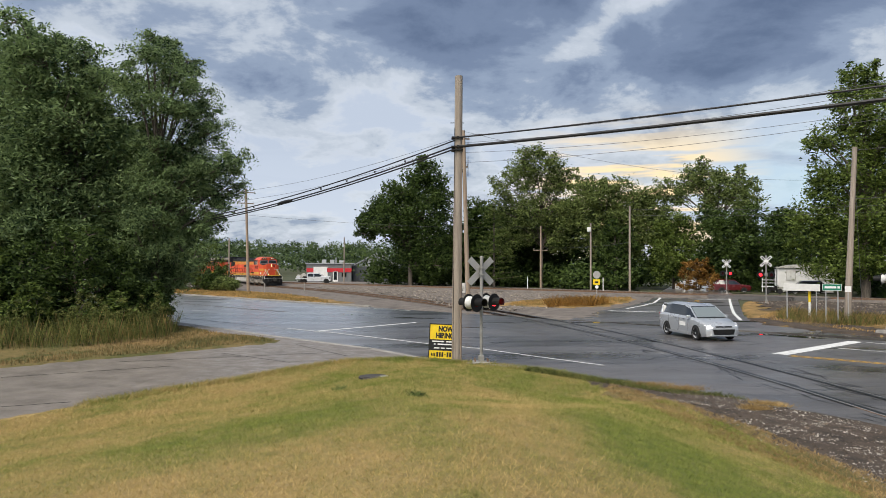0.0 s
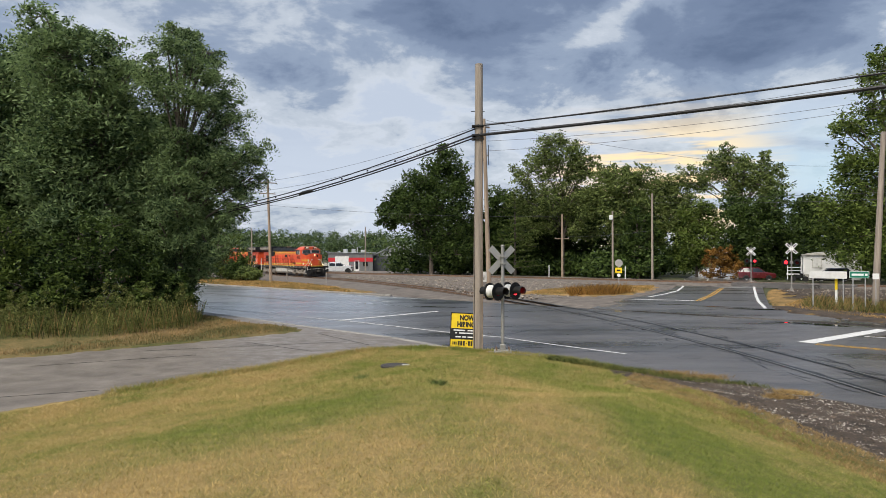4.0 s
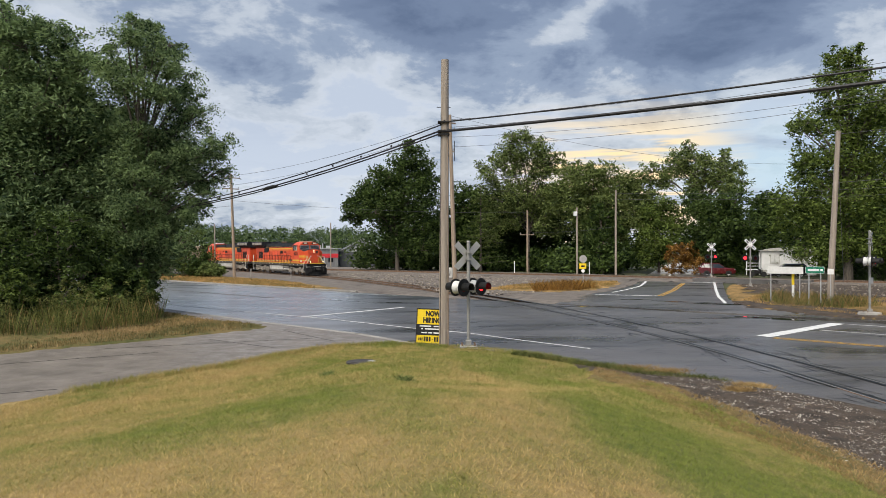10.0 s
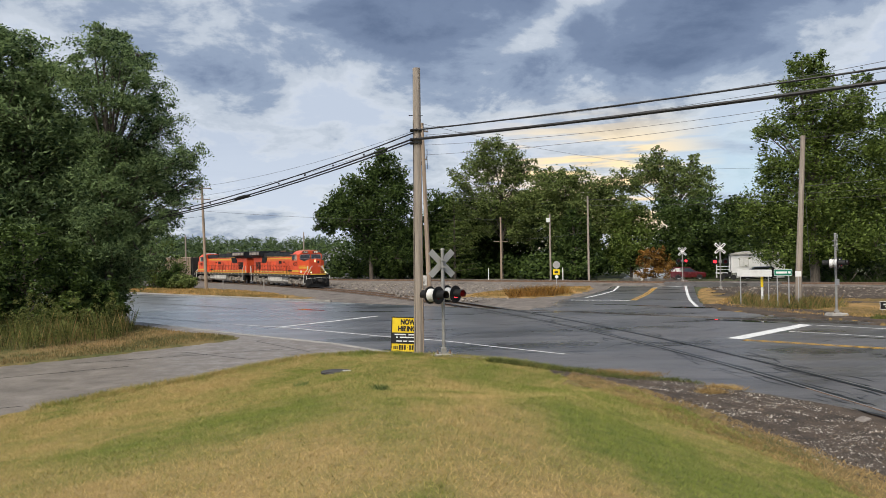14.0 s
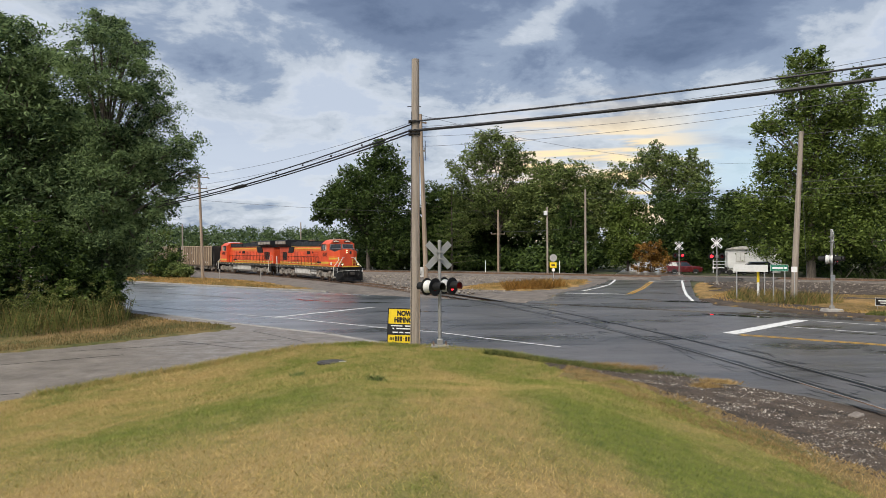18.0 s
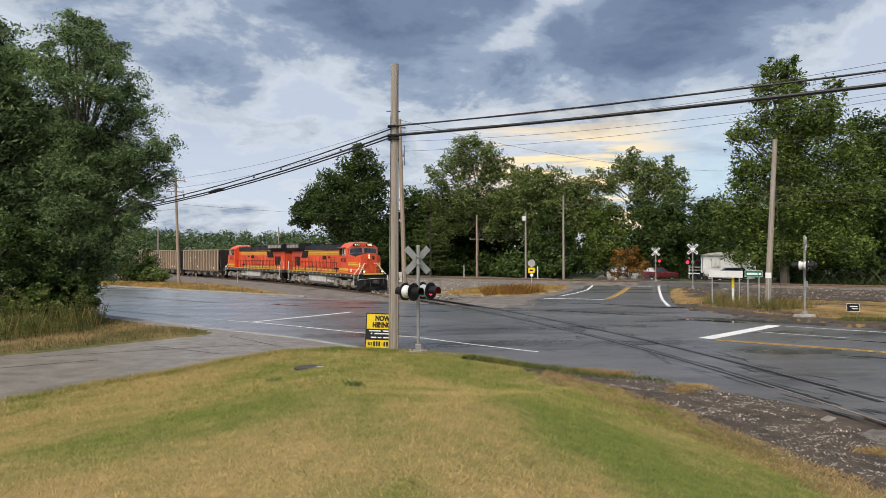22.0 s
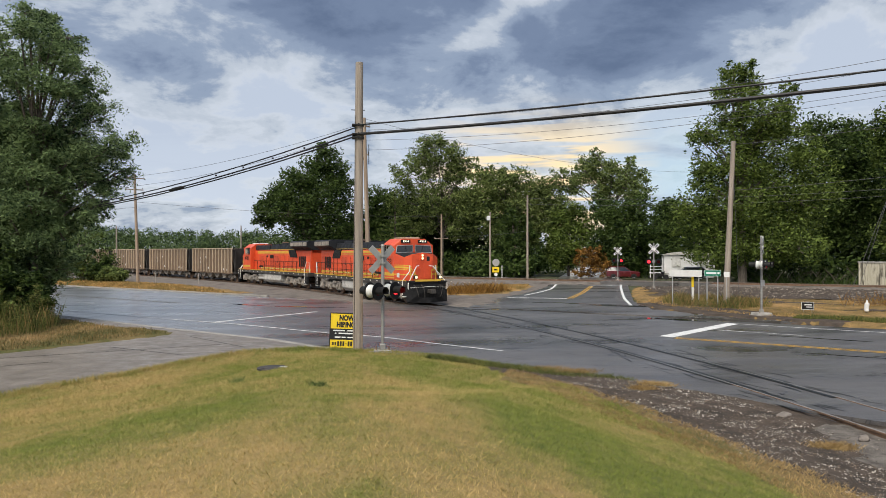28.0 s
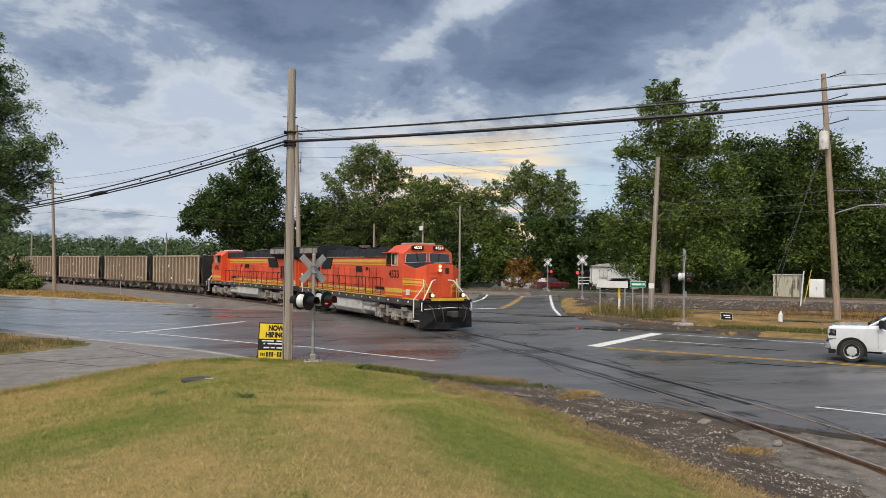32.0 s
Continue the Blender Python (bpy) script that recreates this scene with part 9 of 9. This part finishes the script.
def build_stones():
    rng = np.random.default_rng(23)
    bed = [(4.9, 21.3), (6.0, 20.5), (7.2, 19.4), (8.4, 17.6), (9.4, 16.2), (9.8, 13), (10.1, 6), (10.2, 0), (7.4, 0), (6.7, 8), (6.2, 13), (5.7, 16), (5.2, 19)]
    p = scatter(rng, bed, 30000)
    p = p[(wobble(p[:, 0], p[:, 1], 1.7, 2.0) + 0.8 * wobble(p[:, 0], p[:, 1], 5.3, 1.0) + rng.normal(size=len(p)) * 0.4 - 0.10 * np.clip(p[:, 1] - 15, 0, 6)) > 0.15]
    z = gravel_height(p[:, 0], p[:, 1]) + 0.004
    R = 0.005 + 0.024 * rng.random(len(p)) ** 4
    tagged(new("loose_gravel", stone_mesh("loose_gravel", np.column_stack([p, z]), R, rng, STONE)), "loose grey and white gravel", "gravel", kind="stuff")
    p = scatter(rng, bed, 12000)
    R = 0.008 + 0.030 * rng.random(len(p)) ** 3
    tagged(new("loose_gravel", stone_mesh("loose_gravel", np.column_stack([p, gravel_height(p[:, 0], p[:, 1])]), R, rng, PEBBLE)), "loose dark brown pebbles and cinders", "gravel", kind="stuff")
    mid = [(9.4, 13.0), (12.6, 13.0), (13.4, 2), (9.6, 2)]
    p = scatter(rng, mid, 7000)
    tagged(new("loose_gravel", stone_mesh("loose_gravel", np.column_stack([p, gravel_height(p[:, 0], p[:, 1]) + 0.012]), 0.006 + 0.022 * rng.random(len(p)) ** 3, rng, YARD_STONE)), "fine gravel between the rails", "gravel", kind="stuff")
    yard = [(0.5, 58.5), (6, 55), (9.5, 57), (6, 66), (12, 76), (20, 82), (14, 92), (-20, 112), (-16, 98), (-8, 86), (-2, 72)]
    p = scatter(rng, yard, 4500)
    tagged(new("track_stones", stone_mesh("track_stones", np.column_stack([p, np.full(len(p), 0.05)]), 0.05 + 0.12 * rng.random(len(p)) ** 3, rng, YARD_STONE)), "scattered stones between the tracks", "stones", kind="stuff")
    d = (MAIN_B - MAIN_A).normalized()
    k = Vector((-d.y, d.x))
    s, o = 60 + 130 * rng.random(5000), -3.4 + 5.8 * rng.random(5000)
    keep = (s < 112) | (s > 124.5)
    s, o = s[keep], o[keep]
    p = np.column_stack([MAIN_A.x + d.x * s + k.x * o, MAIN_A.y + d.y * s + k.y * o, np.full(len(s), 0.13)])
    tagged(new("ballast_stones", stone_mesh("ballast_stones", p, 0.05 + 0.06 * rng.random(len(s)), rng, YARD_STONE)), "coarse ballast stones along the main line", "stones", kind="stuff")
    p = scatter(rng, [(25.6, 51.4), (31.2, 48.4), (41.0, 45.2), (56, 36), (63, 41), (46, 59.6), (36, 67), (28, 66)], 5200)
    p = p[(wobble(p[:, 0], p[:, 1], 0.9, 3.0) + rng.normal(size=len(p)) * 0.5) > -0.1]
    tagged(new("track_stones", stone_mesh("track_stones", np.column_stack([p, np.full(len(p), 0.24)]), 0.03 + 0.10 * rng.random(len(p)) ** 3, rng, YARD_STONE)), "scattered stones beside the main line", "stones", kind="stuff")
    rock = thing("rock", "rounded brown rock beside the rail", "rock", pose(9.85, 12.6, -0.07) @ Matrix.Diagonal((0.7, 0.7, 0.7, 1)))
    part("stone", Geo().tube([(-0.17, 0, 0), (-0.1, 0, 0.02), (0.05, 0, 0.03), (0.16, 0.02, 0)], [0.03, 0.10, 0.11, 0.04], 9), BALLAST, rock, smooth=True)
    chunk = thing("asphalt_chunk", "broken asphalt chunk beside the rail", "rubble", pose(9.5, 14.6, -0.03, 8, -6, 30) @ Matrix.Diagonal((0.7, 0.7, 0.6, 1)))
    part("slab", Geo().box((0, 0, 0), (0.50, 0.30, 0.10), None, 0.85), BALLAST, chunk, bevel=0.02)


LAWN_BLADE = lawn_material("grass_blade", (0.31, 0.335, 0.080), (0.62, 0.455, 0.205), (0.165, 0.215, 0.048), 0, -0.011, 0.4)
VERGE_BLADE = lawn_material("verge_blade", (0.36, 0.26, 0.095), (0.68, 0.43, 0.175), (0.20, 0.155, 0.055), 0, 0.0, 0.35)
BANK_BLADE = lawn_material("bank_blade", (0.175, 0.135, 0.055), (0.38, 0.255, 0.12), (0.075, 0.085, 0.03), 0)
DRY_BLADE = lawn_material("withered_blade", (0.40, 0.275, 0.115), (0.56, 0.40, 0.185), (0.20, 0.125, 0.058), 0, 0.0, 0.3)


build_ground()
build_roads()
build_land()
build_cracks()
build_trees()
build_train()
build_moving_cars()
build_signals()
build_signs()
build_poles()
build_buildings()
build_grass()
build_stones()
build_tracks()


def motions():
    for ob, back, turn in TRAIN:
        rows = []
        for t in range(33):
            s = front_of_train(t) + back
            # each car rests on its two trucks, a chord of the curve
            (x0, y0, _), (x1, y1, _) = track_at(s - 6.2), track_at(s + 6.2)
            a = math.degrees(math.atan2(y0 - y1, x0 - x1))
            rows.append((t, pose((x0 + x1) / 2, (y0 + y1) / 2, 0.019, 0, 0, a + turn)))
        walk(ob, rows)
    # the minivan crosses, turns into the road and drives off
    way = [(0.0, 12.44, 35.4, -79), (0.5, 12.95, 32.0, -77), (1.0, 13.87, 28.45, -72), (1.5, 16.3, 24.3, -58), (2.0, 19.4, 20.4, -49), (3.0, 27.0, 12.8, -43.5), (4.0, 35.6, 4.6, -43), (6.0, 54, -12.6, -43), (32.0, 54, -12.6, -43)]
    walk(VAN[0], [(t, pose(x, y, 0.005, 0, 0, a)) for t, x, y, a in way])
    dist = [0.0]
    for p, q in zip(way[:-1], way[1:]):
        dist.append(dist[-1] + math.hypot(q[1] - p[1], q[2] - p[2]))
    times = [k / 15 for k in range(61)]
    for w in VAN_WHEELS:
        x, y, z = w.matrix_basis.translation
        rows = [(t, pose(x, y, z) @ Matrix.Rotation(float(np.interp(t, [p[0] for p in way], dist)) / 0.345, 4, "Y")) for t in times]
        walk(w, rows + [(32.0, rows[-1][1])])
    # the pickup rolls up and stops
    go = [(0.0, 59.0, -12.4), (26.0, 59.0, -12.4), (28.0, 36.0, 9.2), (29.5, 26.6, 18.0), (30.5, 23.24, 21.14), (31.2, 22.79, 21.58), (32.0, 22.79, 21.58)]
    walk(TRUCK[0], [(t, pose(x, y, 0.005, 0, 0, 135.5)) for t, x, y in go])
    way, dist = go, [0.0]
    for p, q in zip(go[:-1], go[1:]):
        dist.append(dist[-1] + math.hypot(q[1] - p[1], q[2] - p[2]))
    for w in TRUCK_WHEELS:
        x, y, z = w.matrix_basis.translation
        rows = [(t, pose(x, y, z) @ Matrix.Rotation(float(np.interp(t, [p[0] for p in go], dist)) / 0.41, 4, "Y")) for t in [26 + k / 15 for k in range(79)]]
        walk(w, [(0.0, rows[0][1])] + rows + [(32.0, rows[-1][1])])


motions()
